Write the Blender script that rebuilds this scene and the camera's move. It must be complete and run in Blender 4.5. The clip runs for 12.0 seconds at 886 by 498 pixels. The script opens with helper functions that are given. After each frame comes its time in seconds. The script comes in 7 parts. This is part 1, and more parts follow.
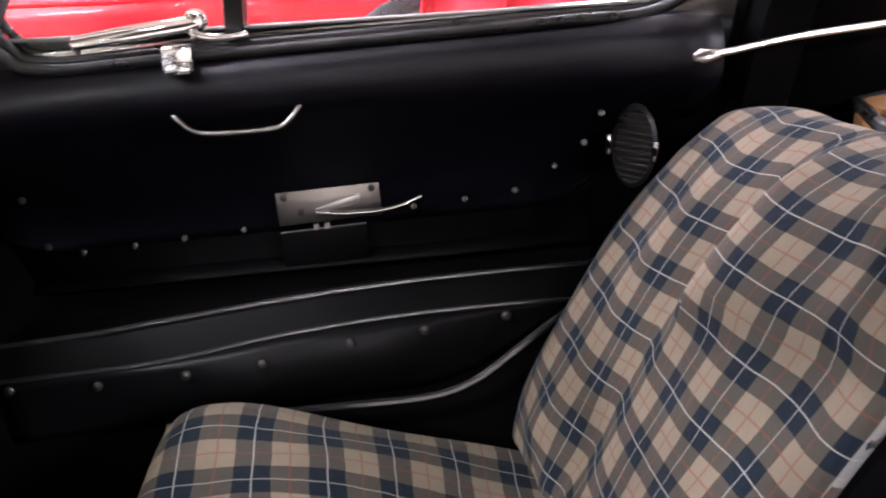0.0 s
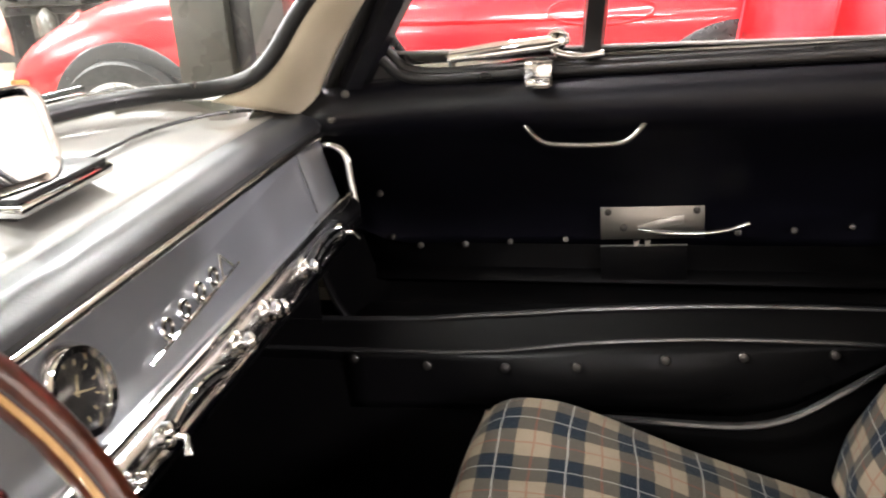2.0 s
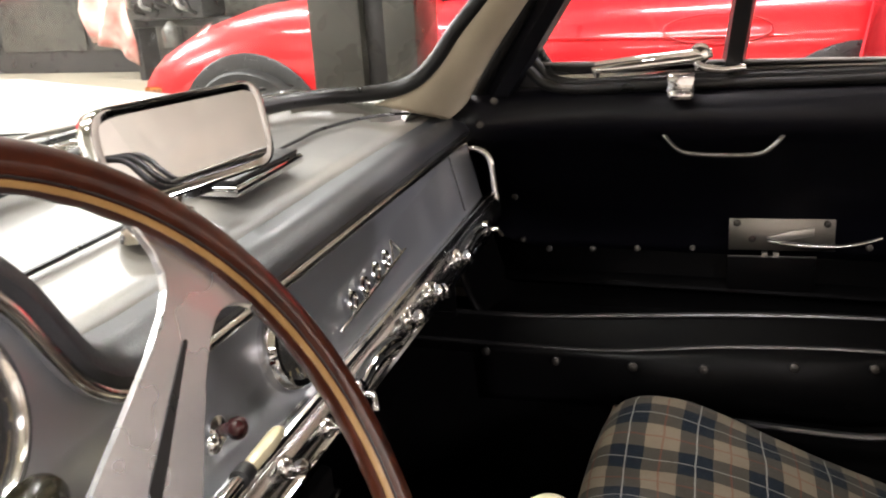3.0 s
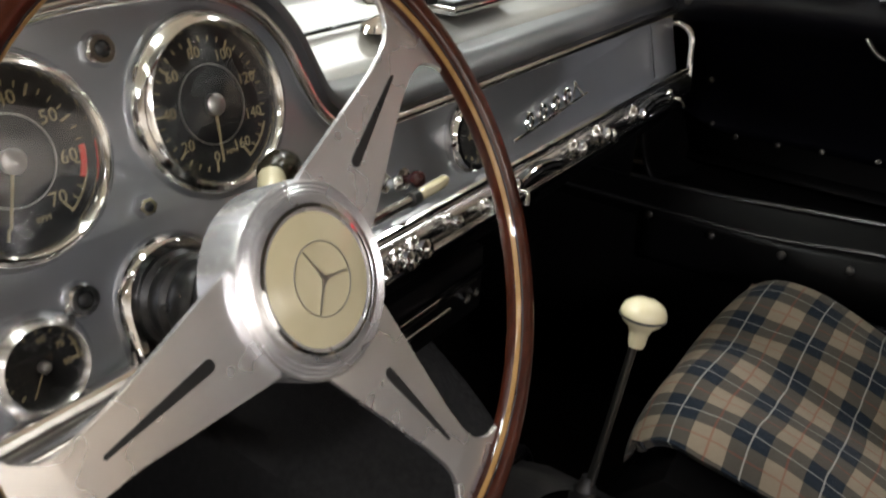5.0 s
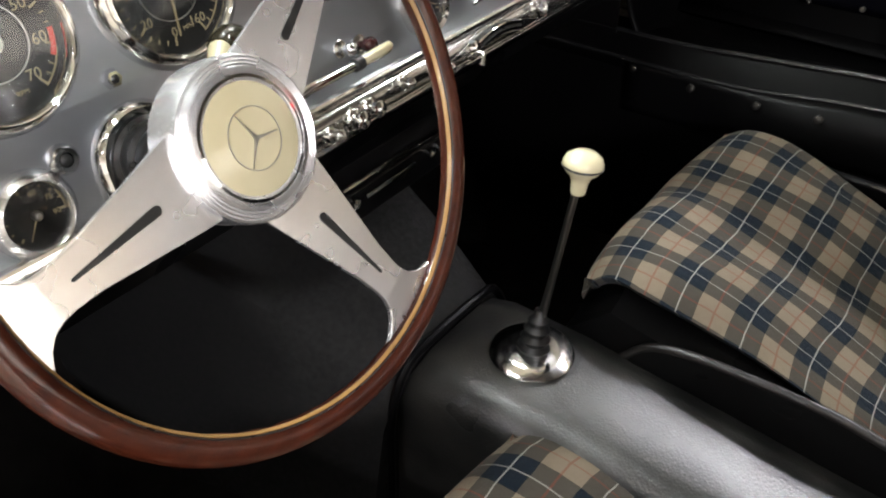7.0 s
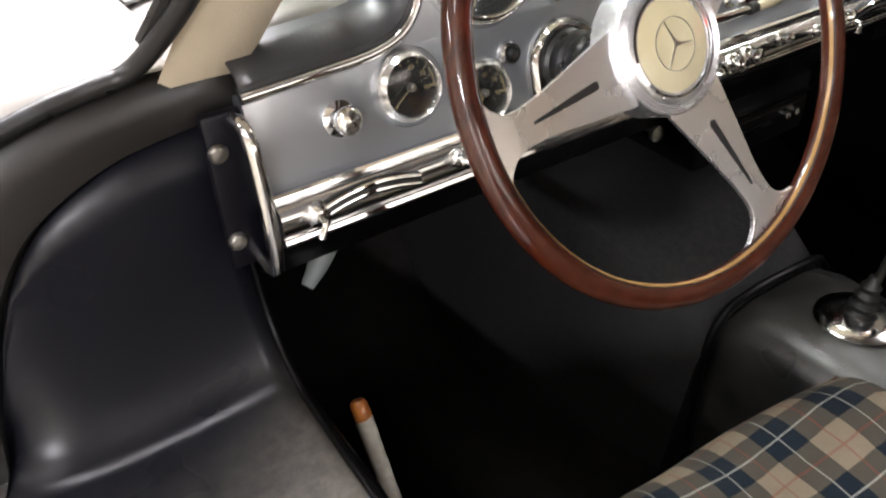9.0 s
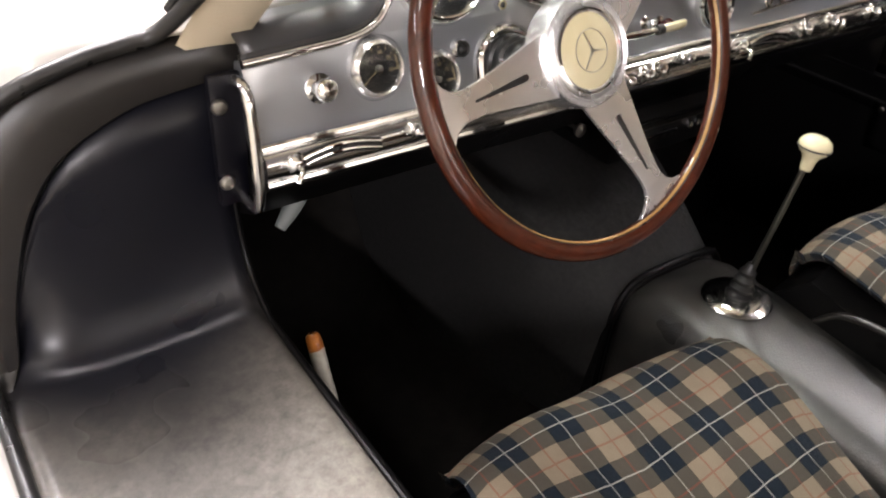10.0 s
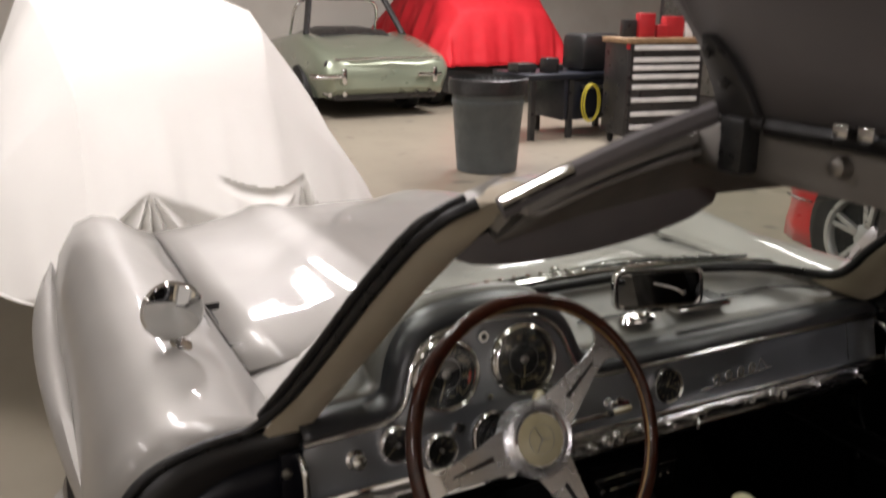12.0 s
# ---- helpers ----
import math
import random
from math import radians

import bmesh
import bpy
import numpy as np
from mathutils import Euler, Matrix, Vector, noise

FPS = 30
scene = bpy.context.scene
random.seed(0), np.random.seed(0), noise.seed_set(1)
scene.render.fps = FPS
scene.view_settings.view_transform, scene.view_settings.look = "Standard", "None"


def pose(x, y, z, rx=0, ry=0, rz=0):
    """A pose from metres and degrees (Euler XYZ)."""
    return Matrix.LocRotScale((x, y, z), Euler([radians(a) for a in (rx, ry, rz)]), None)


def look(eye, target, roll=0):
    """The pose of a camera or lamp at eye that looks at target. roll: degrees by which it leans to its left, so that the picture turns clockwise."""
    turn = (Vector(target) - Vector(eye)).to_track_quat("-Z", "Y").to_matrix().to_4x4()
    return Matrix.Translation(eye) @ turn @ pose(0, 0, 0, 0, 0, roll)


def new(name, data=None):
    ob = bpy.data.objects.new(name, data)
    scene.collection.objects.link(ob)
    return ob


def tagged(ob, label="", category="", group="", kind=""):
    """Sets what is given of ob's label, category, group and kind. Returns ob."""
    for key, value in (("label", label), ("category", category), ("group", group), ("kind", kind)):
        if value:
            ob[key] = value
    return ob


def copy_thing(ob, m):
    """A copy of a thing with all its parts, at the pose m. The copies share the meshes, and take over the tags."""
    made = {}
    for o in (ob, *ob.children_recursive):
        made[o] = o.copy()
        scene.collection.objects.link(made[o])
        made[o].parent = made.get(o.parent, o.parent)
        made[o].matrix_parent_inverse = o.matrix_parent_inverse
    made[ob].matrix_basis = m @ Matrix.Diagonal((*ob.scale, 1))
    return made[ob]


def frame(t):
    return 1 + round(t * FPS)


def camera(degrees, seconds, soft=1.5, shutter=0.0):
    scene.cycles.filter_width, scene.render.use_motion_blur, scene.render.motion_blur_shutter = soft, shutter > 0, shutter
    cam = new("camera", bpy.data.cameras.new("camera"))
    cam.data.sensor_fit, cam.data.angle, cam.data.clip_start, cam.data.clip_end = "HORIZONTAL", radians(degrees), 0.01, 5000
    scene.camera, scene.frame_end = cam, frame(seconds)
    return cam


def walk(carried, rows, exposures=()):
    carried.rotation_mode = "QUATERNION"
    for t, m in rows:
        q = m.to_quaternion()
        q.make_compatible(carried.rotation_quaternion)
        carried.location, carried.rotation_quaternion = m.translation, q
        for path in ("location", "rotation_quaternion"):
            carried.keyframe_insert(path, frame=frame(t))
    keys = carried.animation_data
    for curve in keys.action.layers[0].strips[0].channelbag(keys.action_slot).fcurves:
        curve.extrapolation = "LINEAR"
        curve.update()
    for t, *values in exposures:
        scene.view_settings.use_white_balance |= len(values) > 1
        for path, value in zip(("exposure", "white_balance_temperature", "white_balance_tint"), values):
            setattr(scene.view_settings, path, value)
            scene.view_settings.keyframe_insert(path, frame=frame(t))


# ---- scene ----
cam = camera(55.8, 12.0, soft=2.0, shutter=0.35)
PATH = [
    (0, (0.009, -0.337, 1.102), (0.248, 1.477, 0.294), -2.5),
    (0.5, (-0.016, -0.344, 1.095), (0.072, 1.489, 0.3), -1.8),
    (1, (-0.035, -0.354, 1.096), (-0.13, 1.487, 0.322), -2.6),
    (1.5, (-0.052, -0.361, 1.1), (-0.288, 1.477, 0.348), -3.1),
    (2, (-0.067, -0.382, 1.106), (-0.451, 1.443, 0.382), -3.6),
    (2.5, (-0.107, -0.425, 1.097), (-0.607, 1.385, 0.409), -4.3),
    (2.7, (-0.117, -0.443, 1.105), (-0.646, 1.364, 0.43), -4.0),
    (4.3, (-0.052, -0.553, 1.116), (-0.973, 1.033, 0.319), 0.6),
    (4.5, (-0.041, -0.567, 1.102), (-0.98, 0.992, 0.272), 1.5),
    (5, (-0.003, -0.607, 1.104), (-0.985, 0.875, 0.188), 2.8),
    (5.5, (0.043, -0.621, 1.114), (-0.9, 0.771, 0.031), 4.1),
    (6, (0.085, -0.617, 1.141), (-0.821, 0.72, -0.037), 3.3),
    (6.5, (0.108, -0.622, 1.147), (-0.828, 0.693, -0.034), 1.4),
    (6.7, (0.112, -0.62, 1.151), (-0.834, 0.678, -0.041), 0.7),
    (8.3, (0.105, -0.692, 1.14), (-1.067, 0.325, -0.122), -2.2),
    (8.5, (0.106, -0.719, 1.139), (-1.155, 0.202, -0.111), -2.7),
    (9, (0.162, -0.802, 1.135), (-1.236, 0.041, -0.021), -3.4),
    (9.5, (0.244, -0.857, 1.158), (-1.13, 0.056, 0.026), -3.2),
    (10, (0.297, -0.897, 1.181), (-1.035, 0.07, 0.045), 3.3),
    (10.5, (0.414, -0.935, 1.204), (-1.074, -0.036, 0.216), 5.8),
    (11, (0.547, -0.949, 1.275), (-1.077, -0.159, 0.415), 2.4),
    (11.5, (0.61, -0.922, 1.365), (-1.053, -0.105, 0.612), 0.6),
    (12, (0.633, -0.925, 1.487), (-1.083, -0.07, 0.918), 0.5),
]
EXPOSURES = [(0, 0.46, 5950, 24), (0.5, 0.53, 6150, 22), (1.0, 0.58, 6200, 20), (1.5, 0.66, 6400, 17), (2.0, 0.77, 6450, 15), (2.7, 0.10, 6550, 16), (4.5, -0.60, 6400, 10), (5.0, -0.74, 6350, 10), (5.5, -0.52, 6300, 10), (6.5, -0.06, 6200, 9), (8.5, -0.05, 6200, 10), (10.5, 0.03, 6600, 14), (11.0, -0.97, 6600, 14), (11.5, -1.92, 6600, 13), (12.0, -2.45, 6650, 13)]
walk(cam, [(t, look(eye, target, roll)) for t, eye, target, roll in PATH], EXPOSURES)

# ---- world and lights ----
world = bpy.data.worlds.new("garage_world")
scene.world = world
world.use_nodes = True
world.node_tree.nodes["Background"].inputs[0].default_value = (0.9, 0.95, 1.0, 1)
world.node_tree.nodes["Background"].inputs[1].default_value = 0.03

LAMP_SPOTS = [(-0.3, -5.8), (-2.9, -3.7), (-3.9, 4.7), (-3.0, -1.2), (-2.7, 1.7), (-1.25, -0.75), (0.5, 2.8), (5.5, -4.4), (1.0, -2.3), (6.3, 2.2), (-8.0, 0.6), (-8.0, 4.8)]
LAMP_POWER = [170, 220, 520, 370, 180, 140, 200, 1000, 25, 800, 1250, 1450]
LAMP_Z = 3.7


# ---- helpers of this scene ----
def ring_path(pts, steps=6, closed=False):
    """A smooth line through the given points."""
    p = [Vector(q) for q in pts]
    n, out = len(p), []
    for i in range(n if closed else n - 1):
        a, b, c, d = (p[(i - 1) % n] if closed or i else p[0] * 2 - p[1], p[i], p[(i + 1) % n],
                      p[(i + 2) % n] if closed or i + 2 < n else p[-1] * 2 - p[-2])
        for k in range(steps):
            t = k / steps
            out.append(0.5 * (2 * b + (c - a) * t + (2 * a - 5 * b + 4 * c - d) * t * t + (3 * b - a - 3 * c + d) * t ** 3))
    if not closed:
        out.append(p[-1])
    return out


def loft(loops, bm=None, closed=True, ends=True, around=False):
    """A skin over loops of equally many points; its UVs are metres along the loop and along the way."""
    bm = bm or bmesh.new()
    uv = bm.loops.layers.uv.verify()
    rows = [[bm.verts.new(Vector(q)) for q in loop] for loop in loops]
    n = len(rows[0])
    us = []
    for r in rows:
        u = [0.0]
        for k in range(n if closed else n - 1):
            u.append(u[-1] + (r[(k + 1) % n].co - r[k].co).length)
        us.append(u)
    m = n // 2
    vs = [0.0]
    for i in range(len(rows) - 1):
        vs.append(vs[-1] + (rows[i + 1][m].co - rows[i][m].co).length)
    count = len(rows) if around else len(rows) - 1
    for i in range(count):
        j = (i + 1) % len(rows)
        for k in range(n if closed else n - 1):
            q = (k + 1) % n
            f = bm.faces.new((rows[i][k], rows[i][q], rows[j][q], rows[j][k]))
            f.smooth = True
            for lp, c in zip(f.loops, ((us[i][k] - us[i][m], vs[i]), (us[i][k + 1] - us[i][m], vs[i]),
                                       (us[j][k + 1] - us[j][m], vs[min(i + 1, len(vs) - 1)]), (us[j][k] - us[j][m], vs[min(i + 1, len(vs) - 1)]))):
                lp[uv].uv = c
    if ends and closed and not around:
        bm.faces.new(rows[0])
        bm.faces.new(rows[-1][::-1])
    return bm


def tube(pts, r, n=10, closed=False, bm=None, flat=1.0):
    """A round bar along a line; r is a number or one per point."""
    p = [Vector(q) for q in pts]
    rs = r if isinstance(r, (list, tuple)) else [r] * len(p)
    side, loops = None, []
    for i, q in enumerate(p):
        a = p[i - 1] if i or closed else q
        b = p[(i + 1) % len(p)] if closed or i + 1 < len(p) else q
        way = (b - a).normalized()
        if side is None:
            side = way.orthogonal().normalized()
        side = (side - way * side.dot(way)).normalized()
        up = way.cross(side)
        loops.append([q + rs[i] * (math.cos(6.28319 * k / n) * side + flat * math.sin(6.28319 * k / n) * up) for k in range(n)])
    return loft(loops, bm, around=closed)


def lathe(profile, m=Matrix(), n=28, bm=None, ends=True):
    """A turned body: profile of (radius, height) about the local z of m."""
    loops = [[m @ Vector((r * math.cos(6.28319 * k / n), r * math.sin(6.28319 * k / n), h)) for k in range(n)] for r, h in profile]
    return loft(loops, bm, ends=ends)


def box(lo, hi, m=Matrix(), bevel=0.0, bm=None):
    """A box between two corners, with chamfered edges."""
    b = bmesh.new()
    vs = [b.verts.new(Vector((x, y, z))) for x in (lo[0], hi[0]) for y in (lo[1], hi[1]) for z in (lo[2], hi[2])]
    for f in ((0, 1, 3, 2), (4, 6, 7, 5), (0, 4, 5, 1), (2, 3, 7, 6), (0, 2, 6, 4), (1, 5, 7, 3)):
        b.faces.new([vs[i] for i in f])
    if bevel:
        bmesh.ops.bevel(b, geom=b.edges[:], offset=bevel, segments=2, affect="EDGES", profile=0.5)
    bmesh.ops.transform(b, matrix=m, verts=b.verts[:])
    if bm is None:
        return b
    join(bm, b)
    return bm


def join(bm, b):
    tmp = bpy.data.meshes.new("tmp")
    b.to_mesh(tmp)
    b.free()
    bm.from_mesh(tmp)
    bpy.data.meshes.remove(tmp)
    return bm


def plate(outline, depth, m=Matrix(), bevel=0.0):
    """A flat plate with the outline of (x, y) points, its front at local z 0 and its back at -depth."""
    b = bmesh.new()
    top = [b.verts.new((x, y, 0)) for x, y in outline]
    f = b.faces.new(top)
    ext = bmesh.ops.extrude_face_region(b, geom=[f])
    back = [v for v in ext["geom"] if isinstance(v, bmesh.types.BMVert)]
    for v in back:
        v.co.z -= depth
    if bevel:
        edges = [e for e in b.edges if all(abs(v.co.z) < 1e-7 for v in e.verts)]
        bmesh.ops.bevel(b, geom=edges, offset=bevel, segments=2, affect="EDGES", profile=0.5)
    bmesh.ops.recalc_face_normals(b, faces=b.faces[:])
    bmesh.ops.transform(b, matrix=m, verts=b.verts[:])
    return b


def thing(name, label, category, loc=(0, 0, 0), group="", kind=""):
    ob = new(name)
    ob.empty_display_size = 0.05
    ob.location = loc
    return tagged(ob, label, category, group, kind)


def link_part(name, mesh, parent, m=Matrix(), label=""):
    ob = new(name, mesh)
    if parent is not None:
        ob.parent = parent
        if parent.data is None:
            ob.matrix_parent_inverse = Matrix.Translation(parent.location).inverted()
    ob.matrix_basis = m
    return tagged(ob, label)


def part(name, bm, material, parent=None, label="", flat=False, fix=True):
    """Links a bmesh, given in world places, as ONE mesh object under a thing or under a part."""
    if fix:
        bmesh.ops.recalc_face_normals(bm, faces=bm.faces[:])
    mesh = bpy.data.meshes.new(name)
    bm.to_mesh(mesh)
    bm.free()
    for poly in mesh.polygons:
        poly.use_smooth = not flat
    mesh.materials.append(material)
    if not flat:
        mesh.set_sharp_from_angle(angle=radians(42))
    return link_part(name, mesh, parent, label=label)


def solid(ob, t, offset=-1.0):
    mod = ob.modifiers.new("thickness", "SOLIDIFY")
    mod.thickness, mod.offset = t, offset
    return ob


def soft(ob, levels=1):
    mod = ob.modifiers.new("round", "SUBSURF")
    mod.levels = mod.render_levels = levels
    return ob


def lettering(name, text, size, m, material, parent, label=""):
    curve = bpy.data.curves.new(name, "FONT")
    curve.body, curve.size, curve.align_x, curve.align_y = text, size, "CENTER", "CENTER"
    curve.extrude, curve.resolution_u = 0.0002, 2
    tmp = new("tmp", curve)
    bpy.context.view_layer.update()
    mesh = bpy.data.meshes.new_from_object(tmp.evaluated_get(bpy.context.evaluated_depsgraph_get()))
    bpy.data.objects.remove(tmp)
    mesh.materials.clear()
    mesh.materials.append(material)
    mesh.transform(m)
    return link_part(name, mesh, parent, label=label)


def frame_at(o, right, up):
    """A matrix with its x along right, its y along up and its z towards the viewer."""
    r = Vector(right).normalized()
    n = r.cross(Vector(up)).normalized()
    u = n.cross(r)
    m = Matrix((r, u, n)).transposed().to_4x4()
    m.translation = o
    return m


# ---- materials ----
def base_mat(name):
    m = bpy.data.materials.new(name)
    m.use_nodes = True
    t = m.node_tree
    return m, t, t.nodes["Principled BSDF"], t.links


def noise_node(t, scale, detail=4, rough=0.55, coord="Object", stretch=None):
    tc = t.nodes.new("ShaderNodeTexCoord")
    nz = t.nodes.new("ShaderNodeTexNoise")
    nz.inputs["Scale"].default_value, nz.inputs["Detail"].default_value, nz.inputs["Roughness"].default_value = scale, detail, rough
    if stretch:
        mp = t.nodes.new("ShaderNodeMapping")
        mp.inputs["Scale"].default_value = stretch
        t.links.new(tc.outputs[coord], mp.inputs["Vector"])
        t.links.new(mp.outputs["Vector"], nz.inputs["Vector"])
    else:
        t.links.new(tc.outputs[coord], nz.inputs["Vector"])
    return nz


def ramp(t, src, stops):
    r = t.nodes.new("ShaderNodeValToRGB")
    e = r.color_ramp.elements
    e[0].position, e[0].color = stops[0][0], (*stops[0][1], 1)
    e[1].position, e[1].color = stops[-1][0], (*stops[-1][1], 1)
    for pos, col in stops[1:-1]:
        e.new(pos).color = (*col, 1)
    t.links.new(src, r.inputs["Fac"])
    return r.outputs["Color"]


def surf(name, col, rough=0.5, metal=0.0, col2=None, scale=6.0, bump=0.0, fine=300.0, rvar=0.1, coat=0.0, coat_rough=0.04, spec=0.5, stretch=None, lo=0.35, hi=0.65):
    """A surface with two scales of change: patches of a second colour and of gloss, and a fine relief."""
    m, t, b, ln = base_mat(name)
    nz = noise_node(t, scale, 3, 0.5, stretch=stretch)
    col2 = col2 or tuple(c * 0.82 for c in col)
    ln.new(ramp(t, nz.outputs["Fac"], [(lo, col), (hi, col2)]), b.inputs["Base Color"])
    b.inputs["Metallic"].default_value = metal
    b.inputs["Coat Weight"].default_value = coat
    b.inputs["Coat Roughness"].default_value = coat_rough
    b.inputs["Specular IOR Level"].default_value = spec
    mr = t.nodes.new("ShaderNodeMapRange")
    mr.inputs["To Min"].default_value, mr.inputs["To Max"].default_value = max(rough - rvar, 0.02), min(rough + rvar, 1)
    mr.inputs["From Min"].default_value, mr.inputs["From Max"].default_value = 0.3, 0.7
    n2 = noise_node(t, scale * 2.3, 2, 0.5, stretch=stretch)
    ln.new(n2.outputs["Fac"], mr.inputs["Value"])
    ln.new(mr.outputs["Result"], b.inputs["Roughness"])
    if bump:
        n3 = noise_node(t, fine, 3, 0.6)
        bp = t.nodes.new("ShaderNodeBump")
        bp.inputs["Strength"].default_value, bp.inputs["Distance"].default_value = bump, 0.002
        ln.new(n3.outputs["Fac"], bp.inputs["Height"])
        ln.new(bp.outputs["Normal"], b.inputs["Normal"])
    return m


def leather(name, col, rough, worn=None, bump=0.25, spec=0.5, patch=7, cell=900):
    """Grained hide: small cells with creases, worn pale in patches."""
    m, t, b, ln = base_mat(name)
    big = noise_node(t, patch, 4, 0.55)
    ln.new(ramp(t, big.outputs["Fac"], [(0.38, col), (0.72, worn or tuple(c * 1.5 for c in col))]), b.inputs["Base Color"])
    mid = noise_node(t, 13, 1.5, 0.4)
    b.inputs["Specular IOR Level"].default_value = spec
    mr = t.nodes.new("ShaderNodeMapRange")
    mr.inputs["From Min"].default_value, mr.inputs["From Max"].default_value = 0.3, 0.7
    mr.inputs["To Min"].default_value, mr.inputs["To Max"].default_value = rough - 0.03, rough + 0.07
    ln.new(mid.outputs["Fac"], mr.inputs["Value"])
    ln.new(mr.outputs["Result"], b.inputs["Roughness"])
    tc = t.nodes.new("ShaderNodeTexCoord")
    vo = t.nodes.new("ShaderNodeTexVoronoi")
    vo.inputs["Scale"].default_value = cell
    ln.new(tc.outputs["Object"], vo.inputs["Vector"])
    add = t.nodes.new("ShaderNodeMath")
    add.operation = "MULTIPLY_ADD"
    add.inputs[1].default_value = 0.10
    ln.new(vo.outputs["Distance"], add.inputs[0])
    ln.new(mid.outputs["Fac"], add.inputs[2])
    bp = t.nodes.new("ShaderNodeBump")
    bp.inputs["Strength"].default_value, bp.inputs["Distance"].default_value = bump, 0.004
    ln.new(add.outputs["Value"], bp.inputs["Height"])
    ln.new(bp.outputs["Normal"], b.inputs["Normal"])
    return m


def wear_and_glare(m, start, end, pale):
    """Wear on the sill where one slides in, with painted glare: patchy, fading out towards the front wall."""
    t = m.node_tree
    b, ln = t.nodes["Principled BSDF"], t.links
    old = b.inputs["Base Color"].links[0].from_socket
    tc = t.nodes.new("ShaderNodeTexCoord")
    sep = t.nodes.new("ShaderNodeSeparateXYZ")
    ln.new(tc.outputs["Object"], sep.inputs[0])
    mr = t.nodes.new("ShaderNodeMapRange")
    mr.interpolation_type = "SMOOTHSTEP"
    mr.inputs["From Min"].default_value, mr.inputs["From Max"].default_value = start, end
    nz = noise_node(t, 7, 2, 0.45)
    # bowed edge paints the front wall's dark reflection on the glossy sill
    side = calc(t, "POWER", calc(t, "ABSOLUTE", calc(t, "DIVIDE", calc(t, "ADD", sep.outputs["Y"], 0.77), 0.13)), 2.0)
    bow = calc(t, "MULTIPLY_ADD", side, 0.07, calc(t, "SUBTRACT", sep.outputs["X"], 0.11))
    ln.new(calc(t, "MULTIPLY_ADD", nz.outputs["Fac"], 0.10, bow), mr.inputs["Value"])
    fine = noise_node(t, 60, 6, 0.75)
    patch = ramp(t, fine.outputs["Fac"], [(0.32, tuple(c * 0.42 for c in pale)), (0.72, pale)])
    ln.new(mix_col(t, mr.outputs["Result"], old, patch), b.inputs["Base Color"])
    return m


def calc(t, op, a, b=None, c=None):
    n = t.nodes.new("ShaderNodeMath")
    n.operation = op
    for i, v in enumerate((a, b, c)):
        if v is None:
            continue
        if isinstance(v, (int, float)):
            n.inputs[i].default_value = v
        else:
            t.links.new(v, n.inputs[i])
    return n.outputs[0]


def mix_col(t, fac, a, b):
    n = t.nodes.new("ShaderNodeMix")
    n.data_type = "RGBA"
    for sock, v in ((n.inputs[0], fac), (n.inputs[6], a), (n.inputs[7], b)):
        if isinstance(v, tuple):
            sock.default_value = (*v, 1)
        elif isinstance(v, (int, float)):
            sock.default_value = v
        else:
            t.links.new(v, sock)
    return n.outputs[2]


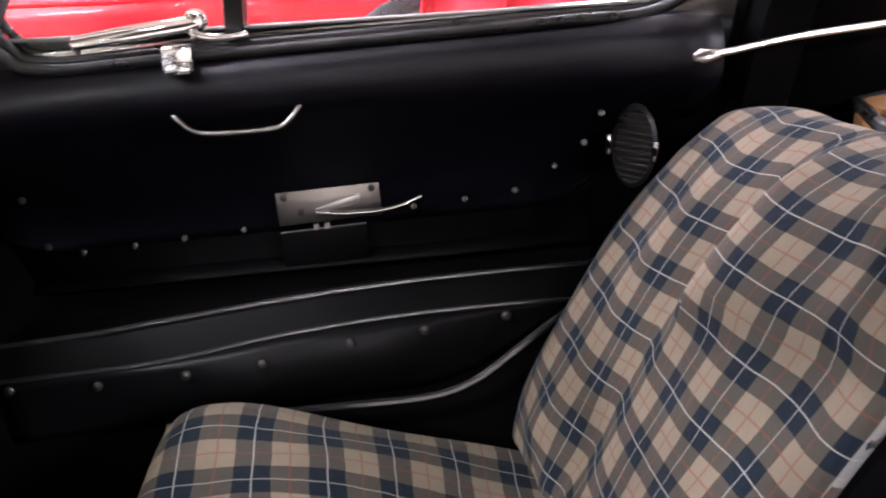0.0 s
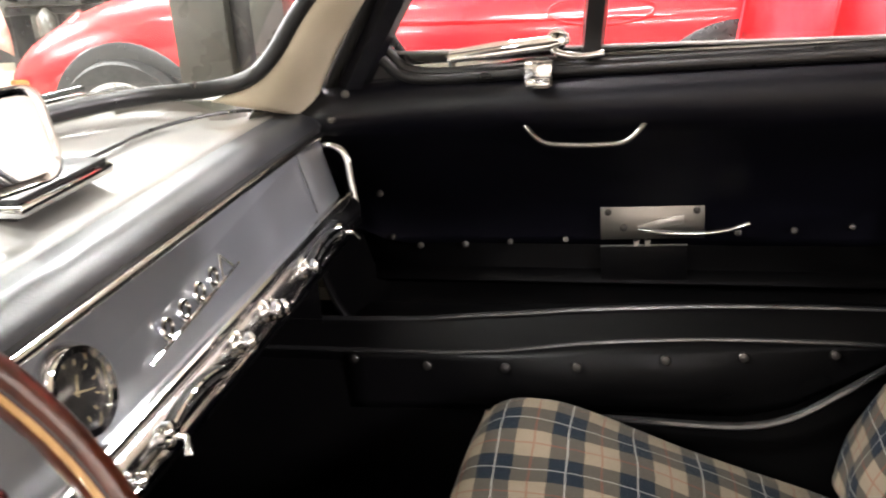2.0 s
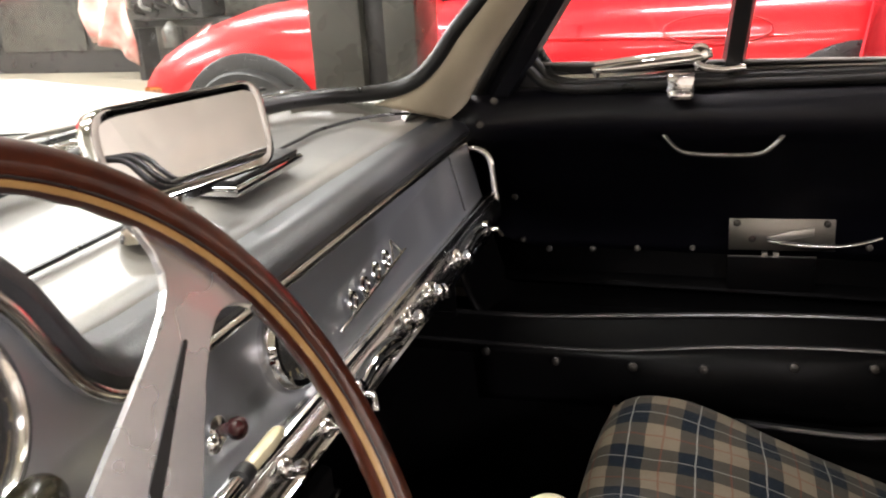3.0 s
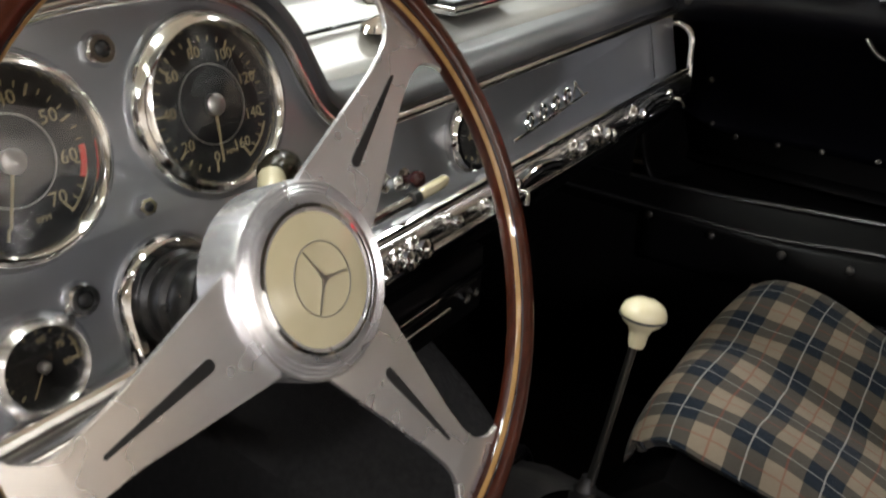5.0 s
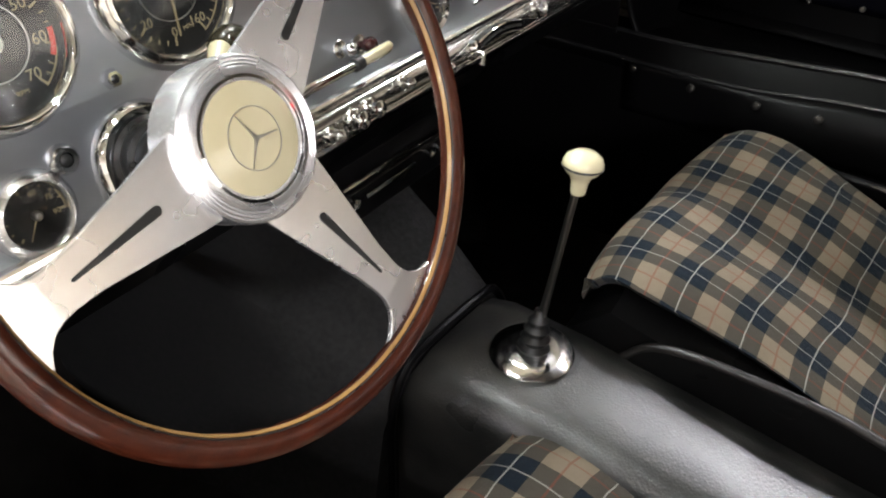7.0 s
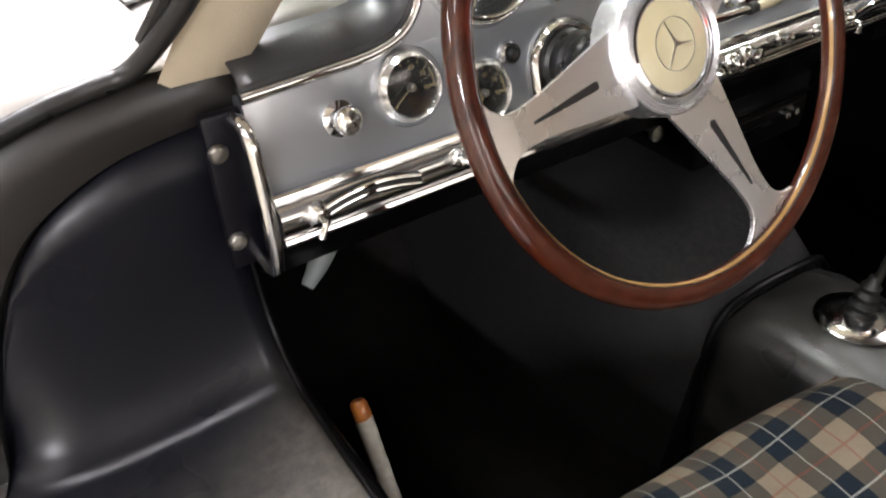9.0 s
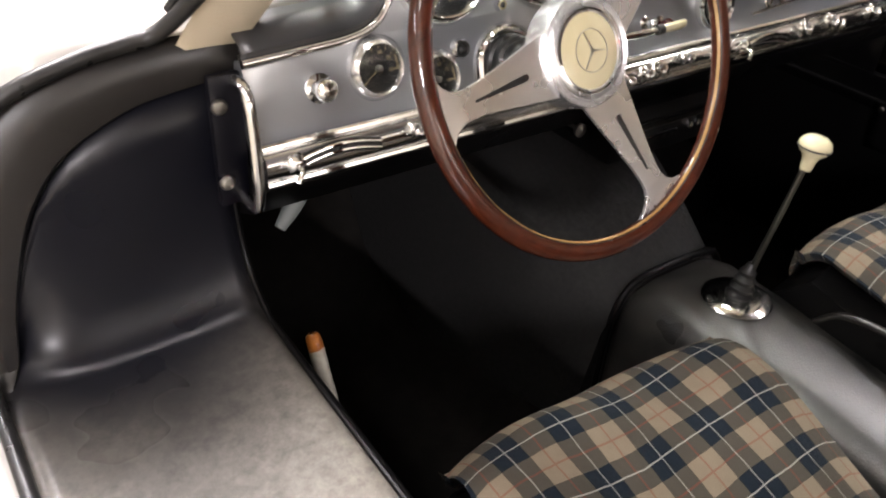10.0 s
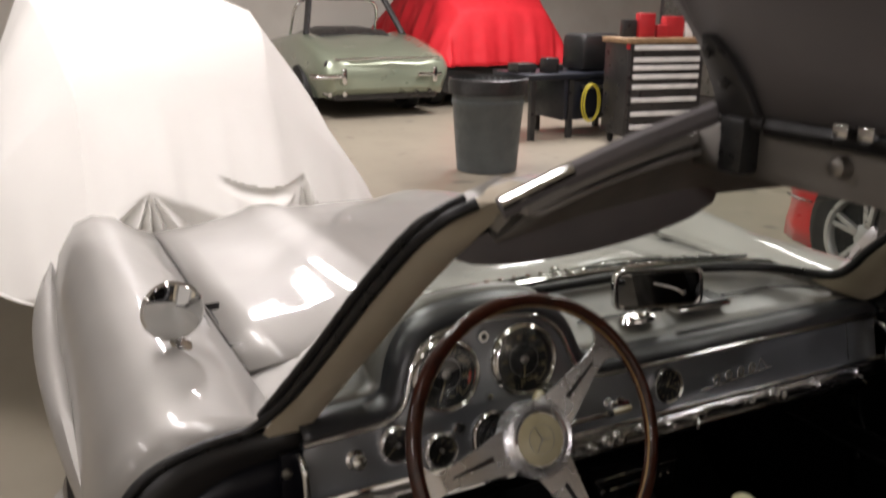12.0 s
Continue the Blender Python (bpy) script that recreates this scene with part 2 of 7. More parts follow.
def plaid_cloth(name, period=0.080):
    """Woven check: crossing blue bands on beige, with a pale line in each blue band and a thin red one in each beige band."""
    m, t, b, ln = base_mat(name)
    tc = t.nodes.new("ShaderNodeTexCoord")
    wob = noise_node(t, 9, 3)
    sep = t.nodes.new("ShaderNodeSeparateXYZ")
    ln.new(tc.outputs["UV"], sep.inputs[0])
    bands, pale, red = [], [], []
    for axis, shift in (("X", 0.25), ("Y", 0.41)):
        u = calc(t, "MULTIPLY_ADD", wob.outputs["Fac"], 0.012, sep.outputs[axis])
        w = calc(t, "FRACT", calc(t, "ADD", calc(t, "DIVIDE", u, period), shift + 10))
        d = calc(t, "ABSOLUTE", calc(t, "SUBTRACT", w, 0.5))
        bands.append(calc(t, "LESS_THAN", d, 0.25))
        pale.append(calc(t, "MULTIPLY", calc(t, "LESS_THAN", d, 0.010), 1.0 if axis == "X" else 0.75))
        red.append(calc(t, "GREATER_THAN", d, 0.486))
    beige, mid, blue = (0.170, 0.138, 0.098), (0.052, 0.046, 0.036), (0.0046, 0.0086, 0.0142)
    both = calc(t, "MULTIPLY", bands[0], bands[1])
    one = calc(t, "MAXIMUM", bands[0], bands[1])
    col = mix_col(t, both, mix_col(t, one, beige, mid), blue)
    col = mix_col(t, calc(t, "MULTIPLY", calc(t, "MAXIMUM", *red), 0.5), col, (0.15, 0.040, 0.022))
    col = mix_col(t, calc(t, "MULTIPLY", calc(t, "MAXIMUM", *pale), 0.6), col, (0.36, 0.355, 0.32))
    soil = noise_node(t, 5, 6, 0.7)
    dull = t.nodes.new("ShaderNodeHueSaturation")
    ln.new(col, dull.inputs["Color"])
    ln.new(calc(t, "MULTIPLY_ADD", soil.outputs["Fac"], -0.7, 1.32), dull.inputs["Value"])
    col = dull.outputs["Color"]
    wv = t.nodes.new("ShaderNodeTexWave")
    wv.inputs["Scale"].default_value, wv.inputs["Distortion"].default_value = 420, 1.5
    wv.bands_direction = "DIAGONAL"
    ln.new(tc.outputs["UV"], wv.inputs["Vector"])
    ln.new(mix_col(t, calc(t, "MULTIPLY", wv.outputs["Fac"], 0.16), col, (0.02, 0.02, 0.022)), b.inputs["Base Color"])
    b.inputs["Roughness"].default_value = 0.9
    b.inputs["Sheen Weight"].default_value = 0.03
    b.inputs["Specular IOR Level"].default_value = 0.12
    fold = noise_node(t, 16, 4, 0.6)
    bp = t.nodes.new("ShaderNodeBump")
    bp.inputs["Strength"].default_value, bp.inputs["Distance"].default_value = 0.5, 0.006
    ln.new(calc(t, "MULTIPLY_ADD", wv.outputs["Fac"], 0.05, fold.outputs["Fac"]), bp.inputs["Height"])
    ln.new(bp.outputs["Normal"], b.inputs["Normal"])
    return m


def wood_grain(name, dark, light):
    m, t, b, ln = base_mat(name)
    nz = noise_node(t, 9, 7, 0.7, stretch=(14, 3, 3))
    ln.new(ramp(t, nz.outputs["Fac"], [(0.3, dark), (0.7, light)]), b.inputs["Base Color"])
    b.inputs["Roughness"].default_value = 0.36
    b.inputs["Specular IOR Level"].default_value = 0.2
    b.inputs["Coat Weight"].default_value = 0.9
    b.inputs["Coat Roughness"].default_value = 0.025
    return m


def pane_mat(name, tint=(1, 1, 1), base=0.045):
    """Thin clear glass: what lies behind shows, and the surface mirrors at a slant."""
    m = bpy.data.materials.new(name)
    m.use_nodes = True
    t = m.node_tree
    t.nodes.clear()
    out, mx, tr, gl, fr = (t.nodes.new(k) for k in ("ShaderNodeOutputMaterial", "ShaderNodeMixShader", "ShaderNodeBsdfTransparent", "ShaderNodeBsdfGlossy", "ShaderNodeLayerWeight"))
    tr.inputs["Color"].default_value = (*tint, 1)
    gl.inputs["Roughness"].default_value = 0.015
    fr.inputs["Blend"].default_value = 0.5
    t.links.new(calc(t, "MULTIPLY_ADD", calc(t, "POWER", fr.outputs["Facing"], 5.0), 0.9, base), mx.inputs[0])
    t.links.new(tr.outputs[0], mx.inputs[1])
    t.links.new(gl.outputs[0], mx.inputs[2])
    t.links.new(mx.outputs[0], out.inputs[0])
    return m


def glow(name, col, strength):
    m, t, b, ln = base_mat(name)
    b.inputs["Base Color"].default_value = (*col, 1)
    b.inputs["Emission Color"].default_value = (*col, 1)
    b.inputs["Emission Strength"].default_value = strength
    return m


def plain_metal(name, col, stain, rough, metal=1.0, blotch=0.0):
    """Polished metal with broad, faint stains, fine tarnish and a slow change of gloss."""
    m, t, b, ln = base_mat(name)
    nz = noise_node(t, 5, 2, 0.5)
    col_ = ramp(t, nz.outputs["Fac"], [(0.45, col), (0.72, stain)])
    if blotch:
        fine = noise_node(t, 16, 3, 0.5)
        spots = ramp(t, fine.outputs["Fac"], [(0.30, (1 - blotch,) * 3), (0.62, (1.0, 1.0, 1.0))])
        mul = t.nodes.new("ShaderNodeMix")
        mul.data_type, mul.blend_type = "RGBA", "MULTIPLY"
        mul.inputs[0].default_value = 1.0
        ln.new(col_, mul.inputs[6])
        ln.new(spots, mul.inputs[7])
        col_ = mul.outputs[2]
        ln.new(calc(t, "MULTIPLY_ADD", fine.outputs["Fac"], 0.05, rough - 0.025), b.inputs["Roughness"])
    else:
        ln.new(calc(t, "MULTIPLY_ADD", nz.outputs["Fac"], 0.08, rough - 0.04), b.inputs["Roughness"])
    ln.new(col_, b.inputs["Base Color"])
    b.inputs["Metallic"].default_value = metal
    return m


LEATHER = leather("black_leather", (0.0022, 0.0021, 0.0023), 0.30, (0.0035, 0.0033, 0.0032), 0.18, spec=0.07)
LEATHER_BLUE = leather("black_door_leather", (0.0022, 0.0021, 0.0040), 0.36, (0.0032, 0.0031, 0.0052), 0.10, spec=0.22)
WORN = leather("worn_black_leather", (0.0065, 0.0062, 0.0058), 0.30, (0.028, 0.026, 0.023), 0.8, spec=0.85, patch=14, cell=330)
WORN.node_tree.nodes["Principled BSDF"].inputs["Coat Weight"].default_value = 0.45
WORN.node_tree.nodes["Principled BSDF"].inputs["Coat Roughness"].default_value = 0.42
# The pale colour holds both the sill's wear and the glare on it.
SILL = wear_and_glare(leather("sill_leather_with_glare", (0.0032, 0.0034, 0.0058), 0.29, (0.0045, 0.0048, 0.0076), 0.1, spec=0.26), -0.47, -0.12, (0.19, 0.175, 0.150))
# Faded black leather; glare from the screen is painted into its pale colour.
PAD_GLARE = leather("dash_top_leather_with_glare", (0.100, 0.096, 0.088), 0.42, (0.18, 0.164, 0.134), 0.30, spec=1.0, cell=420)
PAD_GLARE.node_tree.nodes["Principled BSDF"].inputs["Coat Weight"].default_value = 0.5
PAD_GLARE.node_tree.nodes["Principled BSDF"].inputs["Coat Roughness"].default_value = 0.36
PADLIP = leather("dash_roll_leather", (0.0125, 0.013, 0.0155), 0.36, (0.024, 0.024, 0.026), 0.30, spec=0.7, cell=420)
JAMBPAD = leather("brown_black_leather", (0.0070, 0.0061, 0.0057), 0.32, (0.0128, 0.011, 0.0100), 0.2, spec=0.45)
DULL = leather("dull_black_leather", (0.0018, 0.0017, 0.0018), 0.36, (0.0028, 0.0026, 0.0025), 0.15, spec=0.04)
PIPING = leather("glossy_black_piping", (0.008, 0.008, 0.008), 0.20, (0.014, 0.013, 0.013), 0.05, spec=1.0)
SCREWMETAL = surf("dull_dark_screw", (0.075, 0.071, 0.066), 0.38, 1.0, (0.05, 0.047, 0.044), 60)
CARPET = surf("black_carpet", (0.0052, 0.0047, 0.0043), 0.95, col2=(0.009, 0.0080, 0.0072), scale=40, bump=0.6, fine=700, spec=0.04)
MAT_GREY = surf("rubber_mat", (0.0115, 0.0100, 0.0088), 0.75, col2=(0.020, 0.0175, 0.0155), scale=60, bump=0.5, fine=600, spec=0.3)
GEARMAT = surf("gearbox_mat", (0.0028, 0.0026, 0.0025), 0.7, col2=(0.0050, 0.0046, 0.0042), scale=60, bump=0.5, fine=600, spec=0.3)
RUBBER = surf("black_rubber", (0.007, 0.0068, 0.0068), 0.36, col2=(0.012, 0.0115, 0.011), scale=20, bump=0.1, spec=0.35)
TYRE = surf("tyre_rubber", (0.011, 0.011, 0.011), 0.7, col2=(0.019, 0.019, 0.018), scale=15, bump=0.2)
CHROME = surf("chrome", (0.78, 0.78, 0.78), 0.07, 1.0, (0.7, 0.7, 0.7), 40, rvar=0.04)
POLISHED = surf("polished_plate", (0.86, 0.86, 0.85), 0.13, 1.0, (0.80, 0.79, 0.77), 30, rvar=0.05)
SATIN = plain_metal("worn_plated_steel", (0.42, 0.41, 0.385), (0.29, 0.27, 0.245), 0.33)
DARKROD = plain_metal("dark_steel_rod", (0.24, 0.23, 0.21), (0.16, 0.15, 0.135), 0.3)
ALU = plain_metal("brushed_aluminium", (0.90, 0.90, 0.925), (0.80, 0.71, 0.60), 0.27, 0.89, 0.08)
BEZEL = plain_metal("satin_bezel_plate", (0.84, 0.84, 0.84), (0.74, 0.73, 0.70), 0.24)
LEDGE = plain_metal("polished_ledge_metal", (0.74, 0.74, 0.75), (0.62, 0.60, 0.57), 0.17)
OLIVE = surf("dark_olive_plastic", (0.020, 0.017, 0.010), 0.15, col2=(0.028, 0.024, 0.014), scale=30)
DASH = surf("satin_grey_blue_dash_paint", (0.44, 0.46, 0.49), 0.33, 0.9, (0.39, 0.41, 0.44), 4, rvar=0.05, coat=0.15)
BLACK = surf("black_plastic", (0.012, 0.012, 0.012), 0.35, col2=(0.016, 0.016, 0.016), scale=30)
DIAL = surf("black_dial", (0.007, 0.007, 0.007), 0.5, col2=(0.011, 0.0105, 0.010), scale=60, spec=0.2)
MARK = surf("yellowed_dial_marks", (0.28, 0.235, 0.13), 0.6, col2=(0.22, 0.18, 0.095), scale=80)
REDMARK = surf("red_dial_mark", (0.55, 0.05, 0.03), 0.6)
IVORY = surf("ivory_plastic", (0.55, 0.50, 0.335), 0.20, col2=(0.49, 0.435, 0.28), scale=22, rvar=0.05, coat=0.5)
LINER = surf("cream_vinyl", (0.50, 0.44, 0.33), 0.5, col2=(0.42, 0.36, 0.26), scale=8, bump=0.3, fine=500)
HEADLINER = surf("grey_beige_cloth", (0.19, 0.174, 0.152), 0.85, col2=(0.16, 0.146, 0.128), scale=12, bump=0.4, fine=800)
DOORLINER = surf("charcoal_door_lining", (0.145, 0.133, 0.131), 0.6, col2=(0.124, 0.114, 0.114), scale=5, bump=0.2, fine=500)
WOOD = wood_grain("red_brown_varnished_wood", (0.017, 0.0034, 0.0016), (0.062, 0.0135, 0.0052))
INLAY = wood_grain("pale_inlay_wood", (0.24, 0.13, 0.043), (0.34, 0.20, 0.075))
PLAID = plaid_cloth("plaid_wool")
GLASS = pane_mat("window_glass", (0.97, 0.98, 0.97))
SCREEN = pane_mat("pale_green_screen_glass", (0.74, 0.79, 0.73))
LENS = pane_mat("gauge_glass", base=0.06)
MIRROR = surf("mirror_glass", (0.86, 0.87, 0.86), 0.012, 1.0, (0.85, 0.86, 0.86), 3, rvar=0.0)
SILVER = surf("silver_white_car_paint", (0.35, 0.337, 0.312), 0.50, 0.50, (0.32, 0.308, 0.285), 2.5, rvar=0.04, coat=0.5, coat_rough=0.04)
RED = surf("red_car_paint", (0.55, 0.006, 0.010), 0.3, 0.0, (0.51, 0.005, 0.009), 2, rvar=0.03, coat=0.6, spec=0.3)
GREEN = surf("pale_green_metallic_paint", (0.30, 0.34, 0.25), 0.30, 0.5, (0.28, 0.315, 0.235), 2, rvar=0.03, coat=1.0)
SHEET = surf("white_dust_sheet", (0.86, 0.845, 0.80), 0.85, col2=(0.83, 0.815, 0.77), scale=3, bump=0.15, fine=300, spec=0.2)
REDCLOTH = surf("red_dust_sheet", (0.50, 0.014, 0.022), 0.7, col2=(0.44, 0.011, 0.017), scale=4, bump=0.2, fine=300, spec=0.3)
PINK = surf("faded_pink_cloth", (0.70, 0.56, 0.50), 0.8, col2=(0.50, 0.16, 0.13), scale=3.5, bump=0.2, fine=300)
WALLPAINT = surf("off_white_wall_paint", (0.62, 0.59, 0.53), 0.7, col2=(0.56, 0.53, 0.47), scale=1.5, bump=0.1, fine=200)
BINGREY = surf("grey_bin_plastic", (0.075, 0.085, 0.085), 0.55, col2=(0.06, 0.067, 0.067), scale=6, bump=0.1)
STEELBLACK = surf("black_enamelled_steel", (0.018, 0.017, 0.017), 0.35, col2=(0.028, 0.026, 0.025), scale=5)
POSTGREY = surf("dark_grey_lift_paint", (0.032, 0.031, 0.026), 0.32, col2=(0.052, 0.049, 0.041), scale=6, rvar=0.1, coat=0.3)
TAN = leather("tan_leather", (0.52, 0.29, 0.12), 0.45, (0.42, 0.22, 0.09), 0.2)
AMBER = surf("amber_plastic", (0.40, 0.14, 0.03), 0.2, col2=(0.16, 0.045, 0.012), scale=60)
YELLOW = surf("yellow_hose", (0.62, 0.52, 0.05), 0.5)
REDTOOL = surf("red_tool_box_paint", (0.42, 0.02, 0.025), 0.4)
OXBLOOD = surf("dark_oxblood_plastic", (0.04, 0.007, 0.007), 0.25)
LEVERPAINT = surf("worn_pale_lever_paint", (0.46, 0.44, 0.38), 0.3, col2=(0.30, 0.28, 0.23), scale=26, coat=0.8, coat_rough=0.05)
WHITEPAINT = surf("white_handle_paint", (0.72, 0.71, 0.68), 0.4)
ALLOY = surf("silver_alloy_wheel_paint", (0.56, 0.56, 0.56), 0.35, 0.6)
BENCHTOP = surf("worn_bench_wood", (0.30, 0.19, 0.10), 0.6, col2=(0.2, 0.12, 0.06), scale=14)
NAVY = surf("dark_blue_steel", (0.007, 0.009, 0.016), 0.4)


def concrete(name):
    m, t, b, ln = base_mat(name)
    big = noise_node(t, 0.7, 8, 0.65)
    col = ramp(t, big.outputs["Fac"], [(0.3, (0.215, 0.19, 0.145)), (0.55, (0.265, 0.234, 0.18)), (0.75, (0.205, 0.182, 0.14))])
    spots = noise_node(t, 3.1, 3, 0.5)
    f = t.nodes.new("ShaderNodeMapRange")
    f.inputs["From Min"].default_value, f.inputs["From Max"].default_value = 0.64, 0.70
    ln.new(spots.outputs["Fac"], f.inputs["Value"])
    ln.new(mix_col(t, calc(t, "MULTIPLY", f.outputs["Result"], 0.7), col, (0.10, 0.09, 0.075)), b.inputs["Base Color"])
    b.inputs["Roughness"].default_value = 0.42
    nz = noise_node(t, 90, 5, 0.6)
    bp = t.nodes.new("ShaderNodeBump")
    bp.inputs["Strength"].default_value, bp.inputs["Distance"].default_value = 0.15, 0.002
    ln.new(nz.outputs["Fac"], bp.inputs["Height"])
    ln.new(bp.outputs["Normal"], b.inputs["Normal"])
    return m


CONCRETE = concrete("sealed_concrete")

# ---- garage ----
def structure(name, bm, mat, label, category):
    ob = part(name, bm, mat, None, flat=True)
    return tagged(ob, label, category, kind="structure")


structure("ground", box((-14, -9, -0.2), (8.2, 12, 0)), CONCRETE, "sealed tan-grey concrete garage floor with dark spots", "floor")
structure("wall_front", box((-14.2, -9, 0), (-14, 12, 4.6)), WALLPAINT, "off-white painted garage wall behind the parked cars", "wall")
structure("wall_back", box((8.0, -9, 0), (8.2, 12, 4.6)), WALLPAINT, "off-white painted garage wall", "wall")
structure("wall_left", box((-14, -9.2, 0), (8.2, -9, 4.6)), WALLPAINT, "off-white painted garage wall", "wall")
structure("wall_right", box((-14, 12, 0), (8.2, 12.2, 4.6)), WALLPAINT, "off-white painted garage wall", "wall")
structure("ceiling", box((-14.2, -9.2, 4.6), (8.2, 12.2, 4.8)), WALLPAINT, "off-white garage ceiling", "ceiling")

DIFFUSER = glow("lit_lamp_diffuser", (1.0, 0.96, 0.88), 6.0)
for (lx, ly), power in zip(LAMP_SPOTS, LAMP_POWER):
    lamp = thing("ceiling_light", "long white fluorescent strip light under the ceiling", "ceiling light", (lx, ly, LAMP_Z), "garage strip lights")
    part("housing", box((lx - 1.25, ly - 0.17, LAMP_Z + 0.02), (lx + 1.25, ly + 0.17, LAMP_Z + 0.09), bevel=0.01), WHITEPAINT, lamp)
    part("diffuser", box((lx - 1.22, ly - 0.14, LAMP_Z), (lx + 1.22, ly + 0.14, LAMP_Z + 0.018)), DIFFUSER, lamp)
    for sx in (-0.9, 0.9):
        part("hanger", tube([(lx + sx, ly, LAMP_Z + 0.09), (lx + sx, ly, 4.6)], 0.006, 6), SATIN, lamp)
    light = bpy.data.lights.new("strip_light", "AREA")
    light.shape, light.size, light.size_y, light.energy, light.color = "RECTANGLE", 2.4, 0.26, power, (1.0, 0.966, 0.985)
    lo_ = new("strip_light", light)
    lo_.location = (lx, ly, LAMP_Z - 0.01)


# ---- the silver coupe: body ----
coupe = thing("sports_car", "silver-white vintage coupe with a raised gullwing door, parked on concrete", "car", (0, 0, 0))

HALF = [(0.0, 0.905), (0.10, 0.902), (0.19, 0.906), (0.25, 0.922), (0.31, 0.922), (0.37, 0.897), (0.46, 0.880), (0.56, 0.868), (0.632, 0.860)]
FEND = [(0.638, 0.860), (0.69, 0.872), (0.75, 0.886), (0.81, 0.882), (0.86, 0.852), (0.895, 0.80), (0.913, 0.73), (0.92, 0.66), (0.922, 0.55), (0.918, 0.42), (0.905, 0.30), (0.87, 0.20)]
FEND_BACK = [(0.60, 0.884), (0.655, 0.897), (0.71, 0.897), (0.77, 0.889), (0.83, 0.866), (0.876, 0.824), (0.904, 0.75), (0.914, 0.67), (0.918, 0.55), (0.918, 0.42), (0.905, 0.30), (0.87, 0.20)]
NOSE = [(-0.50, 0.02, 1.0), (-0.70, 0.012, 1.0), (-0.95, 0.0, 1.0), (-1.35, -0.01, 1.0), (-1.75, -0.035, 0.99), (-2.05, -0.085, 0.965), (-2.25, -0.15, 0.92), (-2.38, -0.26, 0.84), (-2.44, -0.40, 0.74)]


CREST = [(0.638, 0.860), (0.69, 0.880), (0.75, 0.925), (0.81, 0.938), (0.862, 0.916), (0.898, 0.858), (0.916, 0.785), (0.922, 0.70), (0.924, 0.57), (0.918, 0.42), (0.905, 0.30), (0.87, 0.20)]


def fender_rows(x):
    """The fender's cross-section, fuller round the front wheel."""
    g = min(max((-0.85 - x) / 0.6, 0.0), 1.0)
    g = g * g * (3 - 2 * g)
    return [(a + (c - a) * g, b + (d - b) * g) for (a, b), (c, d) in zip(FEND, CREST)]


def body_row(x, dz, wide, rows):
    return [(x, y * wide, max(z + dz * (0.4 + 0.6 * z / 0.9), 0.17)) for y, z in rows]


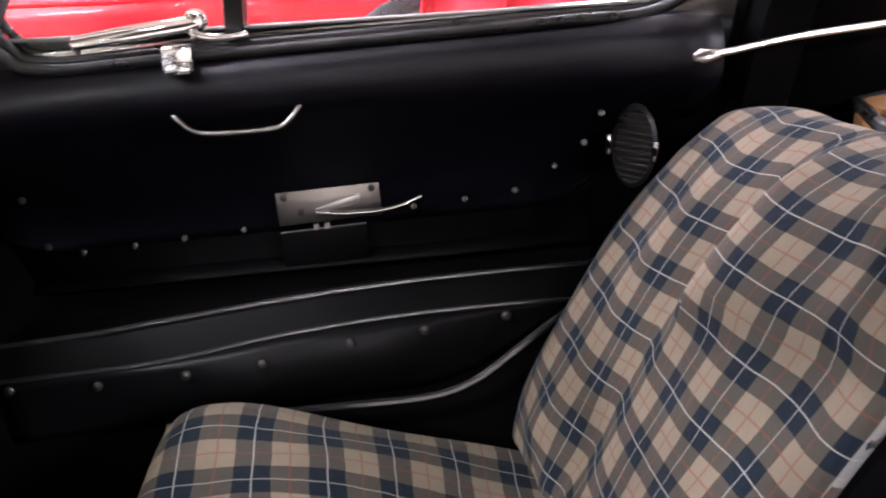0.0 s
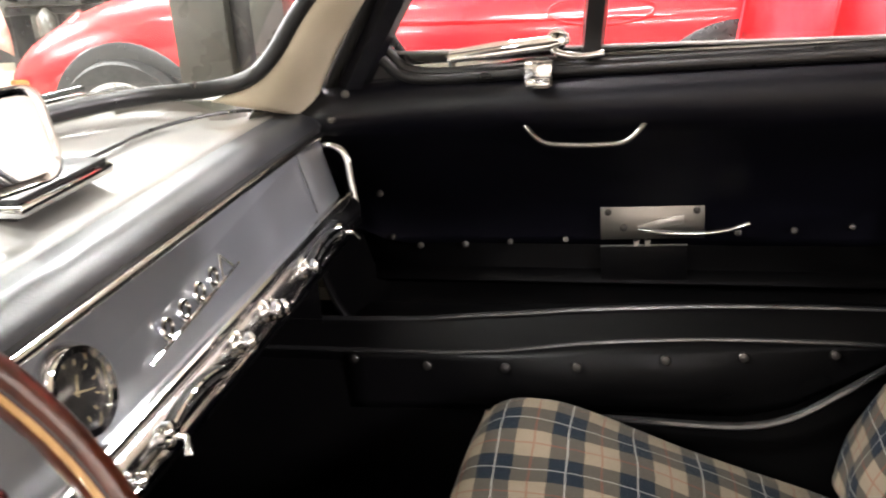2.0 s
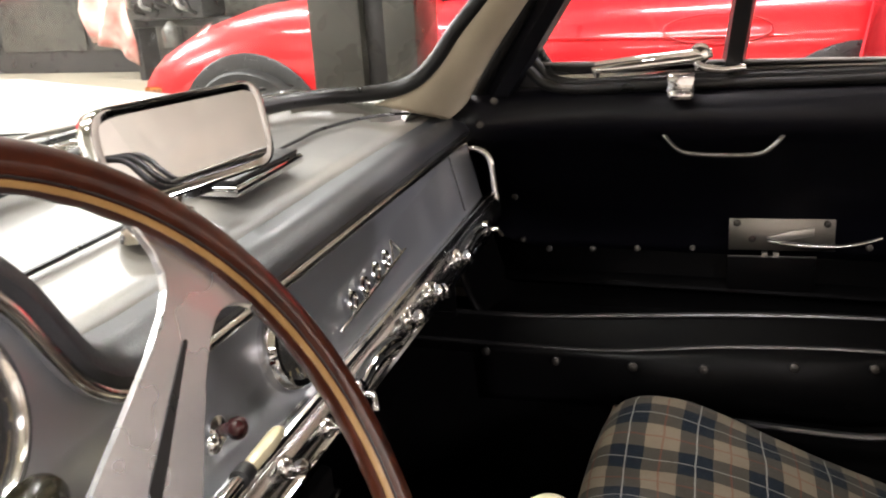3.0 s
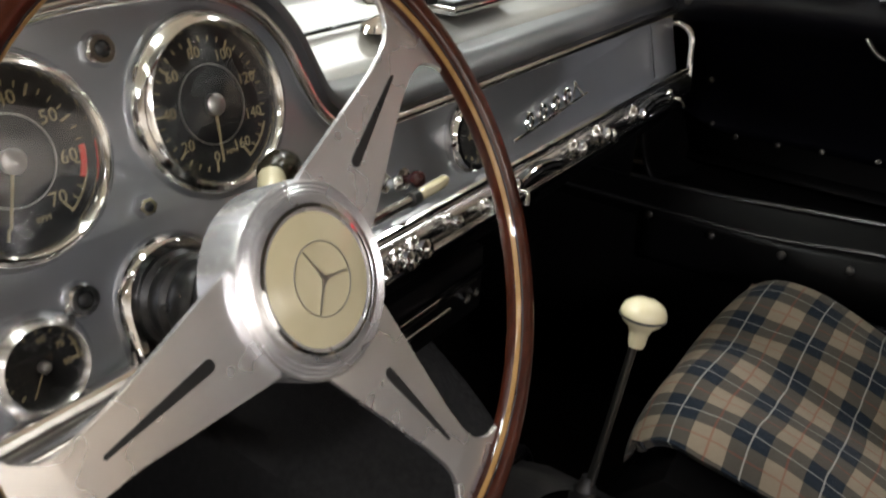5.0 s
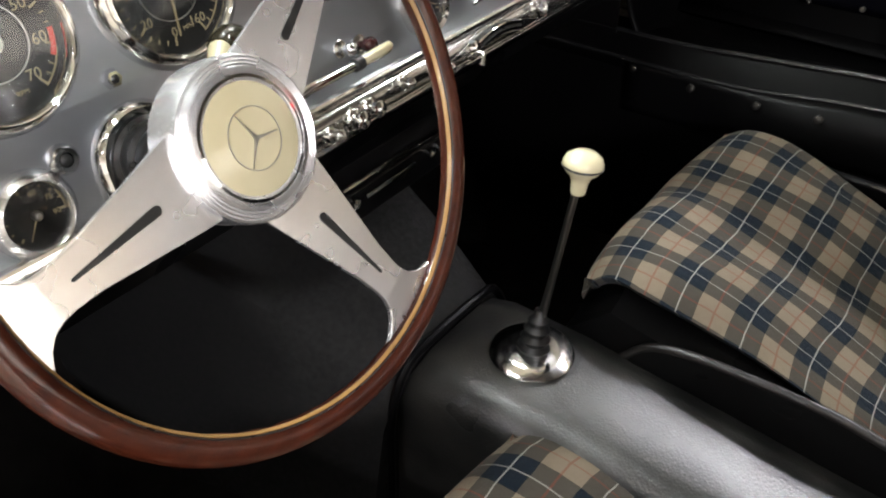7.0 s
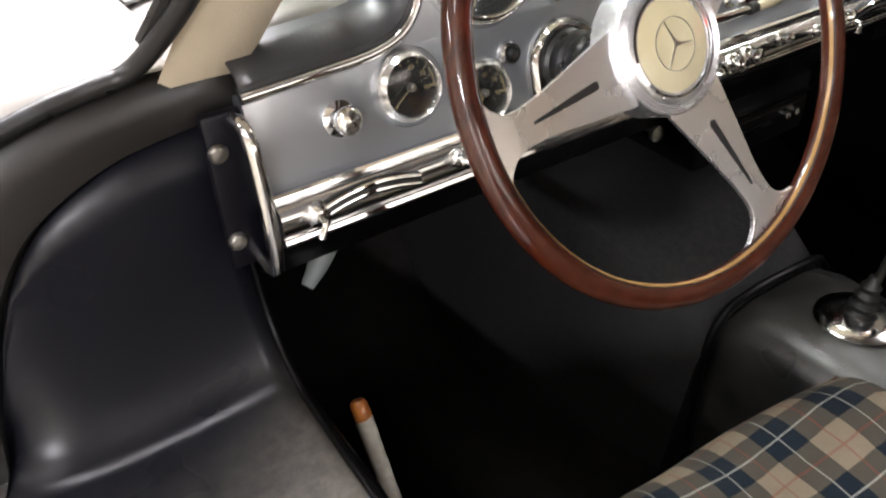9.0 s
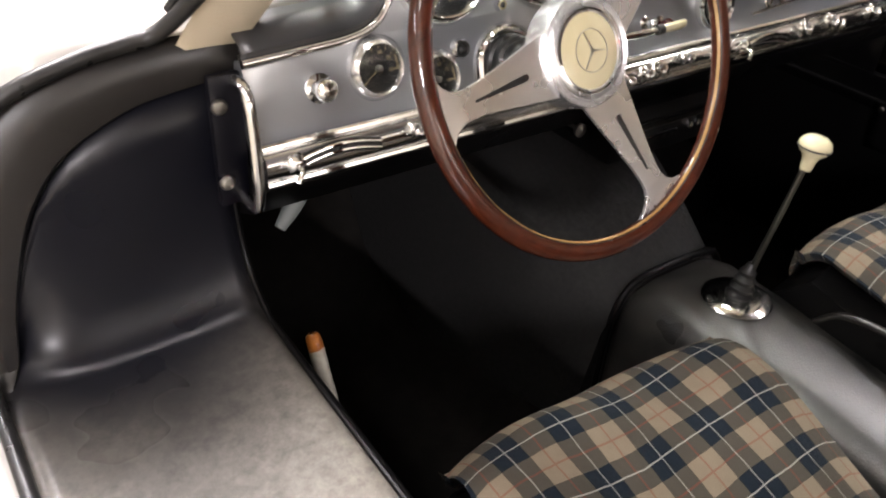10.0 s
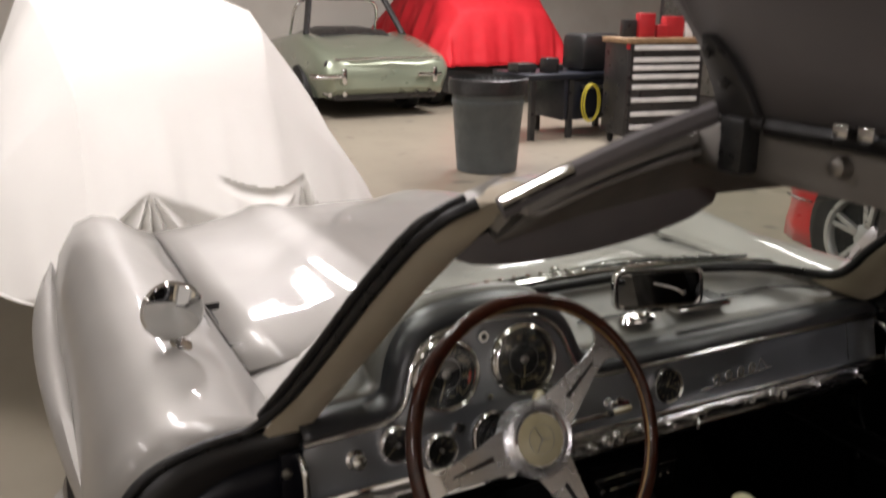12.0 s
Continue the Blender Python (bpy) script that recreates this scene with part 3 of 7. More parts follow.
hood_rows = [body_row(x, dz, w, [(-y, z) for y, z in HALF[::-1]] + HALF[1:]) for x, dz, w in NOSE if x < -0.68]
solid(part("hood", loft(hood_rows, closed=False), SILVER, coupe, "silver-white hood with two long raised bulges"), 0.004)
for s, nm in ((-1, "left"), (1, "right")):
    rows = [[(-0.446, s * y, z) for y, z in FEND_BACK]] + [body_row(x, dz, w, [(s * y, z) for y, z in fender_rows(x)]) for x, dz, w in NOSE]
    solid(part("front_fender", loft(rows, closed=False), SILVER, coupe), 0.004, 0)
    # raised brow over the wheel, drawn out to a point at its back end
    brow = []
    for k in range(25):
        u = k / 24
        x = -0.65 - 1.42 * u
        w = 0.008 + 0.060 * math.sin(math.pi * min(u * 1.0 + 0.01, 0.99)) ** 0.8
        z = 0.690 + 0.050 * math.sin(math.pi * u)
        y0 = 0.905
        brow.append([(x, s * y0, z + 0.014), (x, s * (y0 + 0.25 * w), z + 0.026), (x, s * (y0 + 0.6 * w), z + 0.027), (x, s * (y0 + 0.92 * w), z + 0.014), (x, s * (y0 + w), z), (x, s * (y0 + 0.9 * w), z - 0.014), (x, s * (y0 + 0.3 * w), z - 0.02), (x, s * (y0 - 0.01), z - 0.022)])
    part("fender_brow", loft(brow), SILVER, coupe)
    # side vent behind the wheel: a dark slot over two slim fins
    vent = part("side_vent", loft([[(x, s * 0.915, 0.655), (x, s * (0.938 + d), 0.650), (x, s * (0.946 + d), 0.625), (x, s * (0.944 + d), 0.598), (x, s * 0.915, 0.592)] for x, d in ((-0.93, -0.012), (-0.88, 0.0), (-0.60, 0.004), (-0.53, 0.004), (-0.50, -0.014))]), STEELBLACK, coupe, "dark air vent slot in the fender side")
    for zf in (0.570, 0.505):
        part("vent_fin", loft([[(x, s * 0.91, zf + 0.012), (x, s * (0.93 + d), zf + 0.013), (x, s * (0.938 + d), zf), (x, s * (0.93 + d), zf - 0.012), (x, s * 0.91, zf - 0.012)] for x, d in ((-0.98, 0.0), (-0.93, 0.032), (-0.80, 0.034), (-0.60, 0.029), (-0.50, 0.022), (-0.47, 0.0))]), SILVER, vent, "slim silver vent fin")
    part("side_strip", tube([(-0.52, s * 0.962, 0.548), (-0.30, s * 0.956, 0.546), (0.0, s * 0.954, 0.545), (0.46, s * 0.952, 0.545)], [0.004, 0.009, 0.010, 0.008], 10, flat=0.7), SILVER, coupe, "slim silver strip along the body side")
    # outer rocker and door side below the opening
    side = [(0.922, 0.55), (0.925, 0.45), (0.915, 0.32), (0.88, 0.20)]
    if s < 0:
        side = [(0.905, 0.586), (0.928, 0.584), (0.941, 0.574)] + [(y + 0.022, z) for y, z in side]
    else:
        side = [(0.66, 0.958), (0.72, 0.945), (0.80, 0.90), (0.87, 0.80), (0.905, 0.70)] + side
    loops = [[(x, s * y, z) for y, z in side] for x in (-0.5, -0.2, 0.2, 0.46)]
    solid(part("rocker_panel" if s < 0 else "door_skin", loft(loops, closed=False), SILVER, coupe), 0.004, 0)
    quarter = [(0.66, 0.955), (0.74, 0.945), (0.82, 0.90), (0.88, 0.80), (0.92, 0.66), (0.925, 0.5), (0.915, 0.32), (0.88, 0.20)]
    loops = [[(x, s * y * w, z) for y, z in quarter] for x, w in ((0.72 if s < 0 else 0.46, 1), (1.0, 1), (1.4, 0.97), (1.75, 0.88), (1.98, 0.7))]
    solid(part("rear_quarter_panel", loft(loops, closed=False), SILVER, coupe), 0.004, 0)
    for ax in (-1.35, 1.15):
        wm = frame_at((ax, s * 0.80, 0.33), (1, 0, 0), (0, 0, 1))
        wheel = part("wheel", lathe([(0.17, -0.09), (0.30, -0.09), (0.33, -0.05), (0.33, 0.05), (0.30, 0.09), (0.17, 0.09)], wm), TYRE, coupe)
        part("wheel_rim", lathe([(0.02, -0.07), (0.16, -0.07), (0.175, -0.088), (0.175, 0.088), (0.16, 0.07), (0.02, 0.07)], wm), CHROME, wheel)

# dark gaps between hood and fenders
for s in (-1, 1):
    gap = [(x, s * 0.635 * w, 0.861 + dz * 0.97 + 0.001) for x, dz, w in NOSE[3:6]]
    gap = [(-0.842, s * 0.48, 0.880), (-0.830, s * 0.57, 0.871), (-0.832, s * 0.615, 0.866), (-0.852, s * 0.641, 0.864), (-0.90, s * 0.648, 0.863), (-1.05, s * 0.646, 0.862)] + gap
    part("hood_gap", tube(ring_path(gap, 8), 0.0017, 6), RUBBER, coupe)

# scuttle between the hood and the screen
def screen_x(y):
    return -0.685 + 0.165 * (abs(y) / 0.575) ** 3.0


cowl = []
for k in range(33):
    y = -0.67 + 1.34 * k / 32
    xw = min(screen_x(min(abs(y), 0.575)) - 0.012, -0.47)
    row = []
    for j in range(6):
        u = j / 5
        x = -0.84 + (xw + 0.84) * u
        zh = np.interp(abs(y), [a for a, _ in HALF], [b for _, b in HALF]) + 0.001
        row.append((x, y, zh * (1 - u) + (0.944 - 0.055 * max(0, abs(y) - 0.45) / 0.18) * u - 0.012 * math.sin(math.pi * u)))
    cowl.append(row)
solid(part("scuttle", loft(cowl, closed=False), SILVER, coupe), 0.004)
for k in range(26):
    y = -0.40 + 0.80 * k / 25
    part("scuttle_slot", box((screen_x(y) - 0.062, y - 0.006, 0.934), (screen_x(y) - 0.030, y + 0.006, 0.953), bevel=0.003), CHROME, coupe)

# wipers lying on the base of the screen
for y0, y1 in ((-0.50, -0.08), (0.02, 0.44)):
    wip = thing("wiper", "thin chrome windscreen wiper resting on the glass base", "wiper", (screen_x(y0) - 0.05, y0, 0.95))
    part("arm", tube([(screen_x(y0) - 0.06, y0, 0.945), (screen_x(y0 + 0.1) - 0.03, y0 + 0.12, 0.968), (screen_x(y0 + 0.2) - 0.02, (y0 + y1) / 2 + 0.03, 0.965)], 0.0026, 8), SATIN, wip)
    part("blade", tube([(screen_x(y) - 0.018, y, 0.962) for y in (y0 + 0.05, (y0 + y1) / 2, y1)], 0.0035, 6), RUBBER, wip)
    part("pivot", lathe([(0.004, -0.03), (0.014, -0.03), (0.014, 0.0), (0.008, 0.012), (0.002, 0.014)], Matrix.Translation((screen_x(y0) - 0.06, y0, 0.945))), CHROME, wip)

# windscreen
def screen_top(y):
    return (-0.315 + 0.085 * (abs(y) / 0.55) ** 2, y * 0.80, 1.245 - 0.02 * (abs(y) / 0.55) ** 2)


glass_rows, base_line, top_line = [], [], []
for k in range(25):
    y = -0.57 + 1.14 * k / 24
    a, b = Vector((screen_x(y), y, 0.948 - 0.05 * max(0, abs(y) - 0.48) / 0.09)), Vector(screen_top(y))
    glass_rows.append([a.lerp(b, j / 6) + Vector((-0.02, 0, 0.02)) * math.sin(math.pi * j / 6) for j in range(7)])
    base_line.append(a + Vector((0.006, 0, -0.002)))
    top_line.append(b)
ws = part("windscreen", loft(glass_rows, closed=False), SCREEN, coupe, "curved clear windscreen glass")
half = [(screen_x(y) + 0.03, y, 0.951) for y in (0.08, 0.16, 0.24, 0.32, 0.40)]
half += [(-0.567, 0.47, 0.947), (-0.520, 0.515, 0.944), (-0.480, 0.535, 0.951), (-0.445, 0.533, 0.976), (-0.409, 0.529, 1.02), (-0.362, 0.522, 1.07), (-0.312, 0.502, 1.135), (-0.272, 0.475, 1.195)]
seal_line = [(x, -y, z) for x, y, z in half[::-1]] + half
part("windscreen_seal", tube(ring_path(seal_line, 6), 0.0098, 12), RUBBER, coupe, "black rubber windscreen seal")
ins_ = [0.59, 0.582, 0.57, 0.552, 0.533, 0.510, 0.482]
web = [[(x - 0.004, -y, z - 0.004), (-0.45 + 0.68 * (zz - 0.88) - 0.012, -(yi + 0.006), zz + 0.006)] for (x, y, z), zz, yi in zip(half[6:], (0.905, 0.925, 0.956, 1.005, 1.062, 1.13, 1.188), ins_)]
solid(part("pillar_return", loft(web, closed=False), LINER, coupe), 0.004)
part("windscreen_trim", tube([p + Vector((-0.016, 0, 0.006)) for p in base_line], 0.006, 8), CHROME, coupe)
part("windscreen_top_seal", tube(top_line, 0.011, 8), RUBBER, coupe)

# pillars: a slanted post with a pale trimmed face and a rubber strip on the door side
POST_Z = [0.868, 0.92, 0.966, 1.056, 1.13, 1.19, 1.228, 1.250, 1.264]
POST_OUT = [0.700, 0.682, 0.660, 0.620, 0.591, 0.563, 0.540, 0.515, 0.485]
POST_OUT_P = [0.672, 0.657, 0.641, 0.613, 0.590, 0.563, 0.540, 0.515, 0.485]
POST_IN_P = [0.515, 0.530, 0.549, 0.533, 0.508, 0.480, 0.455, 0.435, 0.41]
POST_IN = [0.600, 0.579, 0.559, 0.520, 0.490, 0.458, 0.432, 0.412, 0.39]


def post_x(z):
    return -0.45 + 0.68 * (z - 0.88)


for s in (-1, 1):
    outs_, ins_ = (POST_OUT, POST_IN) if s < 0 else (POST_OUT_P, POST_IN_P)
    loops = []
    for z, yo, yi in zip(POST_Z, outs_, ins_):
        x = post_x(z)
        loops.append([(x - 0.002, s * (yo - 0.020), z), (x + 0.004, s * (yo - 0.030), z), (x + 0.004, s * (yi + 0.012), z), (x - 0.006, s * yi, z + 0.004),
                      (x - 0.024, s * (yi + 0.004), z + 0.012), (x - 0.030, s * (yi + 0.02), z + 0.016), (x - 0.026, s * (yo - 0.045), z + 0.012), (x - 0.014, s * (yo - 0.032), z + 0.006)])
    if s < 0:
        part("windscreen_pillar", loft(loops), LINER, coupe, "slanted pillar trimmed in cream vinyl")
    loops = []
    for z, yo, yi in zip(POST_Z, outs_, ins_):
        x = post_x(z)
        loops.append([(x - 0.012, s * (yo - 0.026), z), (x - 0.020, s * (yo - 0.036), z + 0.006), (x - 0.032, s * (yo - 0.05), z + 0.012), (x - 0.042, s * (yi + 0.022), z + 0.018), (x - 0.045, s * (yi + 0.03), z + 0.020), (x - 0.03, s * (yo - 0.034), z + 0.014)])
    part("pillar_skin", loft(loops), SILVER, coupe)
    if s > 0:
        strip = [(post_x(z) + 0.002, s * (yo - 0.012), z) for z, yo in zip(POST_Z, outs_)]
        part("pillar_seal", tube(ring_path(strip, 4), 0.0105, 10), RUBBER, coupe, "black rubber door seal along the pillar")

seal_side = [(-0.520, 0.520, 0.928), (-0.478, 0.540, 0.942), (-0.445, 0.538, 0.968), (-0.409, 0.533, 1.012), (-0.362, 0.524, 1.064), (-0.312, 0.504, 1.13), (-0.272, 0.477, 1.19), (-0.24, 0.44, 1.225)]
door_side = [(-0.446, 0.634, 0.884), (-0.438, 0.631, 0.903), (-0.42, 0.624, 0.935), (-0.387, 0.611, 0.985), (-0.34, 0.588, 1.045), (-0.283, 0.558, 1.12), (-0.237, 0.528, 1.187), (-0.20, 0.49, 1.225)]
post_rows = []
for a, b in zip(ring_path(seal_side, 4), ring_path(door_side, 4)):
    post_rows.append([a.lerp(b, q) + Vector((0.016, -0.016, 0.004)) * math.sin(math.pi * q) ** 0.7 for q in (0, 0.06, 0.16, 0.3, 0.45, 0.6, 0.75, 0.88, 0.96, 1)])
solid(part("windscreen_pillar", loft(post_rows, closed=False), LINER, coupe, "slanted pillar padded in cream vinyl"), 0.005)

# roof: header above the screen, spine between the doors, passenger half
head_rows = []
for k in range(21):
    y = -0.44 + 0.88 * k / 20
    a = abs(y) / 0.44
    zt = 1.356 - 0.085 * a ** 2
    head_rows.append([(-0.315 + 0.07 * a ** 2, y, 1.238 - 0.012 * a * a), (-0.325 + 0.07 * a * a, y, 1.25 - 0.012 * a * a), (-0.27 + 0.06 * a * a, y, zt - 0.032), (-0.20 + 0.04 * a * a, y, zt - 0.012), (-0.13, y, zt),
                      (-0.13, y, zt - 0.012), (-0.20 + 0.04 * a * a, y, 1.285 - 0.03 * a * a), (-0.255 + 0.06 * a * a, y, 1.235 - 0.012 * a * a)])
part("roof_header", loft(head_rows), SILVER, coupe)
trim_rows = []
for k in range(21):
    y = -0.43 + 0.86 * k / 20
    a = abs(y) / 0.44
    trim_rows.append([(-0.305 + 0.07 * a ** 2, y, 1.232 - 0.012 * a * a), (-0.275 + 0.06 * a * a, y, 1.222 - 0.012 * a * a), (-0.245 + 0.06 * a * a, y, 1.24 - 0.012 * a * a), (-0.185 + 0.04 * a * a, y, 1.305 - 0.05 * a * a), (-0.125, y, 1.335 - 0.075 * a * a)])
solid(part("header_lining", loft(trim_rows, closed=False), HEADLINER, coupe, "grey-beige cloth lining above the windscreen"), 0.006)
spine = [[(x, y, 1.356 - 0.10 * (y / 0.44) ** 2 - 0.16 * max(0, x - 0.2) ** 2) for y in (-0.17, -0.1, 0, 0.1, 0.20)] for x in (-0.14, 0.1, 0.4, 0.7, 0.95)]
solid(part("roof_spine", loft(spine, closed=False), SILVER, coupe), 0.02)
spine = [[(x, y, 1.335 - 0.10 * (y / 0.44) ** 2 - 0.16 * max(0, x - 0.2) ** 2) for y in (-0.195, -0.1, 0, 0.1, 0.30, 0.42, 0.50)] for x in (-0.14, 0.1, 0.4, 0.7, 0.95)]
solid(part("headlining", loft(spine, closed=False), HEADLINER, coupe, "grey-beige cloth headlining"), 0.006)
side_rail = [[(x, -0.20 + dy, z - 0.16 * max(0, x - 0.2) ** 2) for dy, z in ((0.10, 1.318), (0.03, 1.296), (0.004, 1.297), (0.0, 1.31), (-0.002, 1.35), (0.03, 1.358))] for x in (-0.14, 0.1, 0.4, 0.7, 0.95)]
solid(part("roof_side_rail", loft(side_rail, closed=False), HEADLINER, coupe, "grey-beige trimmed roof rail beside the door opening"), 0.004)
# roof rail with its bright strip along the front of the door opening
rail = [(-0.160, -0.458, 1.262), (-0.138, -0.38, 1.300), (-0.118, -0.30, 1.334), (-0.098, -0.21, 1.366)]
part("roof_rail", tube(ring_path(rail, 6), 0.014, 8), DOORLINER, coupe, "dark door seal rail along the roof opening")
part("rail_strip", tube(ring_path([(x + 0.012, y - 0.006, z + 0.008) for x, y, z in rail[:2]], 6), 0.0075, 8), CHROME, coupe, "short bright metal strip on the roof rail")
# rear bulkhead, parcel shelf and rear window area
back = [[(x, y, z) for x, z in ((0.95, 1.215), (1.05, 1.05), (1.12, 0.93), (1.98, 0.62), (2.05, 0.4), (2.0, 0.2))] for y in (-0.6, -0.3, 0, 0.3, 0.6)]
solid(part("rear_deck", loft([r[2:] for r in back], closed=False), SILVER, coupe), 0.006)
rw = part("rear_window", loft([r[:3] for r in back], closed=False), GLASS, coupe, "clear rear window")
rw.visible_shadow = False
part("rear_window_seal", tube([(1.125, y, 0.935) for y in (-0.6, 0, 0.6)], 0.012, 8), RUBBER, coupe)

# grey lining raised with the driver's door; the door stands up on its roof hinges
door = thing("raised_door", "raised gullwing door with dark charcoal lining, hinged at the roof", "car door", (0.3, -0.2, 1.34))
prof = [(-0.208, 1.360), (-0.225, 1.43), (-0.265, 1.50), (-0.33, 1.60), (-0.43, 1.71), (-0.56, 1.81), (-0.72, 1.89), (-0.92, 1.95)]
rows = [[(x + fx * (k / 7) * 0.5, y, z) for k, (y, z) in enumerate(prof)] for x, fx in ((-0.075, -0.34), (-0.02, -0.30), (0.3, 0), (0.6, 0.1), (0.82, 0.2))]
solid(part("door_lining", loft(rows, closed=False), DOORLINER, door, "charcoal padded inner lining"), 0.025, 1)
rows2 = [[(x + fx * (k / 7) * 0.5, y + 0.045, z + 0.045) for k, (y, z) in enumerate(prof)] for x, fx in ((-0.085, -0.34), (-0.02, -0.30), (0.3, 0), (0.6, 0.1), (0.83, 0.2))]
solid(part("door_skin", loft(rows2, closed=False), SILVER, door), 0.004)
edge = [(-0.075 - 0.34 * (k / 7) * 0.5, y + 0.012, z + 0.012) for k, (y, z) in enumerate(prof)]
part("door_edge_seal", tube(ring_path(edge, 4), 0.02, 8), DOORLINER, door)
low = [(x, -0.206, 1.360) for x in (-0.02, 0.2, 0.45, 0.82)]
part("door_lower_seal", tube(low, 0.012, 8), RUBBER, door)
for hx in (-0.055, 0.6):
    hinge = part("hinge", box((hx - 0.019, -0.228, 1.302), (hx + 0.019, -0.196, 1.368), bevel=0.008), BLACK, door, "black steel door hinge")
    part("hinge_plate", plate([(-0.026, 0.0), (0.030, 0.0), (0.022, 0.028), (0.004, 0.062), (-0.020, 0.090), (-0.034, 0.092), (-0.038, 0.070), (-0.030, 0.03)], 0.010, frame_at((hx, -0.222, 1.366), (1, 0, 0), (0, -0.35, 1)), 0.003), STEELBLACK, hinge, "tapered black hinge plate")
    for bx, bz in ((-0.026, 0.074), (-0.008, 0.040)):
        part("hinge_bolt", lathe([(0.007, 0), (0.007, 0.003), (0.0005, 0.005)], frame_at((hx + bx, -0.223 - 0.35 * bz, 1.366 + bz * 0.94), (1, 0, 0), (0, -0.35, 1)), 6), STEELBLACK, hinge)
    part("hinge_pin", tube([(hx - 0.028, -0.212, 1.362), (hx + 0.035, -0.212, 1.362)], 0.008, 10), STEELBLACK, hinge)
for x in (0.084, 0.112):
    part("catch_plate", box((x - 0.009, -0.228, 1.364), (x + 0.009, -0.212, 1.377), bevel=0.002), CHROME, door)
clip = thing("roof_button", "small bright round button on the roof rail trim", "button", (0.074, -0.2, 1.331))
part("button_cap", lathe([(0.002, 0.012), (0.009, 0.010), (0.012, 0.0), (0.012, -0.006)], frame_at((0.074, -0.203, 1.331), (1, 0, 0), (0, 0.05, 1))), SATIN, clip)

visor = thing("sun_visor", "dark charcoal padded sun visor above the windscreen", "sun visor", (-0.24, -0.27, 1.2))
vis = []
for k in range(15):
    u = k / 14
    y = -0.475 + 0.42 * u
    e = math.sin(math.pi * min(max(u, 0.004), 0.996)) ** 0.42
    mid = 1.190 + 0.030 * u
    hgt = 0.043 * e + 0.001
    vis.append([(-0.243 - 0.010 * math.cos(a) * e + 0.30 * hgt * math.sin(a), y, mid + hgt * math.sin(a)) for a in [6.28319 * q / 14 for q in range(14)]])
part("visor_pad", loft(vis), DOORLINER, visor)
part("visor_rod", tube([(-0.235, -0.47, 1.225), (-0.238, -0.04, 1.262)], 0.004, 8), CHROME, visor)

# round mirror on the fender
fm = thing("fender_mirror", "round chrome wing mirror on a short stalk on the fender", "wing mirror", (-0.82, -0.725, 0.885))
mm = frame_at((-0.812, -0.735, 0.958), (-0.02, 1.0, 0), (-0.03, 0.0, 1.0)) @ Matrix.Scale(0.86, 4)
part("mirror_shell", lathe([(0.061, 0.0), (0.064, -0.004), (0.062, -0.014), (0.050, -0.030), (0.030, -0.042), (0.004, -0.047)], mm, 36), CHROME, fm)
part("mirror_glass", lathe([(0.0005, 0.0035), (0.03, 0.003), (0.058, 0.0015), (0.0605, -0.001)], mm, 36, ends=False), MIRROR, fm)
part("mirror_stalk", tube([(-0.835, -0.728, 0.93), (-0.84, -0.728, 0.905), (-0.835, -0.728, 0.884)], [0.011, 0.009, 0.02], 12), CHROME, fm)
part("mirror_foot", lathe([(0.03, 0), (0.03, 0.004), (0.018, 0.010), (0.004, 0.012)], Matrix.Translation((-0.835, -0.728, 0.8835)) @ Matrix.Diagonal((1.7, 0.8, 1, 1))), CHROME, fm)

# ---- the coupe's cabin: floor, sills, jambs, tunnel ----
tub = thing("cabin_tub", "black leather and carpet cabin tub with wide high sills", "car interior", (0, 0, 0.16))
part("cabin_floor", box((-1.05, -0.63, 0.16), (0.75, 0.63, 0.20)), MAT_GREY, tub, "dark grey rubber floor mat")
part("firewall", box((-1.10, -0.63, 0.20), (-1.06, 0.63, 0.86)), CARPET, tub)
part("rear_bulkhead", box((0.62, -0.64, 0.2), (0.66, 0.64, 0.705), bevel=0.01), CARPET, tub)
part("parcel_shelf", box((0.62, -0.64, 0.69), (1.1, 0.64, 0.72), bevel=0.01), CARPET, tub)
part("dash_underside", loft([[(-0.405, y, 0.755), (-0.40, y, 0.735), (-0.42, y, 0.70), (-0.50, y, 0.66), (-0.80, y, 0.62), (-1.06, y, 0.60), (-1.06, y, 0.85), (-0.6, y, 0.85), (-0.46, y, 0.77)] for y in (-0.625, -0.3, 0, 0.3, 0.625)]), LEATHER, tub, "black padded underside of the dashboard")
toe = [[(-1.05, y, 0.62), (-0.98, y, 0.48), (-0.82, y, 0.30), (-0.66, y, 0.205), (-0.3, y, 0.203)] for y in (-0.62, 0, 0.62)]
solid(part("toe_board", loft(toe, closed=False), CARPET, tub), 0.006)

# sills and front jambs; the profile runs forward along the sill top and up the front wall
JAMB = [(0.596, 0.842), (0.640, 0.839), (0.714, 0.829), (0.760, 0.810), (0.795, 0.786), (0.825, 0.745), (0.843, 0.704), (0.862, 0.645), (0.872, 0.60)]
RIM = [(0.592, 0.876), (0.640, 0.890), (0.690, 0.893), (0.759, 0.886), (0.827, 0.863), (0.872, 0.816), (0.897, 0.745), (0.905, 0.668), (0.903, 0.592)]


def jamb_top(y):
    return float(np.interp(y, [a for a, _ in JAMB], [b for _, b in JAMB]))


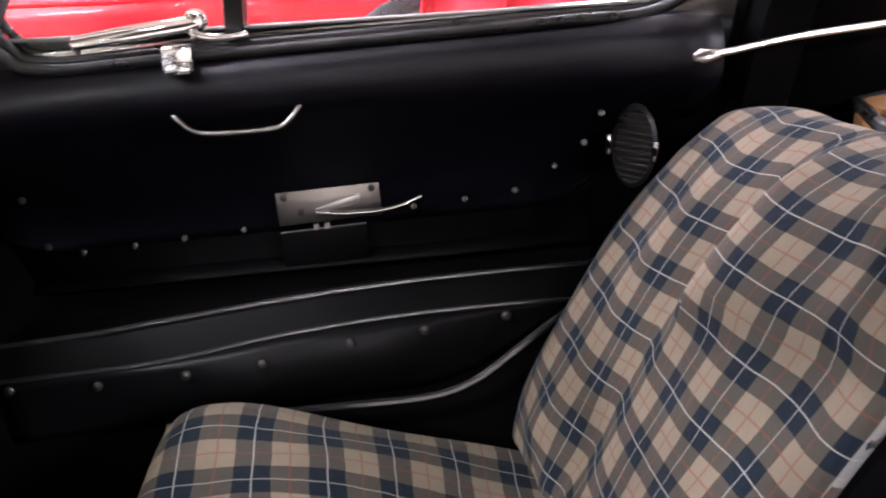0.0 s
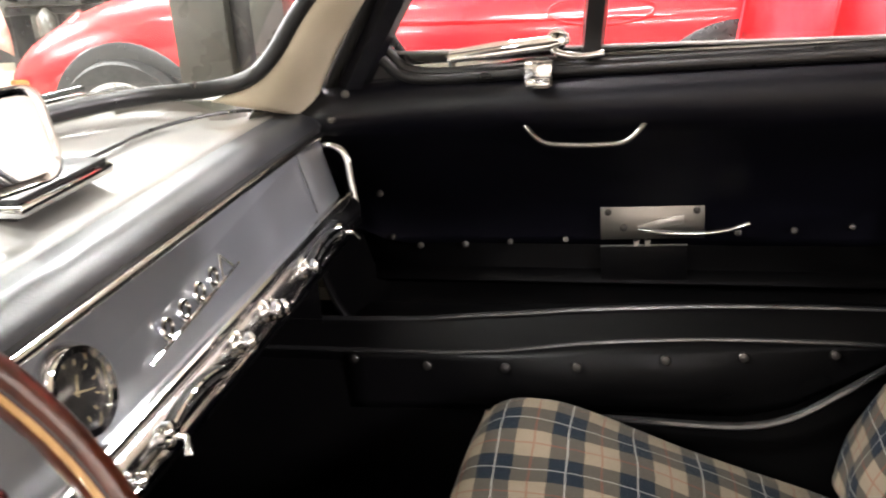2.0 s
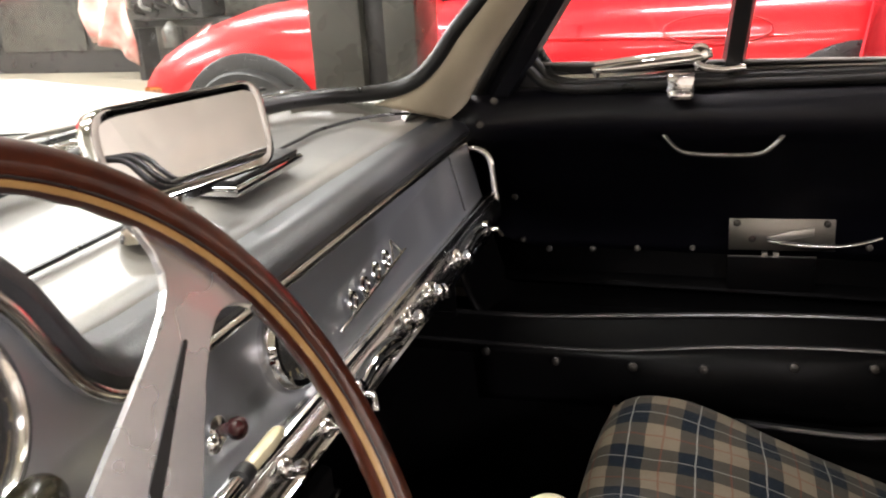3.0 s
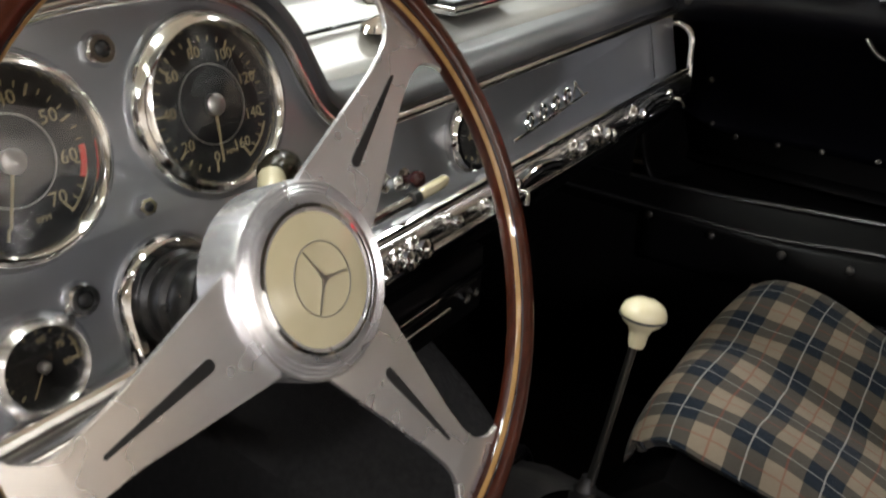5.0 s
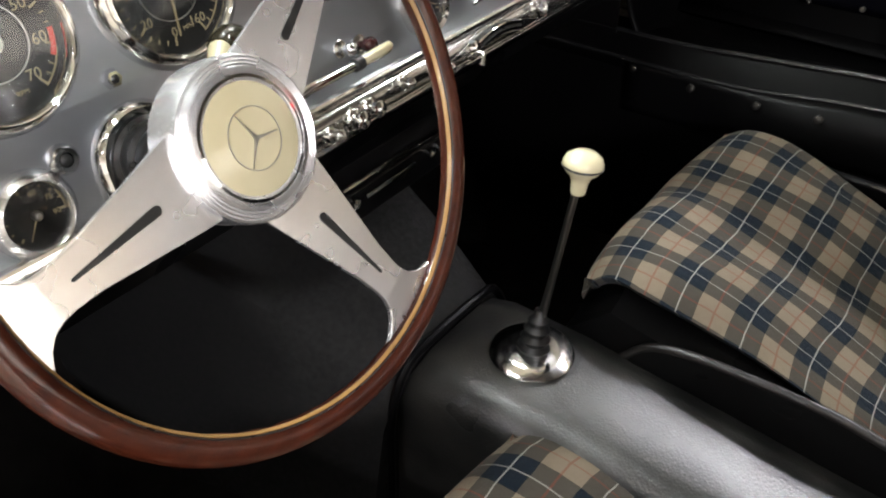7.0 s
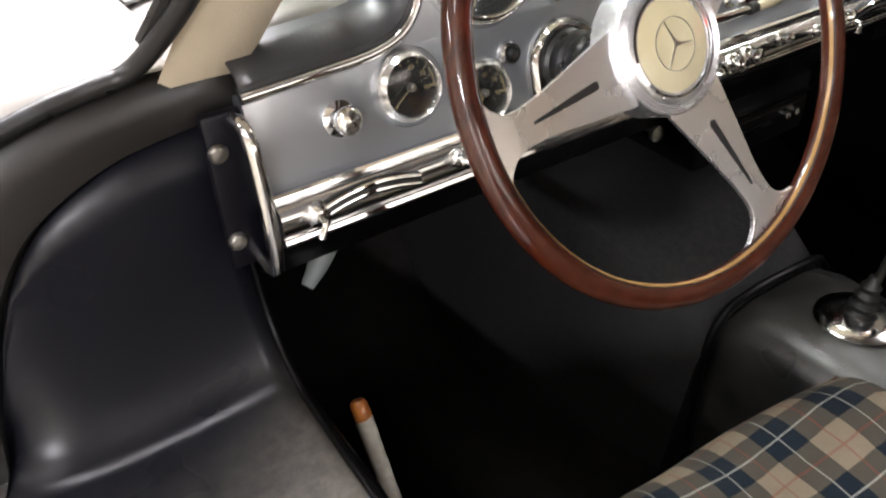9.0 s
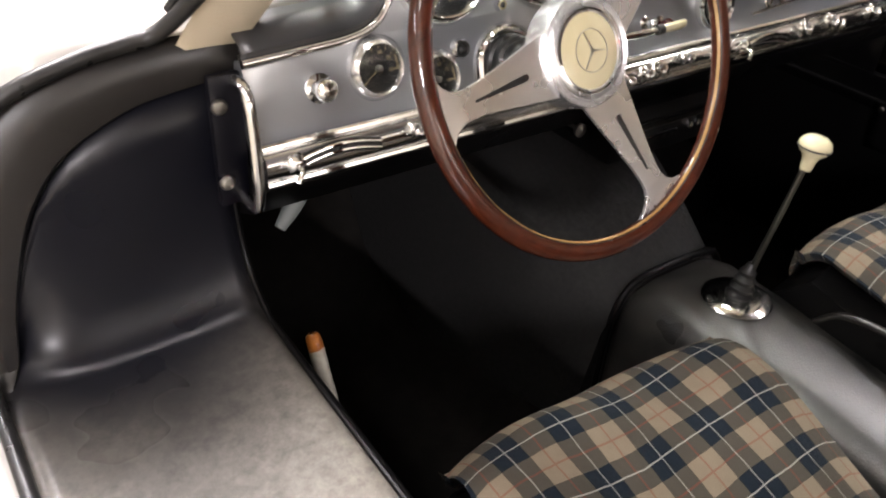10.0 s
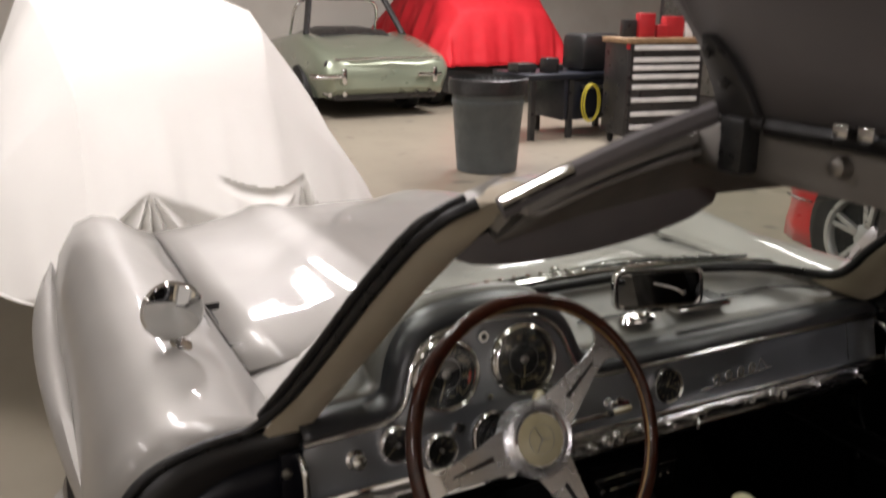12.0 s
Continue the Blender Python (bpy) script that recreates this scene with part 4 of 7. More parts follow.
for s in (-1, 1):
    rows = []
    for k in range(15):
        y = 0.632 + 0.267 * k / 14
        top = jamb_top(max(y, 0.64))
        dip = 0.008 * math.sin(math.pi * k / 14)
        row = [(x, s * y, 0.585 - dip) for x in (0.74, 0.5, 0.25, 0.0, -0.15, -0.28, -0.335)]
        rx, rz = 0.058, min(0.16, max(top - 0.590, 0.012))
        row += [(-0.400 - rx * math.sin(a), s * y, 0.585 + rz * (1 - math.cos(a)) - dip * math.cos(a)) for a in (0.0, 0.15, 0.3, 0.45, 0.6, 0.75, 0.9, 1.05, 1.2, 1.35, 1.5)]
        low_ = row[-1][2]
        row += [(-0.458, s * y, low_ + max(top - low_, 0.002) * q) for q in (0.1, 0.5, 1.0)]
        rows.append(row)
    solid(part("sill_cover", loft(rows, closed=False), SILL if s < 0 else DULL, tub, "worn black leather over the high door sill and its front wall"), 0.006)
    # padded leather frame round the front of the opening
    pad_rows = []
    ins, outs = ring_path([(-0.455, s * y, z) for y, z in JAMB], 4), ring_path([(-0.455, s * y, z) for y, z in RIM], 4)
    for k, (a, b) in enumerate(zip(ins, outs)):
        u = k / (len(ins) - 1)
        nx = -0.458 + 0.012 * u ** 3
        mid = a.lerp(b, 0.5)
        pad_rows.append([(nx - 0.004, a.y, a.z), (nx + 0.012, a.lerp(b, 0.12).y, a.lerp(b, 0.12).z), (nx + 0.016, mid.y, mid.z), (nx + 0.010, a.lerp(b, 0.85).y, a.lerp(b, 0.85).z), (nx - 0.004, b.y, b.z), (nx - 0.04, b.y, b.z - 0.004)])
    pad_rows.append([(-0.440, s * 0.876, 0.589), (-0.432, s * 0.879, 0.592), (-0.430, s * 0.888, 0.593), (-0.432, s * 0.897, 0.591), (-0.438, s * 0.903, 0.587), (-0.44, s * 0.904, 0.56)])
    pad_rows.append([(-0.408, s * 0.890, 0.580), (-0.406, s * 0.891, 0.5815), (-0.405, s * 0.894, 0.582), (-0.405, s * 0.898, 0.581), (-0.406, s * 0.902, 0.579), (-0.406, s * 0.904, 0.56)])
    solid(part("jamb_pad", loft(pad_rows, closed=False), JAMBPAD, tub, "padded leather frame at the front of the door opening"), 0.004)
    seal = [(0.74, s * 0.903, 0.581), (0.2, s * 0.903, 0.583), (-0.25, s * 0.904, 0.584), (-0.41, s * 0.906, 0.594)] + [(-0.44, s * (y + 0.004), z + 0.004) for y, z in RIM[::-1][1:] if y > 0.75]
    seal += [(-0.438, s * 0.722, 0.898), (-0.43, s * 0.690, 0.908)]
    seal += [(post_x(z) + 0.002, s * (yo - 0.012), z) for z, yo in zip(POST_Z[2:], POST_OUT[2:])] if s < 0 else [(-0.43, s * 0.655, 0.90)]
    part("door_seal", tube(ring_path(seal, 6), 0.0080, 10), RUBBER, tub, "black rubber seal along the door opening")
    if s < 0:
        lip = [(post_x(z) - 0.010, s * (yo - 0.003), z + 0.004) for z, yo in zip(POST_Z[1:], POST_OUT[1:])]
        part("outer_seal_lip", tube(ring_path(lip, 5), 0.0065, 8), RUBBER, tub)
    # inner side of the sill down to the floor
    wall = [[(x, s * 0.632, 0.583), (x, s * 0.622, 0.565), (x, s * 0.612, 0.45), (x, s * 0.60, 0.20)] for x in (-1.06, -0.6, -0.45, -0.2, 0.1, 0.4, 0.74)]
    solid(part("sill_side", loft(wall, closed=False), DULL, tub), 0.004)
    kick = [[(x, s * 0.63, z) for z in (0.58, 0.70, 0.86)] for x in (-1.06, -0.75, -0.46)]
    solid(part("kick_panel", loft(kick, closed=False), LEATHER, tub), 0.004)
    pip = [(-0.456, s * 0.632, 0.79), (-0.458, s * 0.631, 0.70), (-0.44, s * 0.631, 0.635), (-0.40, s * 0.632, 0.60), (-0.33, s * 0.633, 0.588), (0.0, s * 0.634, 0.586), (0.7, s * 0.634, 0.586)]
    if s < 0:
        part("sill_piping", tube(ring_path(pip, 5), 0.0035, 8), LEATHER, tub)
    rear = [[(x, s * y, z) for y, z in ((0.64, 0.58), (0.655, 0.75), (0.63, 0.95), (0.615, 1.0))] for x in (0.74 if s < 0 else 0.50, 0.9, 1.1)]
    solid(part("rear_side_trim", loft(rear, closed=False), DULL, tub), 0.006)
    pane = [[(x, s * y, z) for y, z in ((0.612, 1.0), (0.57, 1.09), (0.50, 1.19))] for x in (0.74 if s < 0 else 0.60, 0.85, 1.02)]
    part("quarter_window", loft(pane, closed=False), GLASS, tub, "clear rear quarter window").visible_shadow = False

# passenger sill: raised inner edge with two piped rims and a map pocket with press studs
PX = [-0.90, -0.40, -0.23, -0.08, 0.064, 0.207, 0.34, 0.45]
PZ = [0.598, 0.598, 0.609, 0.622, 0.630, 0.632, 0.630, 0.628]
LZ = [0.562, 0.563, 0.567, 0.586, 0.596, 0.597, 0.593, 0.59]
part("upper_piping", tube(ring_path([(x, 0.63, z) for x, z in zip(PX, PZ)], 5), 0.0042, 8), PIPING, tub, "glossy black piping on the sill edge")
part("lower_piping", tube(ring_path([(x, 0.604, z) for x, z in zip(PX, LZ)], 5), 0.0036, 8), PIPING, tub, "glossy black piping above the map pocket")
part("sill_edge_trim", loft([[(x, 0.72, 0.583), (x, 0.66, a - 0.006), (x, 0.632, a - 0.002), (x, 0.618, (a + b) / 2), (x, 0.605, b), (x, 0.612, b - 0.02), (x, 0.65, 0.5)] for x, a, b in zip(PX, PZ, LZ)]), DULL, tub)
pocket = []
for k in range(29):
    x = -0.42 + 0.72 * k / 28
    zt = float(np.interp(x, PX, LZ)) - 0.004
    zl = float(np.interp(x, [-0.42, -0.013, 0.102, 0.166, 0.22, 0.26, 0.30], [0.47, 0.486, 0.486, 0.502, 0.537, 0.566, 0.586]))
    zl = min(zl, zt - 0.004)
    bulge = 0.022 * math.sin(math.pi * min(max((x + 0.30) / 0.52, 0), 1)) * (1 + 0.12 * math.sin(31 * x))
    pocket.append([(x, 0.606 - bulge * math.sin(math.pi * min(q * 1.1, 1)) + 0.012 * q - 0.010 * q, zt + (zl - zt) * q) for q in (0, 0.12, 0.25, 0.4, 0.55, 0.7, 0.85, 1.0)])
solid(part("map_pocket", loft(pocket, closed=False), LEATHER, tub, "sagging black leather map pocket"), 0.004)
rimline = [(-0.10, 0.590, 0.482), (-0.013, 0.584, 0.484), (0.102, 0.582, 0.484), (0.166, 0.584, 0.500), (0.22, 0.588, 0.535), (0.26, 0.593, 0.562), (0.305, 0.60, 0.588)]
part("pocket_rim", tube(ring_path(rimline, 6), 0.0055, 8), PIPING, tub, "rolled glossy leather pocket rim")


def stud_mesh(r, name, mat):
    bm = lathe([(r, 0), (r, r * 0.35), (r * 0.72, r * 0.62), (r * 0.5, r * 0.5), (r * 0.3, r * 0.62), (r * 0.05, r * 0.66)], n=12)
    bmesh.ops.recalc_face_normals(bm, faces=bm.faces[:])
    mesh = bpy.data.meshes.new(name)
    bm.to_mesh(mesh)
    bm.free()
    for p in mesh.polygons:
        p.use_smooth = True
    mesh.materials.append(mat)
    return mesh


STUD = stud_mesh(0.0068, "press_stud", SCREWMETAL)
SCREW = stud_mesh(0.0054, "screw", SCREWMETAL)
for x, z in ((-0.409, 0.555), (-0.306, 0.549), (-0.197, 0.556), (-0.103, 0.565), (0.008, 0.578), (0.103, 0.583), (0.211, 0.587)):
    zt_, zl_ = float(np.interp(x, PX, LZ)) - 0.004, float(np.interp(x, [-0.42, -0.013, 0.102, 0.166, 0.22, 0.26, 0.30], [0.47, 0.486, 0.486, 0.502, 0.537, 0.566, 0.586]))
    q_ = max((zt_ - z + 0.004) / max(zt_ - zl_, 0.02), 0.05)
    deep = 0.03 * math.sin(math.pi * min(max((x + 0.30) / 0.52, 0), 1)) * (1 + 0.3 * math.sin(31 * x))
    link_part("press_stud", STUD, tub, frame_at((x, 0.600 - deep * math.sin(math.pi * min(q_ * 1.1, 1)), z - 0.004), (1, 0, 0), (0, 0.2, 1)))

# tunnel with its worn leather cover and the gear lever's place
tun = []
for x, zt, w in ((-0.345, 0.43, 0.105), (-0.335, 0.452, 0.10), (-0.30, 0.462, 0.10), (-0.2, 0.463, 0.098), (-0.05, 0.455, 0.092), (0.1, 0.445, 0.088), (0.35, 0.43, 0.085), (0.62, 0.42, 0.085)):
    tun.append([(x, -w - 0.012, 0.2), (x, -w - 0.006, 0.36), (x, -w, zt - 0.035), (x, -w + 0.018, zt - 0.010), (x, -w * 0.5, zt - 0.001), (x, 0, zt), (x, w * 0.5, zt - 0.001), (x, w - 0.018, zt - 0.010), (x, w, zt - 0.035), (x, w + 0.006, 0.36), (x, w + 0.012, 0.2)])
part("tunnel_cover", loft(tun), WORN, tub, "worn grey-black leather tunnel cover")
front = []
for x, zt, w in ((-0.34, 0.445, 0.125), (-0.45, 0.50, 0.16), (-0.60, 0.56, 0.20), (-0.8, 0.60, 0.24), (-1.05, 0.62, 0.27)):
    front.append([(x, -w - 0.05, 0.2), (x, -w - 0.01, 0.38), (x, -w * 0.85, zt - 0.03), (x, -w * 0.5, zt), (x, 0, zt + 0.006), (x, w * 0.5, zt), (x, w * 0.85, zt - 0.03), (x, w + 0.01, 0.38), (x, w + 0.05, 0.2)])
part("gearbox_cover", loft(front), GEARMAT, tub, "dark grey textured gearbox cover")
part("cover_piping", tube(ring_path([(-0.338, -0.13, 0.25), (-0.34, -0.122, 0.38), (-0.34, -0.095, 0.445), (-0.338, -0.05, 0.462), (-0.337, 0.05, 0.462), (-0.34, 0.095, 0.445), (-0.34, 0.122, 0.38), (-0.338, 0.13, 0.25)], 5), 0.006, 8), LEATHER, tub)

# ---- dashboard ----
TILT_D = math.atan(0.25)
UP_D = Vector((-math.sin(TILT_D), 0, math.cos(TILT_D)))
N_D = Vector((math.cos(TILT_D), 0, math.sin(TILT_D)))


def dash_x(z):
    return -0.405 - 0.25 * (z - 0.78)


def on_dash(y, z, off=0.0):
    """A matrix on the face of the dash: x to the passenger, y up, z towards the seats."""
    m = Matrix((Vector((0, 1, 0)), UP_D, N_D)).transposed().to_4x4()
    m.translation = Vector((dash_x(z), y, z)) + N_D * off
    return m


dash = thing("dashboard", "satin grey-blue metal dashboard with padded black leather top", "dashboard", (-0.5, 0, 0.75))
left_part = [(-0.622, 0.866), (-0.56, 0.8685), (-0.51, 0.871), (-0.478, 0.879), (-0.458, 0.897), (-0.448, 0.925), (-0.436, 0.955), (-0.415, 0.978), (-0.385, 0.991), (-0.34, 0.998)]
OUTLINE = left_part + [(-0.30, 0.9995)] + [(-0.26, 0.998), (-0.215, 0.991), (-0.186, 0.976), (-0.166, 0.952), (-0.154, 0.922), (-0.142, 0.897), (-0.120, 0.879), (-0.088, 0.8725)] + [(0.0, 0.871), (0.15, 0.871), (0.3, 0.871), (0.45, 0.8705), (0.56, 0.8695), (0.605, 0.868)]
edge3 = ring_path([(y, z, 0) for y, z in OUTLINE], 4)
zc = 0.85
face = [(p.x, (p.y - zc) / UP_D.z) for p in edge3] + [(0.605, (0.772 - zc) / UP_D.z), (-0.622, (0.772 - zc) / UP_D.z)]
part("dash_panel", plate(face, 0.02, on_dash(0, zc), 0.0015), DASH, dash, "satin grey-blue painted metal panel")
part("glovebox_gap", tube([on_dash(0.52, z, 0.0004).translation for z in (0.792, 0.862)], 0.0014, 6), BLACK, dash)
part("top_trim", tube([on_dash(p.x, p.y - 0.001, 0.003).translation for p in edge3], 0.0055, 10), POLISHED, dash, "bright trim along the dash edge")

# padded top: follows the panel's edge, then settles to a level shelf below the screen
pad_rows = []
for i, p in enumerate(edge3):
    a, b = edge3[max(i - 1, 0)], edge3[min(i + 1, len(edge3) - 1)]
    tn = (b - a).normalized()
    nr = Vector((-tn.y, tn.x, 0))
    row = []
    for d, dx in ((0.002, -0.004), (0.004, 0.004), (0.011, 0.009), (0.020, 0.006), (0.027, -0.008), (0.031, -0.03), (0.033, -0.06)):
        q = p + nr * d
        row.append((dash_x(q.y) + dx, q.x, q.y))
    q = p + nr * 0.033
    fl = 0.906
    for x, w, base in ((-0.535, 0.92, 0.915), (-0.575, 0.6, 0.925), (-0.61, 0.25, 0.931), (-0.645, 0.06, 0.935), (-0.69, 0.0, 0.938)):
        xx = max(x, screen_x(min(abs(q.x), 0.575)) + 0.004)
        dropz = 0.03 * max(0, abs(q.x) - 0.5) / 0.12
        row.append((xx, q.x, base - dropz + (q.y - fl) * w))
    for k in range(7, len(row)):
        if row[k][0] > row[6][0]:
            row[k] = (row[6][0] - 0.001 * k, row[k][1], row[k][2])
    pad_rows.append(row)
# pale top carries the painted glare, the roll keeps the leather's own black
solid(part("padded_top", loft([r_[5:] for r_ in pad_rows], closed=False), PAD_GLARE, dash, "padded leather dash top with a cowl over the dials"), 0.004)
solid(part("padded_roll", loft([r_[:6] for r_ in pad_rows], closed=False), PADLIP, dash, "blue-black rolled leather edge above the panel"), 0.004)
seam = [(-0.545, y, 0.9175 + 0.003) for y in np.linspace(-0.06, 0.40, 12)] + [(-0.53, 0.47, 0.919), (-0.50, 0.53, 0.915), (-0.47, 0.565, 0.908)]
part("top_seam", tube(ring_path(seam, 3), 0.0022, 6), BLACK, dash)

# lower ledge with chrome edge
ledge = [[(-0.410, y, 0.787), (-0.392, y, 0.785), (-0.383, y, 0.780), (-0.380, y, 0.772), (-0.381, y, 0.760), (-0.386, y, 0.754), (-0.396, y, 0.752), (-0.412, y, 0.754)] for y in (-0.622, -0.4, -0.1, 0.2, 0.605)]
part("control_ledge", loft(ledge), LEDGE, dash, "polished metal ledge carrying the heater controls")
part("ledge_strip", tube([(-0.392, -0.622, 0.7885), (-0.392, 0.605, 0.7885)], 0.0042, 8), POLISHED, dash)
part("ledge_foot", tube([(-0.383, -0.622, 0.753), (-0.383, 0.605, 0.753)], 0.0045, 8), CHROME, dash)


def turned(name, profile, y, z, mat, parent, off=0.0, n=24, label=""):
    return part(name, lathe(profile, on_dash(y, z, off), n), mat, parent, label)


def gauge(name, label, y, z, r, big, start, sweep, texts, red=None, needle=0.0):
    """A round instrument: bezel, dial, marks, numerals, pointer and glass."""
    g = thing(name, label, "gauge", tuple(on_dash(y, z).translation))
    m = on_dash(y, z)
    k = 0.012 if big else 0.009
    turned("bezel", [(r * (0.96 if big else 0.90), 0.002), (r * (0.98 if big else 0.92), k), (r * (1.03 if big else 1.0), k + 0.003), (r * (1.12 if big else 1.10), k), (r * (1.22 if big else 1.31), 0.001), (r * (1.22 if big else 1.31), 0.0)], y, z, POLISHED if big else BEZEL, g, n=44, label="chrome ring")
    turned("dial", [(0.0004, 0.0035), (r * 0.5, 0.0035), (r * 0.98, 0.0035), (r * 0.98, 0.001)], y, z, DIAL, g, n=40)
    marks = bmesh.new()
    count = 33 if big else 11
    for i in range(count):
        a = radians(start - sweep * i / (count - 1))
        long = i % (4 if big else 5) == 0
        w, l = (0.0007 if long else 0.0004), r * (0.13 if long else 0.07)
        rot = m @ Matrix.Rotation(a, 4, "Z")
        box((r * 0.86 - l, -w, 0.0036), (r * 0.86, w, 0.0042), rot, bm=marks)
    part("tick_marks", marks, MARK, g, flat=True)
    if big:
        part("inner_ring", lathe([(r * 0.50, 0.0036), (r * 0.50, 0.0046), (r * 0.515, 0.0046), (r * 0.515, 0.0036)], on_dash(y, z), 40, ends=False), SATIN, g)
    arc = bmesh.new()
    for i in range(14):
        a0 = radians(start - sweep + 34 * i / 14)
        box((r * 0.865, -0.0011, 0.0036), (r * 0.885, 0.0024, 0.0043), m @ Matrix.Rotation(a0, 4, "Z"), bm=arc)
    part("scale_arc", arc, MARK, g, flat=True)
    if red:
        bm = bmesh.new()
        for i in range(12):
            a0 = radians(red[0] + (red[1] - red[0]) * i / 11)
            box((r * 0.80, -r * 0.022, 0.0036), (r * 0.87, r * 0.022, 0.0044), m @ Matrix.Rotation(a0, 4, "Z"), bm=bm)
        part("red_zone", bm, REDMARK, g, flat=True)
    for text, a, rr, size in texts:
        lettering("numeral", text, size, m @ Matrix.Translation((rr * r * math.cos(radians(a)), rr * r * math.sin(radians(a)), 0.0040)), MARK, g)
    a = radians(needle)
    nd = plate([(-r * 0.14, -r * 0.022), (r * 0.72, -r * 0.012), (r * 0.74, 0), (r * 0.72, r * 0.012), (-r * 0.14, r * 0.022)], 0.0008, m @ Matrix.Translation((0, 0, 0.0068)) @ Matrix.Rotation(a, 4, "Z"))
    part("needle", nd, MARK, g, "pale yellow pointer", flat=True)
    turned("needle_cap", [(r * 0.14, 0.0045), (r * 0.14, 0.0085), (r * 0.09, 0.0105), (0.0004, 0.011)], y, z, SATIN, g)
    lens = turned("glass", [(0.0004, k + 0.0012), (r * 0.5, k + 0.0008), (r * (0.975 if big else 0.91), k - 0.001)], y, z, LENS, g, n=40)
    lens.visible_shadow = False
    return g


def arc_texts(words, start, sweep, first, step, rr, size):
    return [(w, start - sweep * (first + step * i), rr, size) for i, w in enumerate(words)]


S0, SW, V0, VW = 250, 304.5, 259, 321
gauge("tachometer", "large round black tachometer with yellow figures and red band", -0.385, 0.925, 0.0515, True, S0, SW,
      arc_texts(["10", "20", "30", "40", "50", "60", "70"], S0, SW, 1 / 7, 1 / 7, 0.66, 0.0115) + [("RPM", 282, 0.72, 0.005)], red=(-26, -4), needle=250)
gauge("speedometer", "large round black speedometer with yellow figures", -0.242, 0.924, 0.0530, True, V0, VW,
      arc_texts(["0", "20", "40", "60", "80", "100", "120", "140", "160"], V0, VW, 0.0, 0.125, 0.67, 0.0105) + [("MPH", 281, 0.66, 0.005)], needle=264)
for y, z, r, nd in ((-0.477, 0.836, 0.0265, 215), (-0.4055, 0.812, 0.0255, 235)):
    gauge("small_gauge", "small round black gauge in a wide chrome ring", y, z, r, False, 220, 230, [("60", 75, 0.62, 0.0058), ("75", 30, 0.62, 0.0058), ("90", -15, 0.62, 0.0058)], needle=nd)

# clock-like round dial beside the glovebox lid
clock = thing("dash_clock", "round black dash clock in a chrome ring", "clock", tuple(on_dash(0.047, 0.828).translation))
turned("clock_ring", [(0.024, 0.002), (0.026, 0.012), (0.031, 0.013), (0.035, 0.004), (0.035, 0.0)], 0.047, 0.828, CHROME, clock, n=36)
turned("clock_face", [(0.0004, 0.004), (0.0255, 0.004), (0.0255, 0.001)], 0.047, 0.828, DIAL, clock, n=32)
hands = bmesh.new()
for q in range(12):
    box((0.0185, -0.0006, 0.0041), (0.0225, 0.0006, 0.0047), on_dash(0.047, 0.828) @ Matrix.Rotation(radians(30 * q), 4, "Z"), bm=hands)
part("clock_marks", hands, MARK, clock, flat=True)
for ang, ln_ in ((62, 0.012), (-20, 0.017)):
    part("clock_hand", plate([(-0.003, -0.0009), (ln_, -0.0005), (ln_, 0.0005), (-0.003, 0.0009)], 0.0006, on_dash(0.047, 0.828, 0.006) @ Matrix.Rotation(radians(ang), 4, "Z")), MARK, clock, flat=True)
turned("clock_dome", [(0.0004, 0.014), (0.012, 0.0125), (0.0245, 0.008)], 0.047, 0.828, LENS, clock, n=32).visible_shadow = False


def knob(name, label, y, z, r, mat=CHROME, length=0.018, tip=None):
    k = thing(name, label, "knob", tuple(on_dash(y, z).translation))
    turned("collar", [(r * 1.25, 0.0), (r * 1.25, 0.002), (r * 0.9, 0.004), (r * 0.5, 0.005)], y, z, CHROME, k, n=18)
    turned("cap", [(r * 0.5, 0.004), (r * 0.55, length * 0.5), (r * 0.95, length * 0.62), (r, length * 0.78), (r * 0.86, length * 0.92), (r * 0.5, length * 1.02), (0.0004, length * 1.06)], y, z, tip or mat, k, n=18)
    return k


knob("light_switch", "large turned chrome light switch knob", -0.545, 0.828, 0.0125, mat=POLISHED, length=0.024)
def ringed(name, label, y, z, r):
    k = thing(name, label, "switch", tuple(on_dash(y, z).translation))
    turned("ring", [(r * 1.3, 0.0), (r * 1.3, 0.003), (r, 0.007), (r * 0.62, 0.007), (r * 0.5, 0.004)], y, z, CHROME, k, n=6 if r < 0.007 else 20)
    turned("centre", [(r * 0.55, 0.003), (r * 0.5, 0.0066), (r * 0.2, 0.0078), (0.0004, 0.008)], y, z, BLACK, k, n=14)
    return k


ringed("indicator_lamp", "small chrome ringed lamp with a dark lens", -0.313, 0.972, 0.0085)
ringed("trip_reset", "small chrome hexagonal push button", -0.312, 0.876, 0.0062)
ringed("ignition_lock", "chrome ringed ignition lock with a dark centre", -0.370, 0.838, 0.0090)
knob("choke_pull", "chrome choke pull knob", -0.082, 0.822, 0.007, length=0.02)
knob("wiper_pull", "chrome pull knob with a dark red tip", -0.056, 0.818, 0.008, length=0.022, tip=OXBLOOD)

